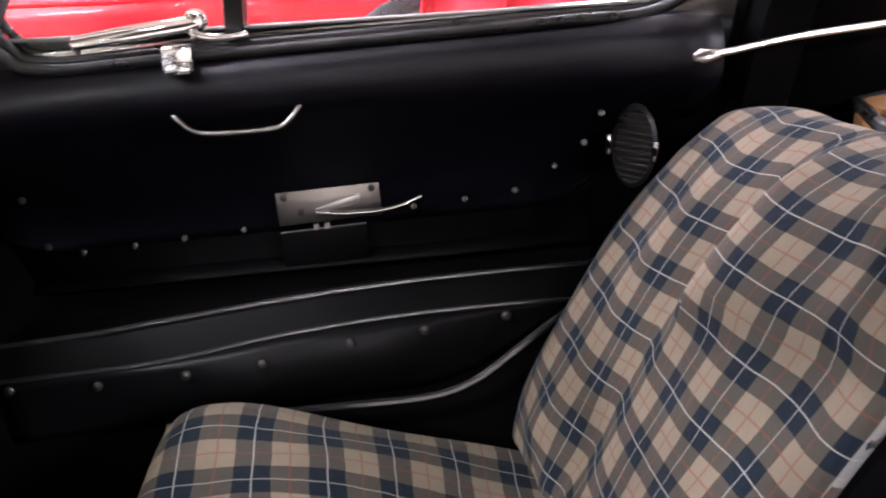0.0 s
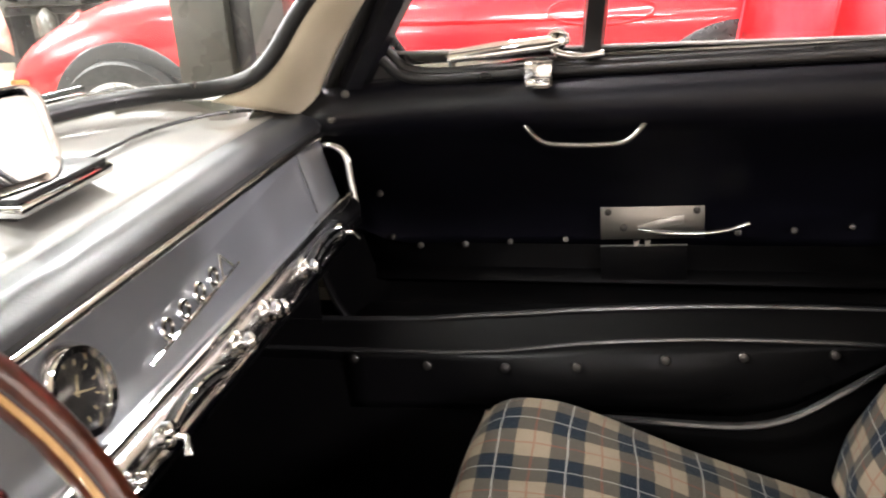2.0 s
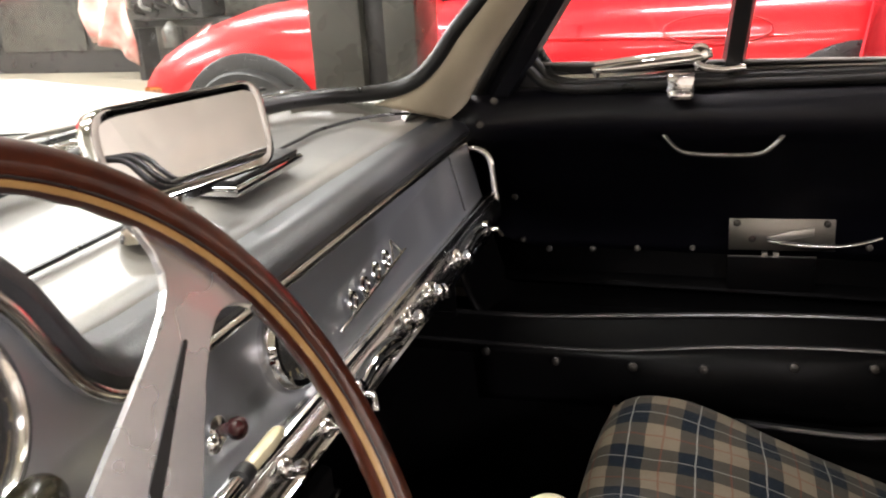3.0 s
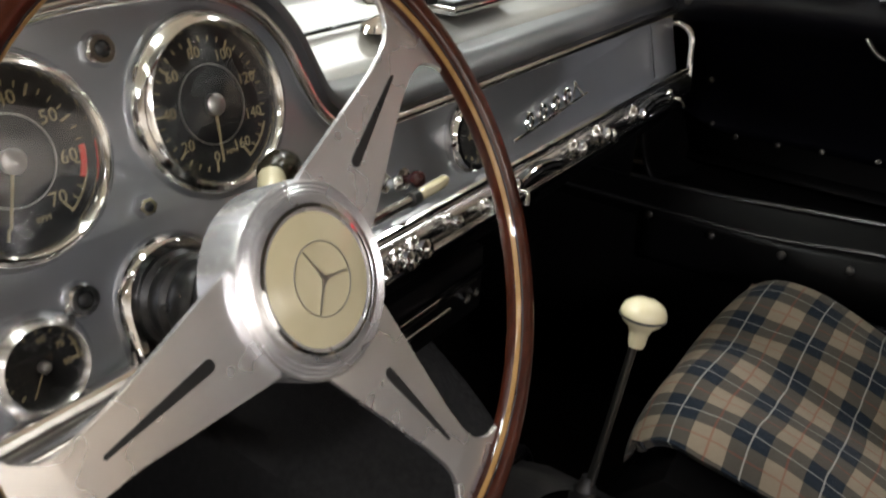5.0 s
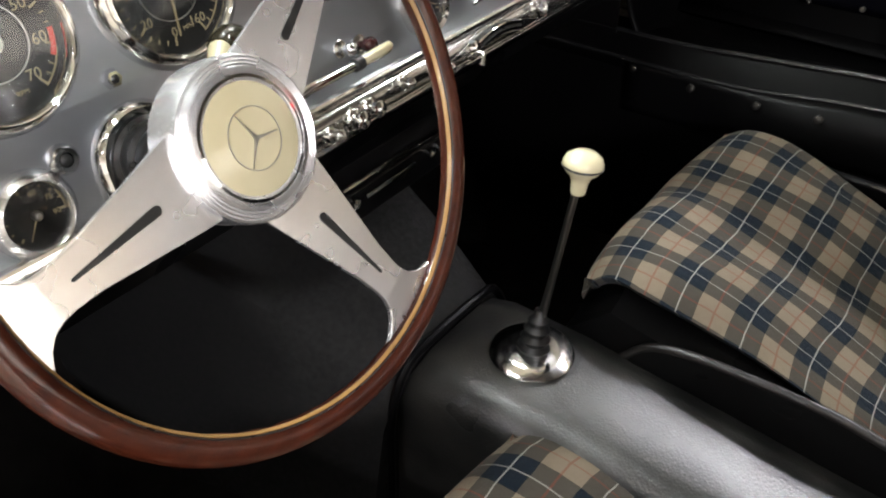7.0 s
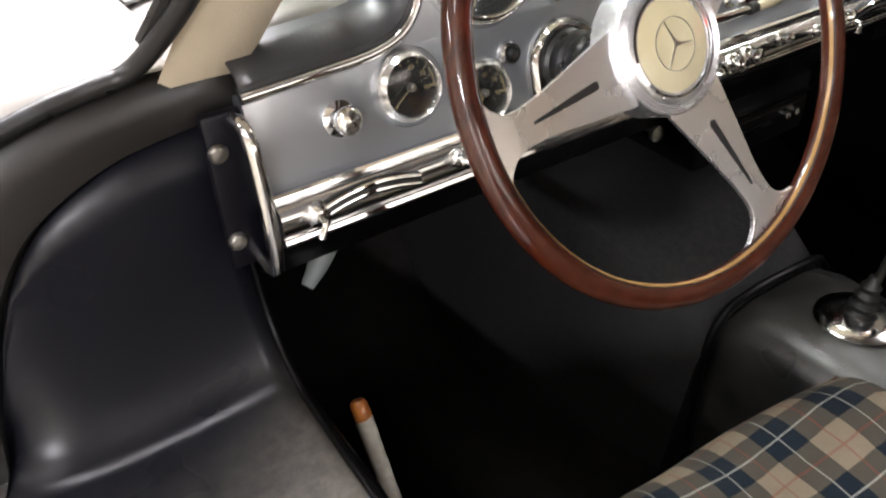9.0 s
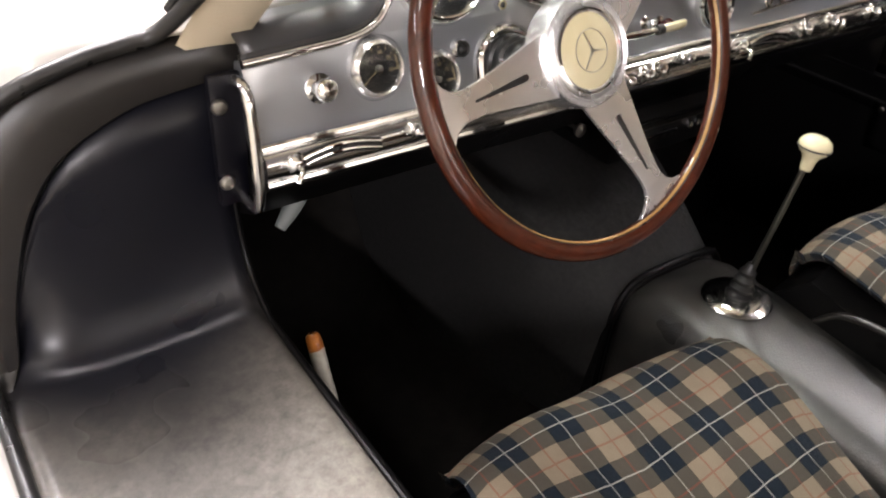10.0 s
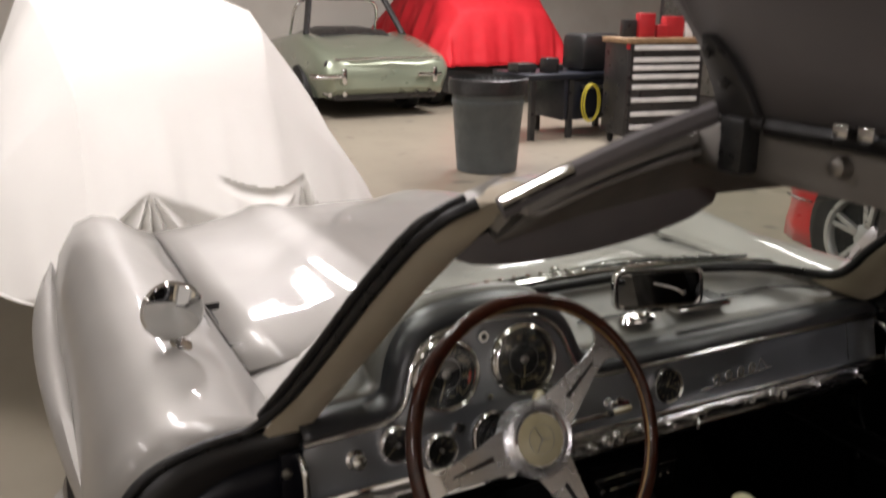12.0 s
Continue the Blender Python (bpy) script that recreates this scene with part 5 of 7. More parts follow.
# controls along the ledge
for y, z in ((-0.085, 0.768), (-0.108, 0.766), (-0.036, 0.776), (0.03, 0.768), (0.216, 0.774), (0.279, 0.774), (0.297, 0.768), (0.388, 0.772), (-0.455, 0.772), (-0.14, 0.764)):
    big = 1.0 if y in (-0.085, -0.108) or y > 0.2 else 0.7
    sw = thing("toggle_switch", "small chrome toggle switch on the dash ledge", "switch", (-0.38, y, z))
    lm = frame_at((-0.3825, y, z + 0.004), (0, 1, 0), (0, 0, 1))
    part("nut", lathe([(0.0125 * big, 0), (0.0125 * big, 0.004), (0.0095 * big, 0.008), (0.005, 0.009)], lm, 8), CHROME, sw)
    part("lever", tube([(-0.378, y, z + 0.004), (-0.372, y, z + 0.006), (-0.369, y, z + 0.007), (-0.364, y, z + 0.008), (-0.361, y, z + 0.009)], [0.004 * big, 0.0048 * big, 0.0082 * big, 0.0086 * big, 0.004 * big], 12), CHROME, sw)
for y0, y1, k in ((-0.592, -0.497, -1), (0.085, 0.178, -1), (0.40, 0.51, 1)):
    sl = thing("heater_slider", "black heater slider slot with chrome lever", "heater control", (-0.382, (y0 + y1) / 2, 0.77))
    slot = ring_path([(-0.3795, y0 + (y1 - y0) * u, 0.771 + 0.008 * math.sin(math.pi * u)) for u in (0, 0.25, 0.5, 0.75, 1)], 4)
    part("slot", tube(slot, 0.0072, 10), BLACK, sl)
    for dz in (0.0058, -0.0015):
        part("slot_rail", tube([p + Vector((0.0055, 0, dz)) for p in slot], 0.0023, 8), CHROME, sl)
    ye = y0 if k < 0 else y1
    part("lever", tube([(-0.38, ye, 0.772), (-0.362, ye, 0.772), (-0.360, ye + 0.004 * k, 0.768), (-0.359, ye + 0.007 * k, 0.762)], [0.003, 0.0032, 0.0028, 0.0036], 10), CHROME, sl)
    part("pivot", lathe([(0.011, 0), (0.011, 0.006), (0.006, 0.010), (0.0005, 0.011)], frame_at((-0.380, ye, 0.773), (0, 1, 0), (0, 0, 1)), 20), CHROME, sl)

# bright model script drawn as plain loops on a bar
script = thing("dash_badge", "bright chrome badge of looped shapes on a slim bar", "badge", tuple(on_dash(0.215, 0.812).translation))
p0, p1 = on_dash(0.128, 0.803, 0.003).translation, on_dash(0.306, 0.816, 0.003).translation
part("badge_bar", tube([p0, p0.lerp(p1, 0.5), p1], [0.0018, 0.0027, 0.0014], 8), CHROME, script)
for u in (0.20, 0.37, 0.54, 0.70):
    c = p0.lerp(p1, u) + UP_D * 0.0115
    lp = [c + UP_D * 0.0072 * math.sin(a) + Vector((0, 1, 0)) * (0.0066 * math.cos(a) + 0.002 * math.sin(a)) + N_D * 0.001 for a in [6.28319 * q / 14 for q in range(14)]]
    part("badge_loop", tube(lp, 0.0027, 8, closed=True), CHROME, script)
part("badge_stroke", tube([p0.lerp(p1, 0.79) + UP_D * 0.003, p0.lerp(p1, 0.84) + UP_D * 0.021, p0.lerp(p1, 0.93) + UP_D * 0.002], 0.0019, 8), CHROME, script)

# grab handles at both ends of the dash
for s in (-1, 1):
    gh = thing("grab_handle", "bent chrome grab handle on a black plate beside the dash", "grab handle", (-0.42, s * 0.64, 0.72))
    if s < 0:
        part("handle_plate", box((-0.437, -0.656, 0.715), (-0.425, -0.622, 0.858), bevel=0.004), LEATHER_BLUE, gh)
        pts = [(-0.43, -0.630, 0.850), (-0.405, -0.630, 0.852), (-0.392, -0.630, 0.838), (-0.386, -0.630, 0.79), (-0.386, -0.630, 0.745), (-0.394, -0.631, 0.724), (-0.43, -0.631, 0.722)]
    else:
        pts = [(-0.452, 0.615, 0.848), (-0.42, 0.622, 0.850), (-0.400, 0.624, 0.836), (-0.394, 0.622, 0.80), (-0.390, 0.618, 0.765), (-0.398, 0.614, 0.738), (-0.43, 0.606, 0.730)]
    part("handle_bar", tube(ring_path(pts, 6), 0.0062, 12), CHROME, gh)
    if s < 0:
        for z in (0.827, 0.744):
            part("handle_screw", lathe([(0.0085, 0), (0.0085, 0.0015), (0.0062, 0.005), (0.0005, 0.0065)], frame_at((-0.4245, -0.648, z), (0, 1, 0), (0, 0, 1)), 16), SATIN, gh)

# unit hung below the dash: black box with bright strips
under = thing("under_dash_unit", "black heater unit with two bright strips hung under the dash", "heater unit", (-0.42, -0.02, 0.64))
part("unit_box", box((-0.56, -0.117, 0.628), (-0.402, 0.077, 0.706), bevel=0.006), LEATHER, under)
part("upper_strip", tube([(-0.398, -0.112, 0.683), (-0.398, 0.072, 0.683)], 0.0030, 8), CHROME, under, "bright upper strip")
part("lower_strip", tube([(-0.398, -0.078, 0.659), (-0.398, 0.006, 0.659)], 0.0030, 8), CHROME, under, "bright lower strip")
part("grille_slats", tube([(-0.4005, -0.10, 0.671), (-0.4005, 0.06, 0.671)], 0.0016, 6), SCREWMETAL, under)
for y in (-0.095, 0.035, 0.052):
    part("unit_knob", lathe([(0.006, 0), (0.006, 0.008), (0.0005, 0.010)], frame_at((-0.402, y, 0.660), (0, 1, 0), (0, 0, 1)), 12), CHROME, under)

release = thing("bonnet_release", "dull grey release lever hanging under the dash", "lever", (-0.43, -0.57, 0.70))
part("lever_arm", tube(ring_path([(-0.450, -0.536, 0.728), (-0.442, -0.553, 0.710), (-0.434, -0.574, 0.688), (-0.428, -0.594, 0.668)], 4), [0.003 + 0.0075 * math.sin(math.pi * (i + 1) / 15) for i in range(13)], 10, flat=0.4), BINGREY, release)
pull = thing("fresh_air_pull", "small pale pull knob under the dash", "knob", (-0.45, -0.14, 0.67))
part("pull_knob", lathe([(0.003, -0.03), (0.003, 0.0), (0.009, 0.006), (0.010, 0.012), (0.0005, 0.016)], frame_at((-0.452, -0.14, 0.672), (0, 1, 0), (0, 0, 1)), 16), SATIN, pull)

# rear view mirror and the tray on the dash top
rv = thing("rear_view_mirror", "rectangular chrome rear view mirror standing on the dash top", "mirror", (-0.52, 0.11, 0.92))
rm = frame_at((-0.497, 0.083, 0.981), (0.16, 0.985, -0.03), (-0.16, 0.03, 1))
shape = []
for k in range(48):
    a = 6.28319 * k / 48
    ca, sa = math.cos(a), math.sin(a)
    shape.append((0.0945 * math.copysign(abs(ca) ** 0.2, ca), (0.0375 - 0.007 * abs(ca) ** 4) * math.copysign(abs(sa) ** 0.26, sa)))
part("mirror_case", loft([[rm @ Vector((x * f, y * f, d)) for x, y in shape] for f, d in ((0.5, -0.024), (0.85, -0.020), (0.98, -0.010), (1.0, 0.0), (0.985, 0.004), (0.93, 0.0045), (0.86, 0.0025))]), CHROME, rv)
part("mirror_pane", plate([(x * 0.925, y * 0.79) for x, y in shape], 0.001, rm @ Matrix.Translation((0, 0, 0.0036))), MIRROR, rv, flat=True)
part("mirror_tab", box((-0.012, -0.043, -0.008), (0.012, -0.028, 0.002), rm, 0.002), BLACK, rv)
part("mirror_stem", tube([(-0.515, 0.095, 0.968), (-0.52, 0.09, 0.94), (-0.525, 0.085, 0.918)], [0.007, 0.006, 0.008], 12), CHROME, rv)
part("mirror_base", lathe([(0.028, 0), (0.026, 0.006), (0.012, 0.012), (0.0005, 0.013)], Matrix.Translation((-0.52, 0.06, 0.917)) @ Matrix.Diagonal((0.8, 1.5, 1, 1)), 24), CHROME, rv)
ash = thing("ashtray_lid", "flat black lidded ashtray with chrome rim set in the dash top", "ashtray", (-0.53, 0.21, 0.915))
part("ashtray_rim", box((-0.57, 0.145, 0.916), (-0.50, 0.275, 0.926), bevel=0.003), CHROME, ash)
part("lid", box((-0.566, 0.149, 0.926), (-0.504, 0.271, 0.931), bevel=0.002), BLACK, ash)

# ---- steering wheel ----
TW, YAW = radians(24.0), radians(-2.26)
WN = Vector((math.cos(TW) * math.cos(YAW), -math.cos(TW) * math.sin(YAW), math.sin(TW)))
WX = Vector((math.sin(YAW), math.cos(YAW), 0))
WM = Matrix((WX, WN.cross(WX), WN)).transposed().to_4x4()
WM.translation = Vector((-0.285, -0.3041, 0.871))
wheel = thing("steering_wheel", "wood-rimmed steering wheel with three slotted aluminium spokes", "steering wheel", tuple(WM.translation))
RR, RT = 0.2056, 0.0110
loops = []
for i in range(96):
    a = 6.28319 * i / 96
    c = Vector((math.cos(a), math.sin(a), 0))
    wav = 0.0004 * math.cos(a * 48)
    loops.append([WM @ (c * (RR + (RT + (wav if math.cos(q) < 0 or math.sin(q) < -0.4 else 0)) * math.cos(q)) + Vector((0, 0, RT * 0.92 * math.sin(q)))) for q in [6.28319 * k / 16 for k in range(16)]])
part("rim", loft(loops, around=True), WOOD, wheel, "red-brown varnished wooden rim")
for name, q0, q1, mat in (("inlay", 2.50, 2.83, INLAY), ("inlay_line", 2.33, 2.42, BLACK)):
    loops = []
    for i in range(96):
        a = 6.28319 * i / 96
        c = Vector((math.cos(a), math.sin(a), 0))
        pts = [(RT + 0.0003 + e, q) for e, q in ((0, q0), (0.0003, q0 + 0.04), (0.0003, q1 - 0.04), (0, q1), (-0.002, (q0 + q1) / 2))]
        loops.append([WM @ (c * (RR + e * math.cos(q)) + Vector((0, 0, e * 0.93 * math.sin(q)))) for e, q in pts])
    part(name, loft(loops, around=True), mat, wheel)
def dished(bm, m):
    """Sinks a flat spoke towards the hub and sets it in the wheel."""
    bmesh.ops.triangulate(bm, faces=[f for f in bm.faces if len(f.verts) > 4])
    for v in bm.verts:
        v.co.z -= 0.011 * max(0.0, 1 - v.co.x / 0.17)
    bmesh.ops.transform(bm, matrix=m, verts=bm.verts[:])
    return bm


for ang in (37.0, 187.4, 293.2):
    r_in, r_out = 0.042, 0.200
    arm = [(r_in, 0.034), (0.06, 0.031), (0.10, 0.0235), (0.14, 0.0165), (0.160, 0.0148), (0.170, 0.0155), (0.178, 0.0185), (0.185, 0.025), (0.190, 0.034), (0.192, 0.041), (r_out, 0.043)]
    outline = [(a, -b) for a, b in arm] + [(r_out + 0.004, 0)] + arm[::-1]
    rot = WM @ Matrix.Rotation(radians(ang), 4, "Z") @ Matrix.Translation((0, 0, -0.0015))
    sp = part("spoke", dished(plate(outline, 0.004, bevel=0.0008), rot), ALU, wheel, "polished aluminium spoke", flat=True)
    ends = [(0.1515 + 0.0013 * math.sin(q), -0.0013 * math.cos(q)) for q in (0.4, 1.2, 1.9, 2.7)] + [(0.084 - 0.0036 * math.sin(q), 0.0036 * math.cos(q)) for q in (0.0, 0.5, 1.0, 1.57, 2.1, 2.6, 3.14)]
    slot = ends
    part("slot", dished(plate(slot, 0.0006, Matrix.Translation((0, 0, 0.0006))), rot), BLACK, sp, "long dark slot")
hubm = WM @ Matrix.Translation((0.0015, -0.0005, -0.009)) @ Matrix.Diagonal((1.03, 1.03, 1, 1))
part("hub", lathe([(0.054, -0.034), (0.056, -0.032), (0.0565, -0.006), (0.0555, 0.0), (0.054, 0.001), (0.053, 0.0002), (0.0515, 0.0014), (0.0505, 0.0006), (0.049, 0.0018), (0.048, 0.001), (0.0465, 0.0022), (0.0425, 0.003), (0.0415, 0.002)], hubm @ Matrix.Translation((0, 0, 0.0045)), 56), ALU, wheel, "turned aluminium hub with grooves")
part("horn_ring", lathe([(0.0425, 0.002), (0.0425, 0.005), (0.040, 0.0055), (0.0395, 0.003)], hubm @ Matrix.Translation((0, 0, 0.0022)), 48), CHROME, wheel)
part("horn_button", lathe([(0.040, 0.003), (0.039, 0.0062), (0.030, 0.0085), (0.015, 0.0098), (0.0004, 0.0102)], hubm, 48), IVORY, wheel, "ivory horn button")
part("emblem_ring", lathe([(0.0206, 0.0086), (0.0208, 0.0099), (0.0213, 0.0099), (0.0215, 0.0086)], hubm, 48), SATIN, wheel)
star = hubm @ Matrix.Rotation(radians(24), 4, "Z")
for k in range(3):
    em = star @ Matrix.Rotation(radians(90 + 120 * k), 4, "Z") @ Matrix.Translation((0, 0, 0.0112))
    part("emblem_ray", plate([(0, -0.0016), (0.006, -0.0007), (0.0204, 0), (0.006, 0.0007), (0, 0.0016)], 0.0012, em), SATIN, wheel, flat=True)
part("column_shaft", tube([WM @ Vector((0.006, 0, -0.03)), WM @ Vector((0.004, -0.004, -0.09)), WM @ Vector((0.0, -0.006, -0.17))], [0.030, 0.026, 0.026], 24), BLACK, wheel, "black steering column")
arch = [(-0.036, -0.040, -1, 0), (-0.036, -0.02, -1, 0)] + [(-0.036 * math.cos(a), 0.036 * math.sin(a), -math.cos(a), math.sin(a)) for a in [math.pi * q / 16 for q in range(17)]] + [(0.036, -0.02, 1, 0), (0.036, -0.040, 1, 0)]
am = on_dash(-0.309, 0.815)
collar_rows = [[am @ Vector((x + nx * o, y + ny * o, h)) for o, h in ((0.0075, 0.0), (0.0065, 0.006), (0.002, 0.0105), (-0.003, 0.010), (-0.006, 0.004), (-0.006, 0.0))] for x, y, nx, ny in arch]
part("column_collar", loft(collar_rows), CHROME, wheel, "arched chrome collar where the column meets the dash")
part("collar_plate", plate([(x, y) for x, y, _, _ in arch], 0.001, am @ Matrix.Translation((0, 0, 0.0022))), RUBBER, wheel)
part("column_boot", lathe([(0.033, 0.002), (0.033, 0.012), (0.0295, 0.015), (0.031, 0.020), (0.031, 0.028), (0.0275, 0.031), (0.029, 0.036), (0.028, 0.046), (0.024, 0.05)], on_dash(-0.309, 0.814), 28), RUBBER, wheel)

stalk = thing("indicator_stalk", "chrome indicator stalk with an ivory paddle tip", "stalk", (-0.34, -0.2, 0.82))
part("stalk_rod", tube([WM @ Vector((0.03, -0.01, -0.055)), (-0.345, -0.192, 0.845), (-0.350, -0.126, 0.842)], [0.0042, 0.0045, 0.0042], 10), CHROME, stalk)
part("stalk_collar", tube([(-0.3495, -0.133, 0.8423), (-0.3503, -0.123, 0.842)], 0.0062, 12), BLACK, stalk)
part("stalk_tip", tube([(-0.3503, -0.123, 0.842), (-0.3505, -0.118, 0.842), (-0.351, -0.100, 0.842), (-0.352, -0.087, 0.842), (-0.352, -0.084, 0.842)], [0.0062, 0.0080, 0.0088, 0.0086, 0.0066], 12, flat=0.6), IVORY, stalk, "ivory paddle")
dip = thing("column_knob", "ivory and dark olive knob behind the hub", "knob", (-0.39, -0.232, 0.88))
part("knob_stem", tube([WM @ Vector((0.03, 0.035, -0.055)), (-0.380, -0.246, 0.888)], 0.0095, 12), IVORY, dip)
part("knob_cap", tube([(-0.380, -0.246, 0.888), (-0.383, -0.241, 0.888), (-0.392, -0.226, 0.885), (-0.398, -0.216, 0.882), (-0.400, -0.213, 0.881)], [0.0100, 0.0125, 0.0140, 0.0125, 0.007], 16), OLIVE, dip, "dark olive plastic cap")

# ---- passenger door, closed ----
pdoor = thing("passenger_door", "closed door with smooth black padded leather lining and chrome fittings", "car door", (0, 0.75, 0.6))
DP = [(0.674, 0.931), (0.660, 0.927), (0.647, 0.917), (0.638, 0.902), (0.6345, 0.886), (0.641, 0.869), (0.662, 0.851), (0.700, 0.822), (0.745, 0.775), (0.790, 0.725), (0.815, 0.685), (0.820, 0.655), (0.822, 0.640)]


def door_in(z):
    zs, ys = [b for _, b in DP][::-1], [a for a, _ in DP][::-1]
    return float(np.interp(z, zs, ys))


rows = []
for k in range(25):
    x = -0.445 + 0.915 * k / 24
    f = -0.040 * max(0, (-0.28 - x) / 0.16) ** 2 - 0.05 * max(0, (x - 0.30) / 0.17) ** 2
    low = 0.640 + 0.10 * max(0, (x - 0.30) / 0.12) ** 2 + 0.03 * max(0, (-0.36 - x) / 0.08) ** 2
    row = []
    for y, z in DP:
        zz = max(z, low) if z < 0.75 else z
        up = 0.014 * (x + 0.14) / 0.5 if z > 0.9 else 0
        row.append((x, min(y, door_in(zz)) + f * (1 if z > 0.8 else 0.6), zz + up))
    rows.append(row)
solid(part("door_lining", loft(rows, closed=False), LEATHER_BLUE, pdoor, "black padded leather lining"), 0.008)
low_rows = [[(x, 0.826, 0.72), (x, 0.828, 0.64), (x, 0.818, 0.60), (x, 0.79, 0.588)] for x in (-0.455, -0.2, 0.2, 0.47)]
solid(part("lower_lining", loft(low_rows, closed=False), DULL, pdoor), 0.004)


def belt(x):
    return 0.922 + 0.014 * (x + 0.14) / 0.5


for k, (dy, dz, r) in enumerate(((0.014, 0.008, 0.0075), (0.025, 0.014, 0.0075), (0.036, 0.020, 0.006))):
    line = [(x, 0.640 + dy - (0.02 if x < -0.36 else 0), belt(x) + dz) for x in (-0.30, -0.15, 0.1, 0.3, 0.40)]
    line = [(-0.345 + 0.012 * k, 0.622 + dy, 1.02 + dz), (-0.358 + 0.01 * k, 0.628 + dy, 0.972 + dz), (-0.343 + 0.008 * k, 0.634 + dy, 0.940 + dz)] + line + [(0.455 - 0.01 * k, 0.635 + dy, 0.965 + dz), (0.49 - 0.01 * k, 0.62 + dy, 1.03), (0.545, 0.60, 1.05)]
    part("window_seal", tube(ring_path(line, 6), r, 10), RUBBER, pdoor)
chan = [(x, 0.672, belt(x) + 0.021) for x in (-0.335, -0.1, 0.1, 0.44)]
part("window_channel", tube(chan, 0.0032, 8), CHROME, pdoor, "bright window channel")
part("vent_channel", tube(ring_path([(-0.10, 0.668, belt(-0.1) + 0.024), (-0.31, 0.666, belt(-0.31) + 0.020), (-0.338, 0.66, 0.965), (-0.32, 0.64, 1.04)], 6), 0.003, 8), CHROME, pdoor)
part("window_divider", loft([[(-0.098 + 0.10 * (z - 0.95), 0.655 - 0.22 * (z - 0.95), z), (-0.078 + 0.10 * (z - 0.95), 0.655 - 0.22 * (z - 0.95), z), (-0.074 + 0.10 * (z - 0.95), 0.675 - 0.22 * (z - 0.95), z), (-0.102 + 0.10 * (z - 0.95), 0.675 - 0.22 * (z - 0.95), z)] for z in (0.945, 1.0, 1.1, 1.24)]), RUBBER, pdoor, "black window divider post")
gl = part("window_pane", loft([[(x, 0.672 - 0.22 * (z - 0.95) - 0.3 * max(0, z - 1.1) ** 1.2, z) for x in (-0.08, 0.2, 0.48)] for z in (0.945, 1.03, 1.12, 1.25)], closed=False), GLASS, pdoor)
gl.visible_shadow = False
gl = part("vent_pane", loft([[(x + 0.12 * (z - 0.95), 0.670 - 0.22 * (z - 0.95) - 0.3 * max(0, z - 1.1) ** 1.2, z) for x in (-0.335, -0.2, -0.09)] for z in (0.945, 1.03, 1.12, 1.25)], closed=False), GLASS, pdoor)
gl.visible_shadow = False
ff = [[(post_x(z) + 0.030 + a, yo - 0.012 + b, z) for a, b in ((-0.02, 0.0), (0.0, -0.010), (0.020, -0.006), (0.026, 0.012), (0.0, 0.03))] for z, yo in zip(POST_Z[:7], POST_OUT_P[:7])]
part("door_frame_front", loft(ff), LEATHER_BLUE, pdoor, "dark leather-trimmed window frame post")
for x, y, z in ((-0.403, 0.594, 0.888), (-0.385, 0.604, 0.918)):
    link_part("screw", SCREW, pdoor, frame_at((x, y, z), (0.95, 0.25, 0), (0, 0.2, 1)))
for x, z in ((-0.395, 0.742), (-0.393, 0.657), (-0.352, 0.640), (-0.282, 0.641), (-0.212, 0.646), (-0.128, 0.651), (0.119, 0.665), (0.195, 0.669), (0.271, 0.676), (0.324, 0.716), (0.355, 0.76), (0.36, 0.815)):
    y = door_in(z) - 0.05 * max(0, (x - 0.30) / 0.17) ** 2 * 0.6 - 0.04 * max(0, (-0.28 - x) / 0.16) ** 2 * 0.6
    link_part("lining_screw", SCREW, pdoor, frame_at((x, y - 0.0095, z), (1, 0, 0), (0, 0.3, 1)))
pull_pts = [(-0.196, 0.664, 0.878), (-0.178, 0.656, 0.875), (-0.166, 0.645, 0.862), (-0.148, 0.640, 0.846), (-0.122, 0.638, 0.842), (-0.07, 0.638, 0.842), (-0.045, 0.639, 0.846), (-0.027, 0.643, 0.862), (-0.016, 0.656, 0.876), (0.0, 0.662, 0.880)]
grip = part("door_pull", tube(ring_path(pull_pts, 5), 0.0034, 12), DARKROD, pdoor, "slim chrome pull handle")
for x in (-0.193, -0.003):
    part("pull_foot", lathe([(0.012, 0), (0.011, 0.003), (0.0005, 0.005)], frame_at((x, 0.6545, 0.8785), (1, 0, 0), (0, 0.75, 0.66)) @ Matrix.Diagonal((1.4, 0.6, 1, 1)), 14), DARKROD, grip)
PL = frame_at((-0.003, 0.808, 0.678), (1, 0, 0.03), (0, 0.10, 1))
latch = part("latch_plate", plate([(-0.073, -0.020), (0.074, -0.020), (0.074, 0.029), (-0.073, 0.029)], 0.008, PL @ Matrix.Translation((0, 0, 0.012)), 0.002), DARKROD, pdoor, "worn steel latch plate")
for x, y in ((0.063, 0.022), (-0.062, 0.022), (-0.04, -0.002)):
    link_part("latch_screw", SCREW, latch, PL @ Matrix.Translation((x, y, 0.012)))
lev = [PL @ Vector(p) for p in ((-0.018, -0.004, 0.016), (0.0, -0.006, 0.022), (0.03, -0.008, 0.026), (0.07, -0.008, 0.030), (0.105, -0.002, 0.034), (0.132, 0.008, 0.038))]
part("latch_lever", tube(ring_path(lev, 5), [0.0028 + 0.0012 * min(1, i / 8) for i in range(26)], 10), CHROME, latch, "curved chrome opening lever")
part("latch_rib", plate([(-0.02, 0.0), (0.02, 0.012), (0.045, 0.016), (0.045, 0.004), (0.0, -0.006)], 0.004, PL @ Matrix.Translation((0, 0, 0.0155)), 0.001), SATIN, latch)
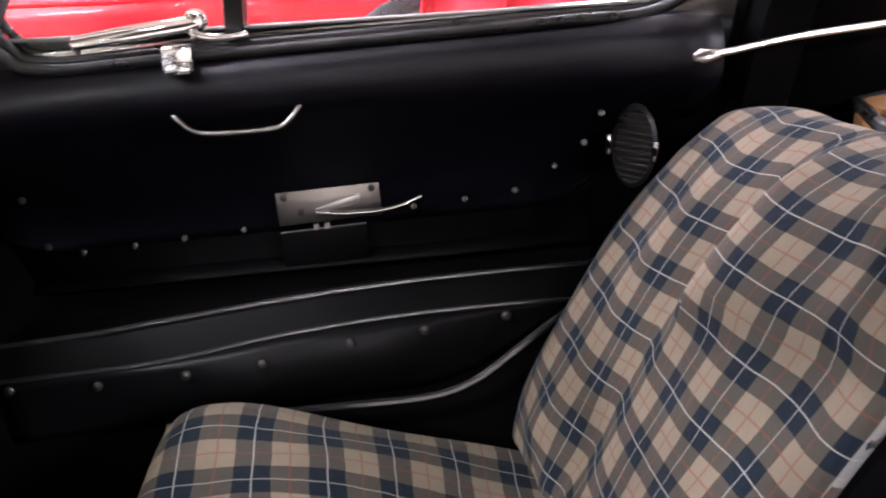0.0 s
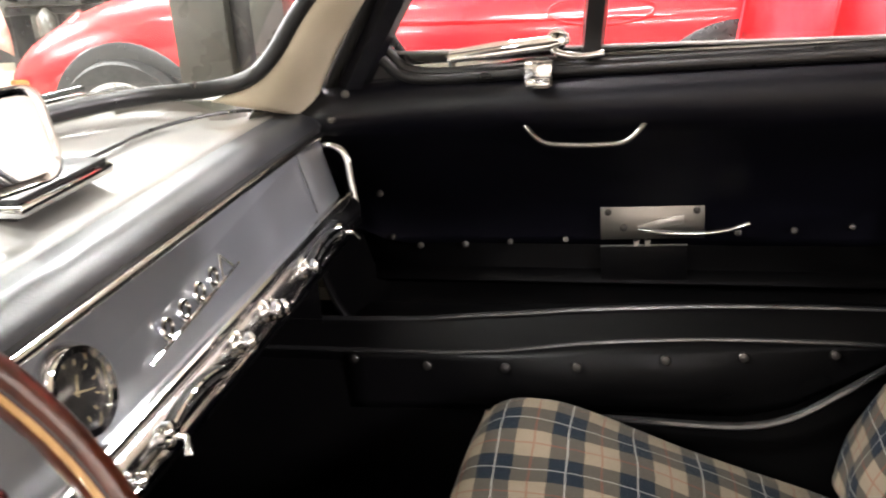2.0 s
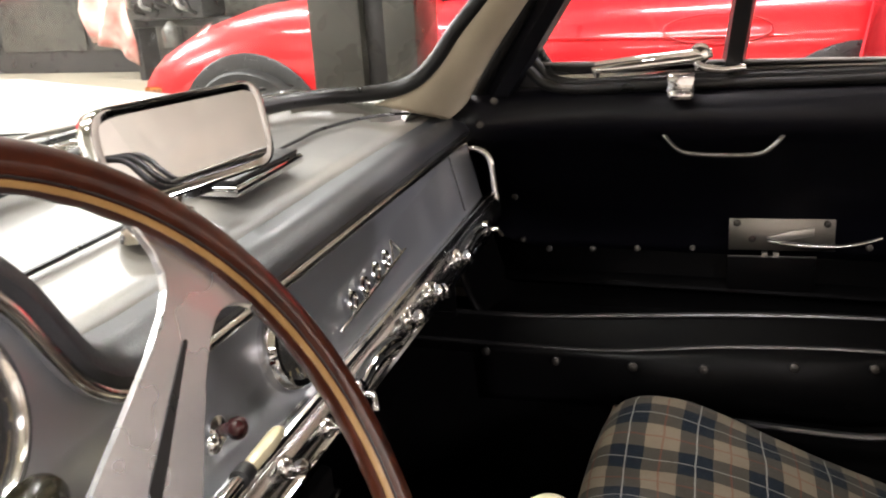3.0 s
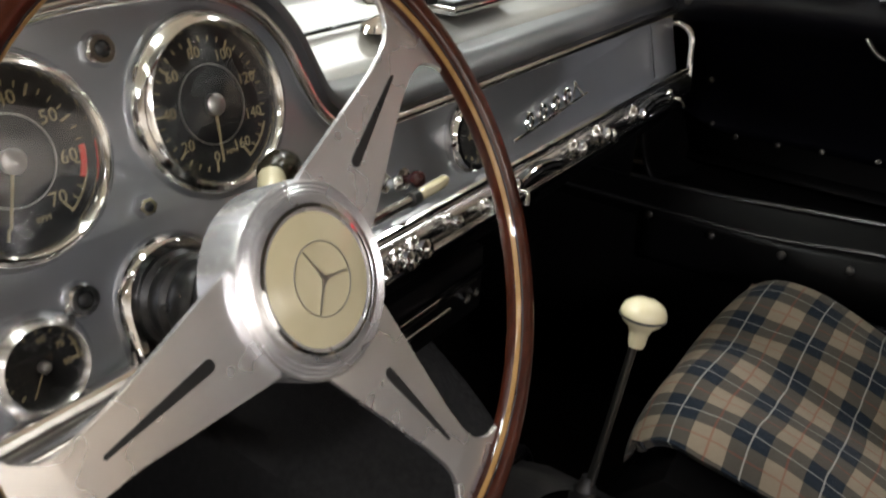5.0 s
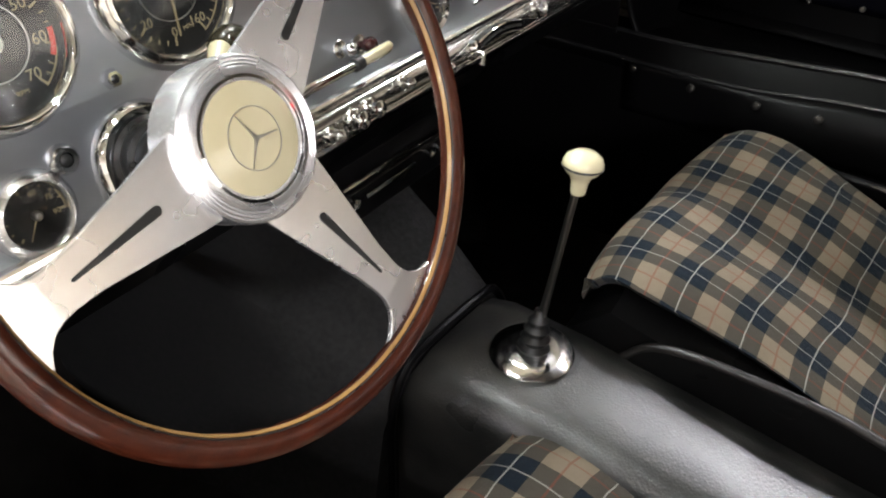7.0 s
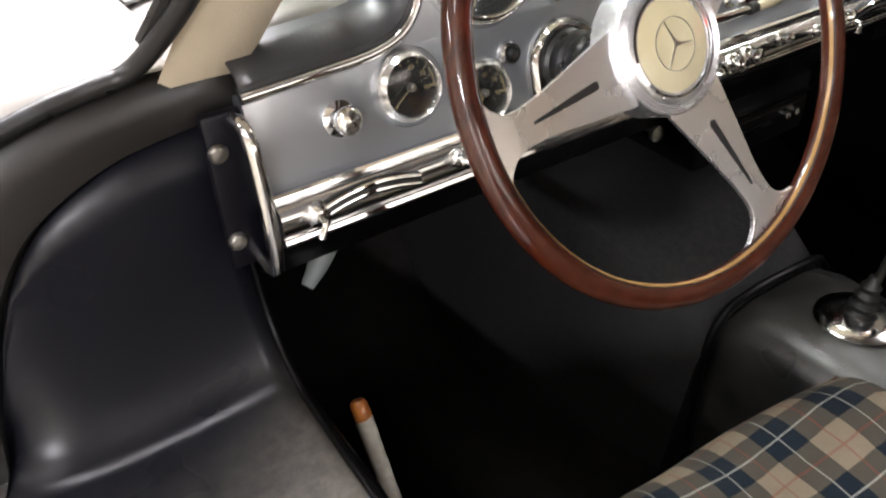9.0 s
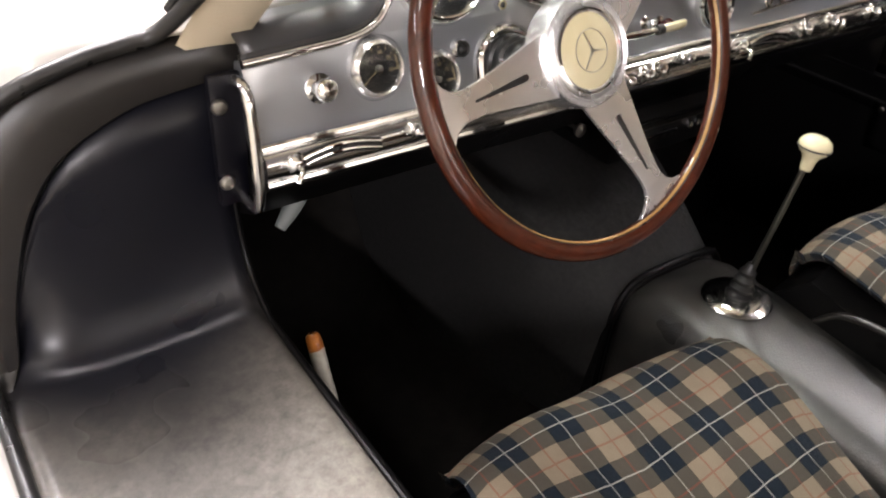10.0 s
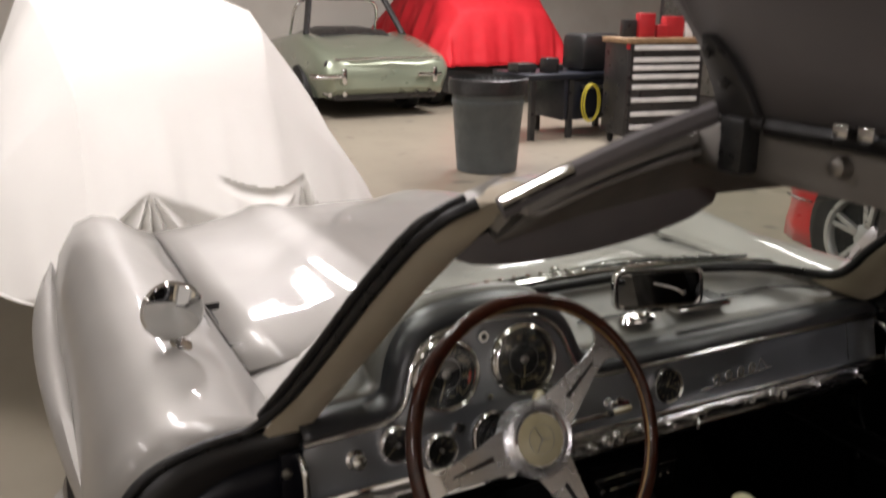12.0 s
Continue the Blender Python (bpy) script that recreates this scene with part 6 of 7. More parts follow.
part("latch_lower_plate", plate([(0.05, -0.085), (-0.074, -0.085), (-0.074, -0.030), (0.05, -0.030)], 0.003, PL @ Matrix.Translation((0, 0, 0.006)), 0.001), DULL, pdoor)
part("latch_strip", tube([PL @ Vector((-0.074, -0.030, 0.010)), PL @ Vector((0.05, -0.030, 0.010))], 0.0016, 6), SATIN, pdoor)
for x in (-0.022, -0.006):
    part("latch_pin", box((x - 0.004, -0.03, 0.006), (x + 0.004, -0.022, 0.014), PL), SATIN, pdoor)
cl = part("vent_clip", box((-0.166, 0.616, 0.918), (-0.132, 0.640, 0.948), bevel=0.004), CHROME, pdoor, "chrome catch for the vent window")
part("clip_lip", box((-0.163, 0.606, 0.918), (-0.135, 0.618, 0.927), bevel=0.003), CHROME, cl)
vh = part("vent_handle", tube([(-0.115, 0.645, 0.970), (-0.14, 0.636, 0.967), (-0.20, 0.628, 0.962), (-0.256, 0.625, 0.956)], [0.007, 0.010, 0.0105, 0.009], 12, flat=0.6), CHROME, pdoor, "long chrome vent window handle")
part("handle_boss", lathe([(0.013, 0), (0.013, 0.014), (0.009, 0.022), (0.0005, 0.024)], frame_at((-0.128, 0.658, 0.968), (1, 0, 0), (0, 0.1, 1)), 18), CHROME, vh)
part("handle_arm", tube(ring_path([(-0.135, 0.640, 0.965), (-0.128, 0.634, 0.956), (-0.105, 0.638, 0.950), (-0.075, 0.655, 0.950)], 5), 0.005, 10), CHROME, vh)
part("handle_tail", tube([(-0.254, 0.625, 0.956), (-0.254, 0.628, 0.945)], [0.006, 0.004], 8), CHROME, vh)
gr = thing("air_grille", "oval black louvred grille with chrome end clips on the rear trim", "air vent", (0.40, 0.70, 0.72))
gm = frame_at((0.400, 0.668, 0.775), (0.68, -0.73, 0.0), (0.0, 0.1, 1))
part("grille_rim", lathe([(0.034, 0), (0.036, 0.004), (0.032, 0.008), (0.029, 0.004)], gm @ Matrix.Diagonal((0.9, 1.55, 1, 1)), 32), BLACK, gr)
for k in range(11):
    v = -0.042 + 0.0084 * k
    w = 0.026 * math.sqrt(max(0.05, 1 - (v / 0.05) ** 2))
    part("louvre", box((-w, v - 0.0022, 0.0), (w, v + 0.0022, 0.008), gm, 0.001), SCREWMETAL, gr)
for x in (-0.034, 0.032):
    part("end_clip", box((x - 0.004, -0.016, 0.002), (x + 0.004, 0.012, 0.011), gm, 0.002), CHROME, gr)
rod = thing("strap_rod", "thin plated rod along the rear side trim", "rod", (0.6, 0.53, 0.92))
part("rod_bar", tube(ring_path([(0.425, 0.528, 0.916), (0.46, 0.535, 0.918), (0.55, 0.55, 0.926), (0.75, 0.57, 0.935)], 4), 0.004, 8), SATIN, rod)
part("rod_end", tube([(0.405, 0.524, 0.915), (0.415, 0.526, 0.9155), (0.435, 0.53, 0.9165)], [0.004, 0.009, 0.005], 10, flat=0.6), SATIN, rod)
part("rear_post", loft([[(0.47 + 0.12 * (z - 0.6), 0.66 - 0.10 * (z - 0.6) - 0.35 * max(0, z - 0.95), z), (0.475 + 0.12 * (z - 0.6), 0.62 - 0.10 * (z - 0.6) - 0.35 * max(0, z - 0.95), z), (0.52 + 0.12 * (z - 0.6), 0.60 - 0.10 * (z - 0.6) - 0.35 * max(0, z - 0.95), z), (0.56 + 0.12 * (z - 0.6), 0.66 - 0.10 * (z - 0.6) - 0.35 * max(0, z - 0.95), z)] for z in (0.58, 0.7, 0.85, 0.95, 1.05, 1.15, 1.25)]), DULL, tub, "dark door post behind the passenger door")
solid(part("rear_jamb_trim", loft([[(0.37, 0.745, z), (0.44, 0.70, z), (0.50, 0.665, z), (0.535, 0.63, z)] for z in (0.585, 0.7, 0.8, 0.9, 0.935)], closed=False), DULL, tub), 0.004)
part("post_cap", box((0.50, 0.545, 0.985), (0.60, 0.575, 1.06), bevel=0.012), LINER, tub, "cream vinyl trim on the rear post")

# suitcase-like tan box behind the seat
case = thing("tan_case", "tan leather case with dark edge on the rear shelf", "case", (0.78, 0.35, 0.72))
part("case_body", box((0.63, 0.19, 0.7205), (0.98, 0.575, 0.848), bevel=0.02), TAN, case)
part("case_binding", tube(ring_path([(0.634, 0.21, 0.838), (0.634, 0.565, 0.838), (0.97, 0.565, 0.838), (0.97, 0.21, 0.838)], 3, True), 0.008, 8, True), BLACK, case)


# ---- seats ----
def seat(x0, y0, z0):
    """A low bucket seat: plaid cushion and backrest over black leather shells. x0, y0, z0 is the middle of its front edge on the floor."""
    st = thing("car_seat", "low bucket seat in blue and beige plaid over black leather", "car seat", (x0, y0, z0), "bucket seats")
    w = 0.222
    top = [(-0.010, 0.225), (-0.009, 0.265), (-0.003, 0.305), (0.012, 0.331), (0.040, 0.344), (0.078, 0.345), (0.13, 0.337), (0.20, 0.317), (0.28, 0.288), (0.36, 0.257), (0.43, 0.230), (0.47, 0.215)]
    top = ring_path([(a, b, 0) for a, b in top], 3)
    rows = []
    for k in range(21):
        v = -1 + k / 10
        e = (1 - abs(v) ** 7) ** 0.5 if abs(v) < 1 else 0.0
        sag = 0.010 * (1 - v * v) + 0.004 * math.sin(5 * v + 1)
        row = []
        for i, p in enumerate(top):
            u = i / (len(top) - 1)
            lump = 0.004 * math.sin(9 * u + 4 * v) + 0.003 * math.sin(17 * u - 7 * v)
            pull = (1 - 0.05 * abs(v) - 0.16 * abs(v) * max(0.0, (u - 0.45) / 0.55) ** 1.5 + 0.02 * math.sin(16 * u)) if v < 0 else 1
            row.append((x0 + p.x + 0.035 * abs(v) ** 6 * (1 - u) ** 3, y0 + v * w * pull, z0 + (max(p.y, 0.225 + 0.098 * abs(v) ** 6) if p.x < 0.03 else p.y) - (0.002 + 0.010 * min(1, 5 * u * u)) * (1 - e) - sag * u * 1.5 + lump * min(1, 6 * u)))
        rows.append(row)
    edged = rows
    for side in (0, 20):
        v = -1 if side == 0 else 1
        extra = [(p[0] + 0.004, p[1] - v * 0.010, p[2] - 0.014) for p in rows[side]]
        edged = [extra] + edged if side == 0 else edged + [extra]
    cush = part("cushion", loft(edged, closed=False), PLAID, st, "plaid wool cushion, rumpled")
    solid(cush, 0.004)
    base = []
    for k in range(11):
        v = -1 + k / 5
        e = 1 - 0.08 * abs(v) ** 6
        base.append([(x0 + 0.03, y0 + v * (w + 0.008), z0 + 0.02), (x0 - 0.02, y0 + v * (w + 0.010), z0 + 0.18), (x0 + 0.004, y0 + v * (w + 0.004), z0 + 0.262 * e), (x0 + 0.06, y0 + v * (w + 0.006), z0 + 0.325 * e), (x0 + 0.2, y0 + v * (w + 0.006), z0 + 0.295 * e), (x0 + 0.45, y0 + v * (w + 0.006), z0 + 0.20 * e), (x0 + 0.50, y0 + v * (w + 0.008), z0 + 0.02)])
    part("seat_base", loft(base), LEATHER, st, "black leather seat base")
    # leather tub wall beside the cushion with a glossy rolled lip
    lip = [Vector((x0 + a, y0 - w - 0.010, z0 + b)) for a, b in ((0.085, 0.245), (0.115, 0.278), (0.162, 0.292), (0.232, 0.297), (0.298, 0.298), (0.343, 0.294), (0.45, 0.275))]
    tub_wall = [[(p.x, p.y - 0.004, z0 + 0.03), (p.x, p.y - 0.006, p.z - 0.02), (p.x, p.y - 0.004, p.z), (p.x, p.y + 0.006, p.z), (p.x, p.y + 0.010, p.z - 0.02), (p.x, p.y + 0.010, z0 + 0.03)] for p in ring_path(lip, 3)]
    part("tub_wall", loft(tub_wall), LEATHER, st, "black leather tub wall beside the cushion")
    part("tub_lip", tube(ring_path(lip, 5), 0.0055, 10), JAMBPAD, st, "glossy black rolled lip")
    # backrest
    spine = [(0.422, 0.272), (0.440, 0.318), (0.482, 0.400), (0.550, 0.520), (0.620, 0.615), (0.664, 0.658), (0.708, 0.675), (0.742, 0.660)]
    spine = ring_path([(a, b, 0) for a, b in spine], 6)
    rows = []
    for k in range(49):
        v = -1 + k / 24
        row = []
        for i, p in enumerate(spine):
            u = i / (len(spine) - 1)
            wide = w * (1 + 0.03 * math.sin(math.pi * u)) * (1 - 0.09 * max(0, 1 - u / 0.13) ** 2) * (1 if u < 0.72 else 1 - 0.10 * ((u - 0.72) / 0.28) ** 2)
            e = 0.030 * abs(v) ** 8
            hug = 0.012 - 0.024 * abs(v) ** 2.2
            lump = 0.005 * math.sin(8 * u + 3 * v) + 0.003 * math.sin(15 * u - 9 * v + 1) + 0.0015 * math.sin(24 * u + 13 * v)
            drop = -0.045 * abs(v) ** 4 * max(0, (u - 0.55) / 0.45)
            # loose cover: a long fold down the middle and a slack pouch that hangs over beside it
            rise = min(max((u - 0.40 + 0.10 * v) / 0.07, 0.0), 1.0)
            fade = min(max((1.02 - u) / 0.25, 0.0), 1.0)
            over = min(max((0.26 - 0.22 * u - v) / 0.10, 0.0), 1.0)
            slack = 0.020 * rise * rise * (3 - 2 * rise) * fade * over + 0.006 * over * math.sin(5.5 * v - 9 * u)
            crease = 0.007 * math.exp(-((v - 0.26 + 0.22 * u) / 0.07) ** 2) - 0.006 * math.exp(-((v - 0.62 + 0.30 * u) / 0.10) ** 2)
            row.append((x0 + p.x + e + hug + lump + crease - slack, y0 + v * wide, z0 + p.y + drop))
        rows.append(row)
    cover = loft(rows, closed=False)
    uvl = cover.loops.layers.uv.verify()
    for f in cover.faces:
        for lp in f.loops:
            lp[uvl].uv *= 1.22
    solid(part("backrest", cover, PLAID, st, "plaid wool backrest, rumpled"), 0.02)
    shell = []
    for k in range(11):
        v = -1 + k / 5
        shell.append([(x0 + a + 0.02 * abs(v) ** 4, y0 + v * (w - 0.006), z0 + b - 0.05 * abs(v) ** 4 * max(0, (b - 0.4) / 0.28)) for a, b in ((0.45, 0.25), (0.49, 0.36), (0.58, 0.53), (0.66, 0.62), (0.73, 0.65), (0.765, 0.60), (0.70, 0.40), (0.60, 0.05), (0.48, 0.04))])
    part("backrest_shell", loft(shell), LEATHER, st, "black leather backrest shell")
    part("seat_rail", box((x0 + 0.05, y0 - 0.15, z0 - 0.0), (x0 + 0.5, y0 - 0.12, z0 + 0.03)), SATIN, st)
    return st


seat_p = seat(-0.232, 0.312, 0.202)
seat_d = copy_thing(seat_p, pose(-0.176, -0.352, 0.190, 0, 0, 0) @ Matrix.Diagonal((1, 0.94, 1, 1)))

# ---- gear lever, hand brake ----
gear = thing("gear_lever", "gear lever with ivory knob, thin rod and ribbed rubber boot", "gear lever", (-0.23, 0.005, 0.463))
kb, kt = Vector((-0.229, 0.010, 0.470)), Vector((-0.213, 0.050, 0.703))
part("rod", tube([kb, kb.lerp(kt, 0.5), kt], [0.0055, 0.0042, 0.004], 12), DARKROD, gear, "thin steel rod")
ax = (kt - kb).normalized()
km = frame_at(kt, Vector((1, 0, 0)), ax.cross(Vector((1, 0, 0)))) @ Matrix.Scale(0.88, 4)
knob_ob = part("knob", lathe([(0.008, -0.036), (0.0095, -0.032), (0.0105, -0.020), (0.0145, -0.012), (0.0215, -0.006), (0.0245, 0.001), (0.0245, 0.005), (0.021, 0.012), (0.013, 0.017), (0.0005, 0.0185)], km, 32), IVORY, gear, "ivory mushroom knob")
part("knob_line", lathe([(0.0235, -0.0025), (0.0251, -0.0012), (0.0251, 0.0), (0.0240, 0.0015)], km, 32, ends=False), BLACK, knob_ob)
bm_ = frame_at(Vector((-0.229, 0.008, 0.465)), Vector((1, 0, 0)), ax.cross(Vector((1, 0, 0)))) @ Matrix.Diagonal((0.82, 0.82, 0.95, 1))
part("boot", lathe([(0.021, 0.0), (0.024, 0.008), (0.018, 0.014), (0.022, 0.021), (0.016, 0.027), (0.019, 0.034), (0.013, 0.040), (0.015, 0.047), (0.009, 0.054), (0.007, 0.062)], bm_, 24), RUBBER, gear, "ribbed black rubber boot")
part("boot_plate", lathe([(0.048, -0.002), (0.050, 0.003), (0.046, 0.0060), (0.030, 0.0075), (0.014, 0.008)], Matrix.Translation((-0.229, 0.006, 0.4635)), 40), POLISHED, gear, "round chrome boot plate")
part("plate_pin", lathe([(0.003, 0), (0.003, 0.010), (0.0005, 0.011)], Matrix.Translation((-0.197, -0.012, 0.468)), 8), BLACK, gear)

brake = thing("hand_brake", "pale metal hand brake lever with an amber grip tip", "hand brake", (-0.33, -0.575, 0.3))
part("brake_arm", tube(ring_path([(-0.412, -0.565, 0.491), (-0.375, -0.564, 0.42), (-0.345, -0.563, 0.37), (-0.29, -0.562, 0.28), (-0.24, -0.562, 0.20)], 5), [0.0108 - 0.00012 * i for i in range(21)], 12, flat=0.8), LEVERPAINT, brake)
part("brake_grip", tube([(-0.4115, -0.565, 0.490), (-0.415, -0.565, 0.4965), (-0.4195, -0.565, 0.505), (-0.4215, -0.565, 0.509)], [0.0098, 0.0100, 0.0094, 0.0066], 14), AMBER, brake, "amber plastic tip")
part("brake_lug", box((-0.352, -0.582, 0.355), (-0.337, -0.566, 0.374), bevel=0.003), SATIN, brake)

# ---- covered cars: dust sheets over tall shapes ----
NOSE_EDGE = [(-1.3, 0.40), (-0.80, 0.55), (-0.68, 0.765), (-0.56, 0.822), (-0.43, 0.775), (-0.30, 0.712), (-0.14, 0.70), (-0.02, 0.765), (0.045, 0.824), (0.07, 0.74), (0.12, 0.60), (0.5, 0.40)]
GATHERS = [(-0.56, 0.822), (0.045, 0.824)]


def tucked(x0, y, z, z0, q):
    """The sheet's front: it slopes to the hidden nose, then is drawn in beneath it with pleats that run out from two points."""
    gain = 0.31 * min(max((z0 - z) / 0.40, 0.0), 1.5) * (1 - 0.5 * q * q)
    edge = float(np.interp(y, [a for a, _ in NOSE_EDGE], [b for _, b in NOSE_EDGE]))
    x = x0 + gain
    if z < edge:
        ya, za = min(GATHERS, key=lambda g: abs(g[0] - y))
        turn, far = math.atan2(y - ya, za - z), math.hypot(y - ya, za - z)
        saw = (turn * 2.3 + 0.35 * math.sin(3 * turn)) % 1.0
        saw = saw / 0.7 if saw < 0.7 else (1 - saw) / 0.3
        x += -0.55 * (edge - z) + min(0.42 * far, 0.06) * (saw - 0.7) * min((edge - z) / 0.03, 1.0)
    # a sagging fold hung between the second gather and the hood's middle
    sag = (y + 0.13) / 0.19
    if abs(sag) < 1:
        line = 0.862 - 0.04 * (y + 0.32) / 0.37 - 0.045 * (1 - sag * sag)
        drop_ = (line - z) / 0.05
        if 0 < drop_ < 1:
            x -= 0.045 * (1 - sag * sag) * math.sin(math.pi * drop_ ** 0.6)
    return x, y, z


def drape(name, label, x0, x1, yc, heights, mat, folds, wide, seed, spill=False, low=0.0):
    """A cloth over a car: rows along x, each a bell of given height with hanging, folded sides that reach the floor."""
    rnd = random.Random(seed)
    ph = [rnd.uniform(0, 6.28) for _ in range(8)]
    rows = []
    n, cols, drop = 44, 150 if spill else 40, 96 if spill else 14
    for i in range(n + 1):
        u = i / n
        x = x0 + (x1 - x0) * u
        top = float(np.interp(u, [h[0] for h in heights], [h[1] for h in heights]))
        tw = float(np.interp(u, [h[0] for h in heights], [h[2] for h in heights]))
        row = []
        for k in range(2 * cols + 1):
            v = -1 + k / cols
            a = abs(v)
            if a < 0.4:
                y, z = v / 0.4 * tw, top - 0.05 * (a / 0.4) ** 3 + 0.012 * math.sin(9 * u + 5 * v + ph[0])
            else:
                q = (a - 0.4) / 0.6
                wav = folds * q * (math.sin(31 * u + ph[1] + 2 * q + v) + 0.6 * math.sin(57 * u + ph[2] - 3 * q))
                y = math.copysign(tw + (wide - tw) * (1 - (1 - q) ** 1.7) + wav, v)
                hem = 0.52 - 0.40 * u if spill else low
                z = hem + (top - 0.05 - hem) * (1 - q ** 0.95) + 0.3 * wav * (1 - q)
            row.append((x, yc + y, max(z, 0.004)))
        rows.append(row)
    first = rows[0]
    for j in range(1, drop + 1):
        f = j / drop
        row = []
        for k, p in enumerate(first):
            v = -1 + k / cols
            wav = f * (0.03 * math.sin(13 * v + ph[3]) + 0.022 * math.sin(29 * v + ph[4] + f) + 0.012 * math.sin(53 * v + ph[5]))
            z0 = p[2]
            if spill:
                x, y, z = tucked(x0, p[1] + 0.25 * wav, z0 + (0.43 + 0.06 * min(max(abs(v) - 0.4, 0) / 0.3, 1.0) - z0) * f, z0, max(abs(v) - 0.4, 0) / 0.6)
                x += 0.5 * wav
            else:
                x, y = x0 + math.copysign(0.22 * f ** 0.6, x0 - x1) + wav, p[1] + 0.3 * wav
                z = low + (z0 - low) * (1 - f)
            row.append((x, y, max(z, 0.004)))
        rows.insert(0, row)
    ob = part(name, loft(rows, closed=False), mat, None)
    solid(ob, 0.004)
    part("hem", tube([Vector(p) + Vector((0, 0, 0.003)) for p in rows[0]], 0.006, 6), mat, ob, "stitched edge of the sheet")
    return tagged(ob, label, "covered car")


drape("covered_car", "car under a white dust sheet with folds at its edge", -2.76, -6.6, -0.40,
      [(0, 1.20, 0.36), (0.035, 1.335, 0.39), (0.08, 1.43, 0.42), (0.16, 1.50, 0.45), (0.4, 1.54, 0.50), (0.7, 1.50, 0.50), (1, 0.95, 0.5)], SHEET, 0.035, 0.84, 3, True)


# ---- other cars ----
def simple_wheel(x, y, r, parent, side, spokes=5):
    wm = frame_at((x, y, r), (-side, 0, 0), (0, 0, 1))
    wm = frame_at((x, y, r), (1, 0, 0) if side < 0 else (-1, 0, 0), (0, 0, 1))
    w = part("wheel", lathe([(r * 0.70, -0.11), (r * 0.95, -0.11), (r, -0.07), (r, 0.07), (r * 0.95, 0.11), (r * 0.72, 0.11), (r * 0.70, 0.06)], wm, 40), TYRE, parent)
    part("rim_ring", lathe([(r * 0.72, 0.112), (r * 0.66, 0.112), (r * 0.63, 0.09), (r * 0.63, -0.06), (r * 0.70, -0.06)], wm, 40, ends=False), ALLOY, w)
    part("wheel_back", lathe([(0.0005, -0.02), (r * 0.64, -0.02), (r * 0.64, -0.03)], wm, 32), STEELBLACK, w)
    part("wheel_hub", lathe([(0.0005, 0.098), (0.045, 0.096), (0.075, 0.08), (0.075, 0.0)], wm, 24), ALLOY, w)
    for k in range(spokes):
        for d in (-7, 7):
            rot = wm @ Matrix.Rotation(radians(90 + 360 * k / spokes + d), 4, "Z")
            part("wheel_spoke", plate([(0.05, -0.014), (r * 0.66, -0.013), (r * 0.66, 0.013), (0.05, 0.014)], 0.03, rot @ Matrix.Translation((0, 0, 0.092)), 0.004), ALLOY, w)
    return w


red = thing("red_car", "glossy red sports car with silver five-spoke wheels", "car", (-0.6, 3.9, 0))
SIDE = [(0.0, 0.16), (0.0, 0.30), (0.03, 0.45), (0.015, 0.58), (0.02, 0.68), (0.05, 0.78), (0.12, 0.86), (0.25, 0.905)]
YS = 2.93


def red_rows(s):
    rows = []
    for x, dz, dy in ((-2.93, -0.42, 0.42), (-2.90, -0.34, 0.30), (-2.82, -0.26, 0.17), (-2.68, -0.18, 0.085), (-2.5, -0.10, 0.04), (-2.25, -0.03, 0.012), (-2.0, 0.0, 0.0), (-1.7, 0.005, 0.0), (-1.3, -0.005, 0.02), (-0.8, 0.0, 0.035), (-0.2, 0.01, 0.035), (0.3, 0.03, 0.015), (0.8, 0.05, 0.0), (1.2, 0.03, 0.02), (1.55, -0.06, 0.12), (1.7, -0.2, 0.3)):
        row = [(x, YS + y + dy, max(z + dz * (z - 0.16) / 0.74, 0.16)) for y, z in SIDE]
        row += [(x, YS + y + dy * 0.6, max(0.925 + dz * 1.02 - 0.02 * k, 0.2)) for k, y in enumerate((0.45, 0.65))]
        row += [(x, 3.86, max(0.88 + dz, 0.2))]
        rows.append([(a, 3.86 + s * (b - 3.86) * -1, c) if s > 0 else (a, b, c) for a, b, c in row])
    return rows


solid(part("body_side", loft(red_rows(-1), closed=False), RED, red), 0.004, 0)
solid(part("far_body_side", loft(red_rows(1), closed=False), RED, red), 0.004, 0)
cab = []
for x, z, w in ((-1.3, 0.90, 0.70), (-0.75, 1.22, 0.58), (-0.2, 1.30, 0.56), (0.4, 1.22, 0.56), (1.2, 0.92, 0.66)):
    cab.append([(x, 3.86 - w, 0.88), (x, 3.86 - w * 0.93, 0.88 + (z - 0.88) * 0.6), (x, 3.86 - w * 0.75, z), (x, 3.86, z + 0.02), (x, 3.86 + w * 0.75, z), (x, 3.86 + w * 0.93, 0.88 + (z - 0.88) * 0.6), (x, 3.86 + w, 0.88)])
solid(part("cabin", loft(cab, closed=False), STEELBLACK, red), 0.004)
for wx in (-2.13, 0.42):
    part("wheel_arch", lathe([(0.375, -0.012), (0.385, 0.006), (0.375, 0.012), (0.30, 0.010), (0.02, 0.008)], frame_at((wx, YS + 0.012, 0.335), (1, 0, 0), (0, 0, 1)), 40), BLACK, red, "dark wheel arch")
    simple_wheel(wx, YS + 0.05, 0.325, red, -1)
    simple_wheel(wx, 4.75, 0.325, red, 1)
part("head_lamp", lathe([(0.0005, 0.035), (0.06, 0.03), (0.10, 0.012), (0.115, 0.0), (0.115, -0.01)], frame_at((-2.50, YS + 0.20, 0.715), (0.45, -0.9, 0.0), (0.5, 0.2, 0.8)) @ Matrix.Diagonal((0.75, 1.35, 1, 1)), 32), LENS, red, "clear raked head lamp")
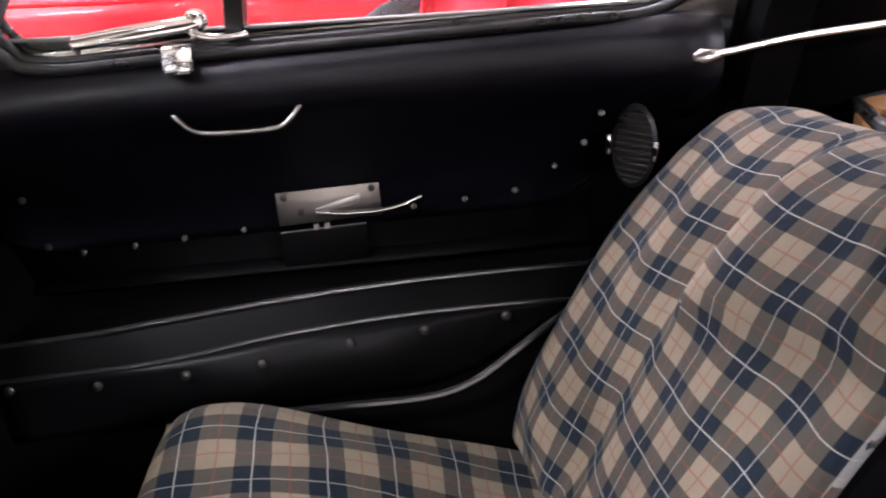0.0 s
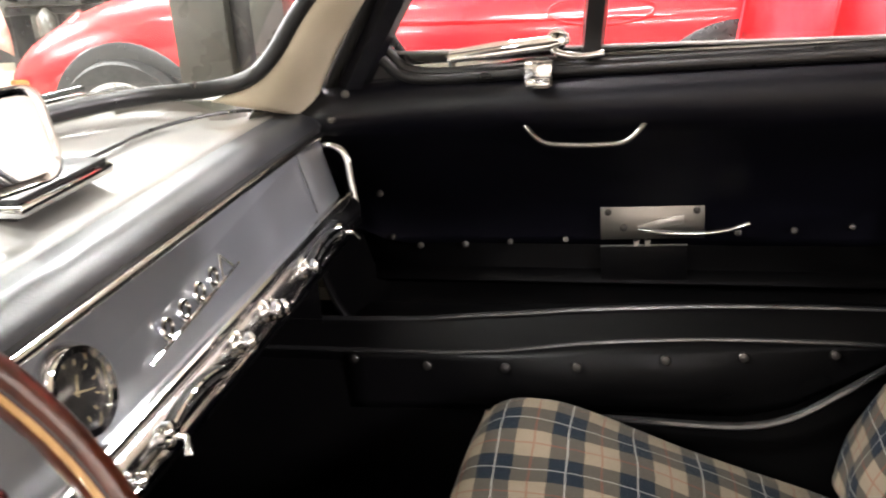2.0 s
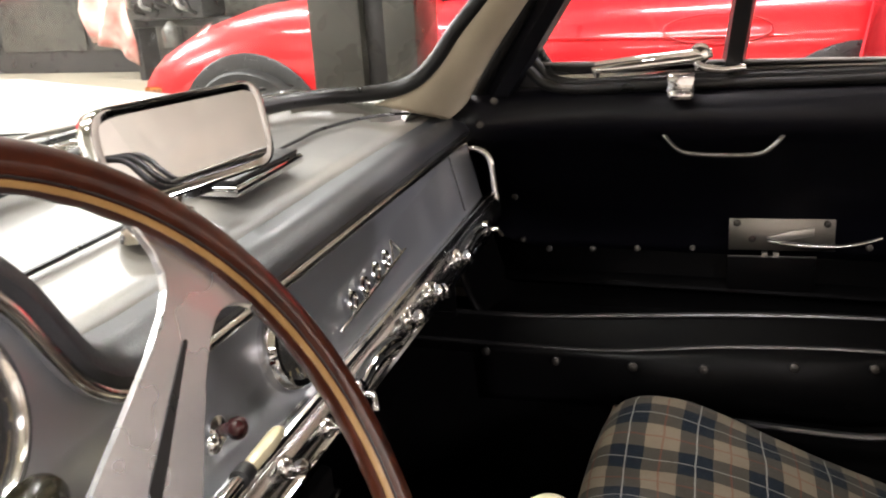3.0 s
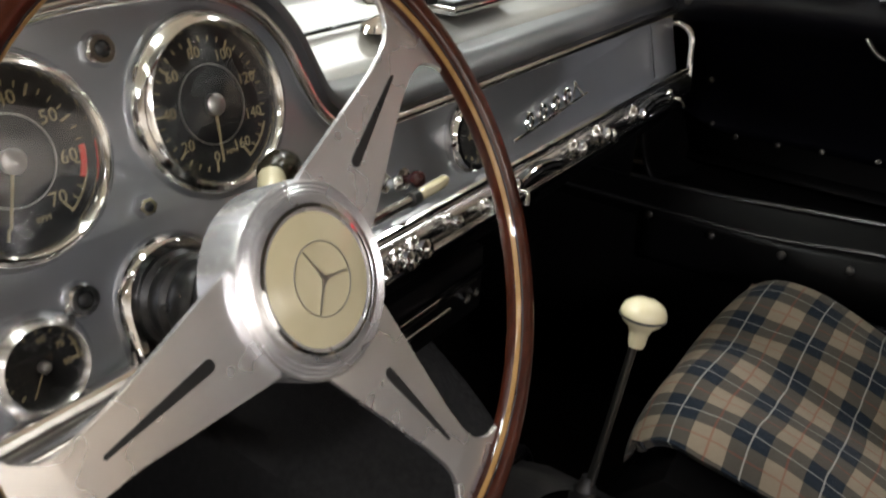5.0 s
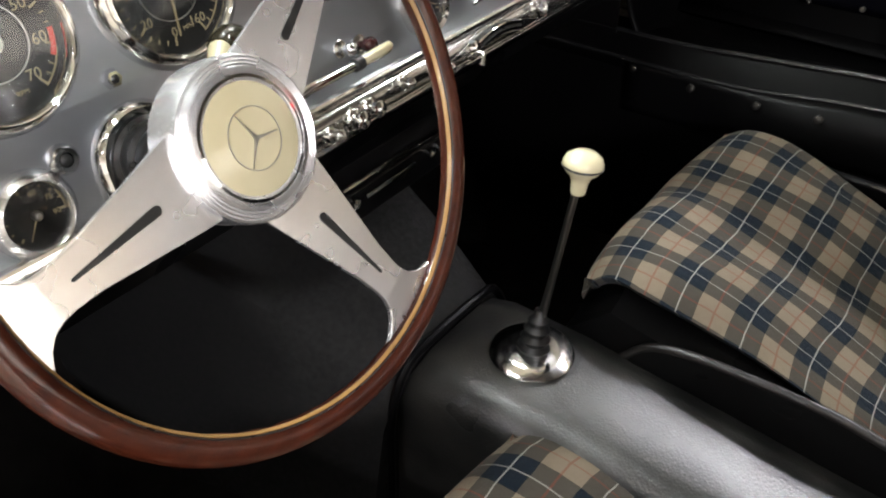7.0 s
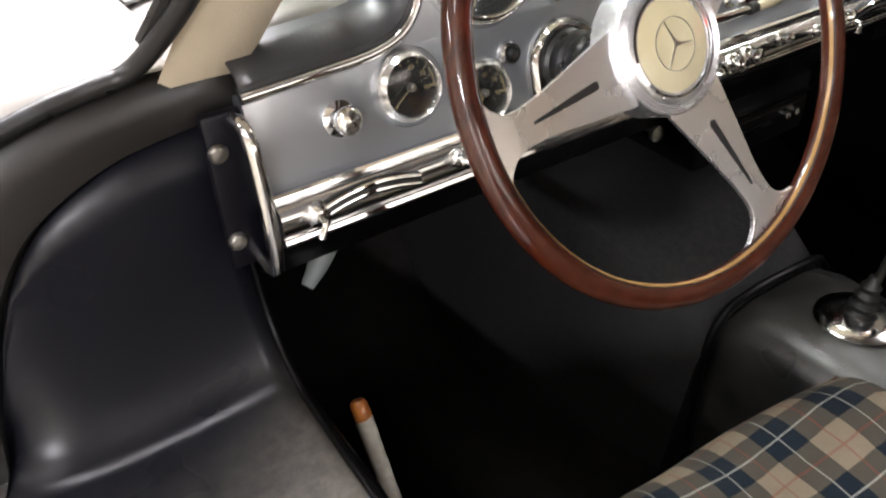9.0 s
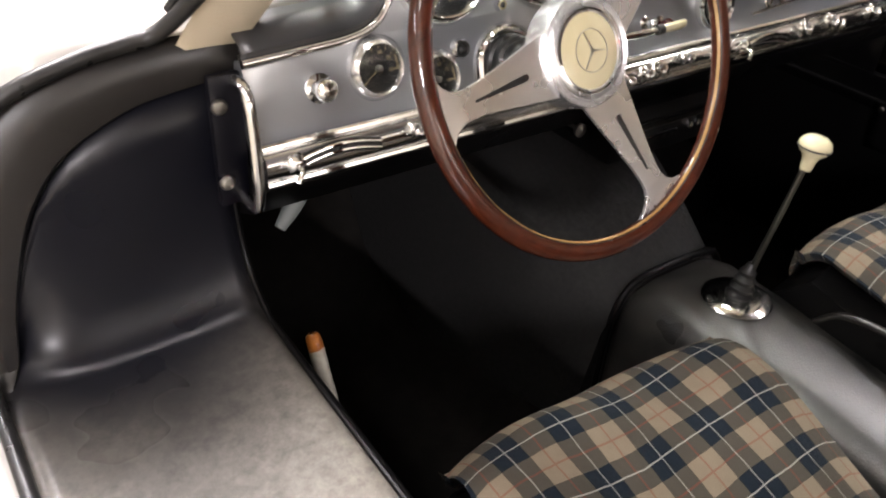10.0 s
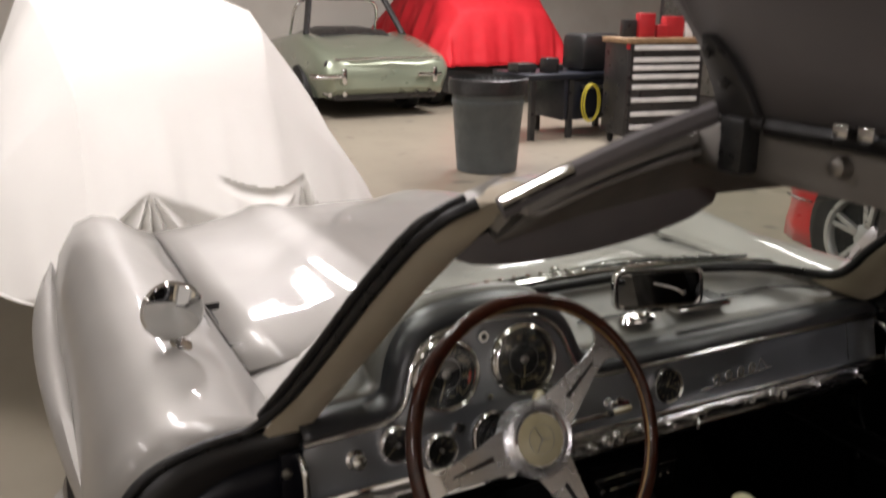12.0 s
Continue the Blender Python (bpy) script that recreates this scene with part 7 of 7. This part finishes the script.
part("head_lamp_bowl", lathe([(0.0005, 0.012), (0.08, 0.008), (0.105, 0.0), (0.105, -0.01)], frame_at((-2.50, YS + 0.20, 0.715), (0.45, -0.9, 0.0), (0.5, 0.2, 0.8)) @ Matrix.Diagonal((0.75, 1.35, 1, 1)), 32), ALLOY, red)
part("side_marker", box((-2.76, YS + 0.095, 0.50), (-2.58, YS + 0.115, 0.555), bevel=0.012), AMBER, red, "amber side marker lamp")
part("bumper_line", tube([(-2.85, YS + 0.19, 0.40), (-2.7, YS + 0.09, 0.41), (-2.55, YS + 0.045, 0.42)], 0.006, 6), BLACK, red)
oval = [(-0.10 + 0.20 * math.cos(a), YS + 0.048 + 0.006 * math.sin(a), 0.765 + 0.055 * math.sin(a)) for a in [6.28319 * q / 36 for q in range(36)]]
part("handle_recess", tube(oval, 0.004, 6, True), REDTOOL, red, "oval recess around the door handle")
part("door_gap", tube([(-0.95, YS + 0.05, 0.30), (-0.95, YS + 0.06, 0.62), (-0.94, YS + 0.09, 0.80), (-0.90, YS + 0.20, 0.89)], 0.004, 6), BLACK, red)
part("waist_crease", tube([(x, YS + 0.055, 0.735 - 0.01 * x) for x in (-1.2, -0.6, 0.0, 0.5)], 0.007, 6), RED, red)

cloth_rows = []
for k in range(72):
    u = k / 71
    x = 0.46 + 1.40 * u
    wob = [0.065 * math.sin(31 * u + 0.5 * j) + 0.03 * math.sin(57 * u - 0.6 * j) for j in range(9)]
    cloth_rows.append([(x + wob[j] * 0.4 - 0.05 * j * (1 - u) * 0.3, y - 0.09 * min(1, j) - wob[j] * min(1, 0.3 * j), z + wob[j] * 0.3) for j, (y, z) in enumerate(((3.9, 1.36), (3.5, 1.34), (3.25, 1.22), (3.08, 1.02), (2.98, 0.88), (2.93, 0.76), (2.90, 0.62), (2.89, 0.45), (2.90, 0.28)))])
sheet_r = part("red_dust_sheet", loft(cloth_rows, closed=False), REDCLOTH, None)
solid(sheet_r, 0.005)
tagged(sheet_r, "red cloth dust sheet with folds hung over the red car's tail", "dust sheet")

green = thing("green_car", "pale green vintage sports car seen from behind", "car", (-11.0, 3.35, 0))
gx = -9.6
rows = []
for dx, top, half, low in ((0.06, 0.70, 0.80, 0.40), (0.0, 0.76, 0.86, 0.34), (-0.06, 0.79, 0.89, 0.30), (-0.35, 0.87, 0.92, 0.26), (-0.8, 0.97, 0.93, 0.24), (-1.3, 1.04, 0.92, 0.22), (-2.2, 0.96, 0.90, 0.22), (-3.6, 0.80, 0.88, 0.25), (-4.2, 0.62, 0.78, 0.35)):
    rows.append([(gx + dx, 3.35 + y * half, z) for y, z in ((-0.90, low), (-1.0, (low + top) / 2), (-1.0, top - 0.12), (-0.93, top - 0.02), (-0.78, top + 0.02), (-0.55, top - 0.015), (0, top + 0.012), (0.55, top - 0.015), (0.78, top + 0.02), (0.93, top - 0.02), (1.0, top - 0.12), (1.0, (low + top) / 2), (0.90, low))])
part("body", loft(rows), GREEN, green)
cab = [[(gx + dx, 3.35 + y * w, z0 + (z1 - z0) * q) for y, q in ((-1, 0), (-0.8, 0.8), (-0.5, 1), (0.5, 1), (0.8, 0.8), (1, 0))] for dx, w, z0, z1 in ((-1.15, 0.60, 0.98, 1.03), (-1.35, 0.62, 0.98, 1.10), (-1.9, 0.60, 0.95, 1.12), (-2.7, 0.66, 0.88, 0.95))]
part("cabin", loft(cab), STEELBLACK, green)
part("bumper", tube(ring_path([(gx - 0.1, 2.35, 0.56), (gx + 0.05, 2.42, 0.56), (gx + 0.08, 2.75, 0.56)], 4), 0.03, 10), CHROME, green)
part("bumper", tube(ring_path([(gx - 0.1, 4.15, 0.56), (gx + 0.05, 4.08, 0.56), (gx + 0.08, 3.75, 0.56)], 4), 0.03, 10), CHROME, green)
part("plate_panel", box((gx - 0.02, 3.0, 0.45), (gx + 0.02, 3.5, 0.62), bevel=0.01), GREEN, green)
for y in (2.55, 2.75, 3.75, 3.95):
    part("tail_lamp", lathe([(0.055, 0), (0.055, 0.02), (0.03, 0.03), (0.0005, 0.032)], frame_at((gx - 0.03, y, 0.70), (0, 1, 0), (0, 0, 1)), 20), STEELBLACK, green)
    part("exhaust_tip", tube([(gx - 0.2, y, 0.33), (gx + 0.02, y, 0.33)], 0.03, 10), CHROME, green)
part("tail_strip", tube([(gx + 0.03, 2.62, 0.765), (gx + 0.035, 3.35, 0.775), (gx + 0.03, 4.08, 0.765)], 0.014, 8), CHROME, green)
part("valance", box((gx - 0.5, 2.62, 0.24), (gx - 0.03, 4.08, 0.40), bevel=0.03), STEELBLACK, green, "dark lower valance")
for y in (2.72, 3.98):
    part("overrider", box((gx + 0.05, y - 0.035, 0.46), (gx + 0.12, y + 0.035, 0.66), bevel=0.02), CHROME, green)
part("screen_frame", tube(ring_path([(gx - 2.1, 2.68, 1.0), (gx - 1.9, 2.78, 1.45), (gx - 1.9, 3.35, 1.50), (gx - 1.9, 3.92, 1.45), (gx - 2.1, 4.02, 1.0)], 5), 0.022, 8), CHROME, green)
part("windscreen", loft([[(gx - 2.08, y, 1.02), (gx - 1.98, y, 1.25), (gx - 1.92, y, 1.44)] for y in (2.74, 3.0, 3.35, 3.7, 3.96)], closed=False), GLASS, green).visible_shadow = False
for y in (2.5, 4.0):
    for dx in (-0.9, -3.3):
        part("wheel", lathe([(0.2, -0.1), (0.31, -0.1), (0.33, -0.06), (0.33, 0.06), (0.31, 0.1), (0.2, 0.1)], frame_at((gx + dx, y, 0.33), (1, 0, 0), (0, 0, 1)), 28), TYRE, green)
for s in (-1, 1):
    part("hatch_strut", tube([(gx - 1.15, 3.35 + s * 0.72, 1.02), (gx - 1.55, 3.35 + s * 0.52, 1.62)], 0.045, 8), STEELBLACK, green)

ob = drape("red_covered_car", "car under a red dust sheet beside the workbench", -10.3, -13.2, 5.45,
           [(0, 1.42, 0.72), (0.12, 1.66, 0.80), (0.6, 1.72, 0.80), (1, 1.3, 0.7)], REDCLOTH, 0.06, 1.12, 8, low=0.60)
part("lower_body", box((-13.0, 4.45, 0.18), (-10.25, 6.45, 0.66), bevel=0.12), STEELBLACK, ob, "dark car body below the sheet")
for wx in (-12.3, -10.75):
    part("tyre", lathe([(0.05, -0.1), (0.30, -0.1), (0.33, -0.06), (0.33, 0.06), (0.30, 0.1), (0.05, 0.1)], frame_at((wx, 4.55, 0.33), (1, 0, 0), (0, 0, 1)), 24), TYRE, ob)

# ---- bin, bench, tool chest, hose ----
bin_ = thing("trash_can", "large round grey plastic trash can with a dark liner", "trash can", (-6.0, 2.82, 0))
bmx = Matrix.Translation((-6.0, 2.82, 0)) @ Matrix.Diagonal((1.12, 1.12, 1, 1))
part("can_body", lathe([(0.23, 0.0), (0.245, 0.01), (0.285, 0.60), (0.292, 0.61), (0.292, 0.64), (0.286, 0.645), (0.297, 0.78), (0.31, 0.785), (0.312, 0.82), (0.30, 0.822), (0.292, 0.78), (0.24, 0.03)], bmx, 40), BINGREY, bin_)
part("can_liner", lathe([(0.318, 0.70), (0.322, 0.76), (0.318, 0.828), (0.30, 0.832), (0.285, 0.72), (0.26, 0.3)], bmx, 36, ends=False), BLACK, bin_, "dark plastic liner folded over the rim")
for s in (-1, 1):
    part("can_handle", box((-6.04, 2.82 + s * 0.30 - 0.03, 0.66), (-5.96, 2.82 + s * 0.30 + 0.03, 0.70), bevel=0.01), BINGREY, bin_)

bench = thing("work_bench", "low dark blue steel workbench beside the trash can", "workbench", (-7.6, 4.8, 0))
part("bench_top", box((-8.0, 4.0, 0.66), (-7.2, 5.5, 0.72), bevel=0.01), NAVY, bench)
part("bench_box", box((-7.95, 4.5, 0.2), (-7.25, 5.45, 0.66), bevel=0.01), NAVY, bench)
for x in (-7.95, -7.28):
    for y in (4.05, 4.55, 5.42):
        part("bench_leg", box((x, y, 0), (x + 0.06, y + 0.06, 0.66)), STEELBLACK, bench)
part("bench_rail", box((-7.21, 4.7, 0.55), (-7.19, 5.45, 0.59)), SATIN, bench)
bag = part("black_bag", box((-7.8, 4.80, 0.722), (-7.35, 5.38, 1.14), bevel=0.07), BLACK, None)
tagged(bag, "black canvas tool bag standing on the workbench", "bag")
for bx, by, bw, bh in ((-7.6, 4.15, 0.12, 0.10), (-7.45, 4.42, 0.08, 0.16), (-7.7, 4.62, 0.10, 0.07)):
    bit = part("parts_box", box((bx - bw, by - bw, 0.722), (bx + bw, by + bw, 0.722 + bh), bevel=0.012), STEELBLACK, None)
    tagged(bit, "small dark parts box lying on the workbench", "box")
hose = thing("yellow_hose", "coiled yellow hose hung on the workbench", "hose", (-7.15, 4.8, 0.2))
for k, (r, dy) in enumerate(((0.15, 0.0), (0.145, 0.02))):
    part("hose_loop", tube([(-7.14 + 0.012 * k, 4.78 + dy + r * 0.75 * math.cos(a), 0.40 + r * 1.4 * math.sin(a)) for a in [6.28319 * q / 30 for q in range(30)]], 0.008, 8, True), YELLOW, hose)

chest = thing("tool_chest", "black rolling tool chest with pale drawer handles and a wooden top", "tool chest", (-6.6, 5.2, 0))
cm = Matrix.Translation((-6.43, 5.21, 0)) @ Matrix.Rotation(radians(-8), 4, "Z") @ Matrix.Diagonal((0.8, 0.8, 1.097, 1))
part("chest_body", box((-0.6, -0.58, 0.10), (0.0, 0.58, 0.98), cm, 0.01), STEELBLACK, chest)
part("chest_top", box((-0.63, -0.62, 0.982), (0.04, 0.62, 1.03), cm, 0.008), BENCHTOP, chest)
part("chest_trim", box((-0.01, -0.60, 0.93), (0.012, -0.555, 0.985), cm), REDTOOL, chest)
DRAWERS = [(0.115, 0.22), (0.225, 0.345), (0.35, 0.48), (0.485, 0.605), (0.61, 0.70), (0.705, 0.785), (0.79, 0.86), (0.865, 0.972)]
for z0_, z1_ in DRAWERS:
    dr = part("drawer", box((0.0, -0.52, z0_), (0.016, 0.52, z1_), cm, 0.004), STEELBLACK, chest)
    part("drawer_handle", box((0.016, -0.50, z1_ - 0.052), (0.042, 0.50, z1_ - 0.006), cm, 0.008), WHITEPAINT, dr)
for x in (-0.5, -0.08):
    for y in (-0.48, 0.48):
        part("caster", lathe([(0.0005, -0.02), (0.05, -0.02), (0.05, 0.02), (0.0005, 0.02)], cm @ frame_at((x, y, 0.05), (1, 0, 0), (0, 0, 1)), 14), RUBBER, chest)
for dx, dy, w, h, mat in ((-0.3, -0.42, 0.10, 0.22, STEELBLACK), (-0.25, -0.2, 0.12, 0.30, REDTOOL), (-0.2, 0.02, 0.08, 0.16, REDTOOL), (-0.3, 0.25, 0.14, 0.26, REDTOOL), (-0.22, 0.45, 0.06, 0.2, WHITEPAINT)):
    bt = part("tool_box", box((dx - w / 2, dy - w, 1.031), (dx + w / 2, dy + w, 1.031 + 0.75 * h), cm, 0.01), mat, None)
    tagged(bt, "small painted tool box standing on the tool chest" if mat is not REDTOOL else "small red tool box standing on the tool chest", "tool box")

cabinet = thing("wall_cabinet", "dark grey steel wall cabinet with framed doors", "cabinet", (-9.0, 8.6, 0))
part("cabinet_body", box((-9.4, 7.6, 0.0), (-3.0, 8.4, 1.7), bevel=0.01), STEELBLACK, cabinet)
for k in range(5):
    x = -9.3 + 1.26 * k
    part("cabinet_door", box((x, 7.575, 0.25), (x + 1.18, 7.6, 1.6), bevel=0.008), POSTGREY, cabinet)
# engine on a stand with a cloth beside it, behind the red car
stand = thing("engine_stand", "dark engine with pipes and hoses on a steel stand", "engine", (-5.2, 7.1, 0))
for x in (-5.75, -4.75):
    part("stand_leg", box((x, 6.95, 0.0), (x + 0.07, 7.25, 0.52), bevel=0.01), STEELBLACK, stand)
part("stand_beam", box((-5.8, 7.05, 0.52), (-4.65, 7.15, 0.60), bevel=0.01), STEELBLACK, stand)
part("engine_block", box((-5.65, 6.88, 0.60), (-4.85, 7.32, 0.92), bevel=0.04), STEELBLACK, stand)
part("cam_cover", box((-5.6, 6.95, 0.92), (-4.9, 7.15, 1.04), bevel=0.03), ALLOY, stand, "silver alloy cam cover")
erand = random.Random(5)
for k in range(9):
    x = -5.6 + 0.085 * k
    a = Vector((x, 6.86, 0.66 + 0.1 * erand.random()))
    pts_ = [a, a + Vector((0.03 * erand.uniform(-1, 1), -0.12, 0.05)), a + Vector((0.1 * erand.uniform(-1, 1), -0.10, 0.2)), a + Vector((0.15 * erand.uniform(-1, 1), 0.05, 0.30 + 0.08 * erand.random()))]
    part("pipe", tube(ring_path(pts_, 5), 0.016 + 0.012 * erand.random(), 8), (SATIN, RUBBER, ALLOY, RUBBER, STEELBLACK)[k % 5], stand)
part("oil_can", lathe([(0.09, 0), (0.09, 0.16), (0.06, 0.20), (0.02, 0.24)], Matrix.Translation((-5.15, 6.75, 0.36)), 18), POSTGREY, stand)
cl_rows = []
for k in range(16):
    u = k / 15
    cl_rows.append([(-6.25 + 0.55 * u + 0.03 * math.sin(9 * u + j), 6.9 + 0.05 * math.sin(14 * u + 0.8 * j), 1.28 - 0.11 * j - 0.25 * u * u) for j in range(9)])
cloth = part("hung_cloth", loft(cl_rows, closed=False), PINK, None)
solid(cloth, 0.006)
tagged(cloth, "faded pink-white cloth hung beside the engine stand", "cloth")

post = thing("lift_post", "dark grey steel car lift post with an inner channel", "lift post", (-0.92, 1.55, 0))
part("post_column", box((-1.085, 1.50, 0.02), (-0.945, 1.68, 3.6), bevel=0.008), POSTGREY, post)
part("post_channel", box((-0.945, 1.53, 0.02), (-0.885, 1.66, 3.6), bevel=0.004), STEELBLACK, post)
part("post_flange", box((-0.885, 1.50, 0.02), (-0.80, 1.68, 3.6), bevel=0.008), POSTGREY, post)
part("post_foot", box((-1.15, 1.42, 0), (-0.70, 1.78, 0.02), bevel=0.004), STEELBLACK, post)
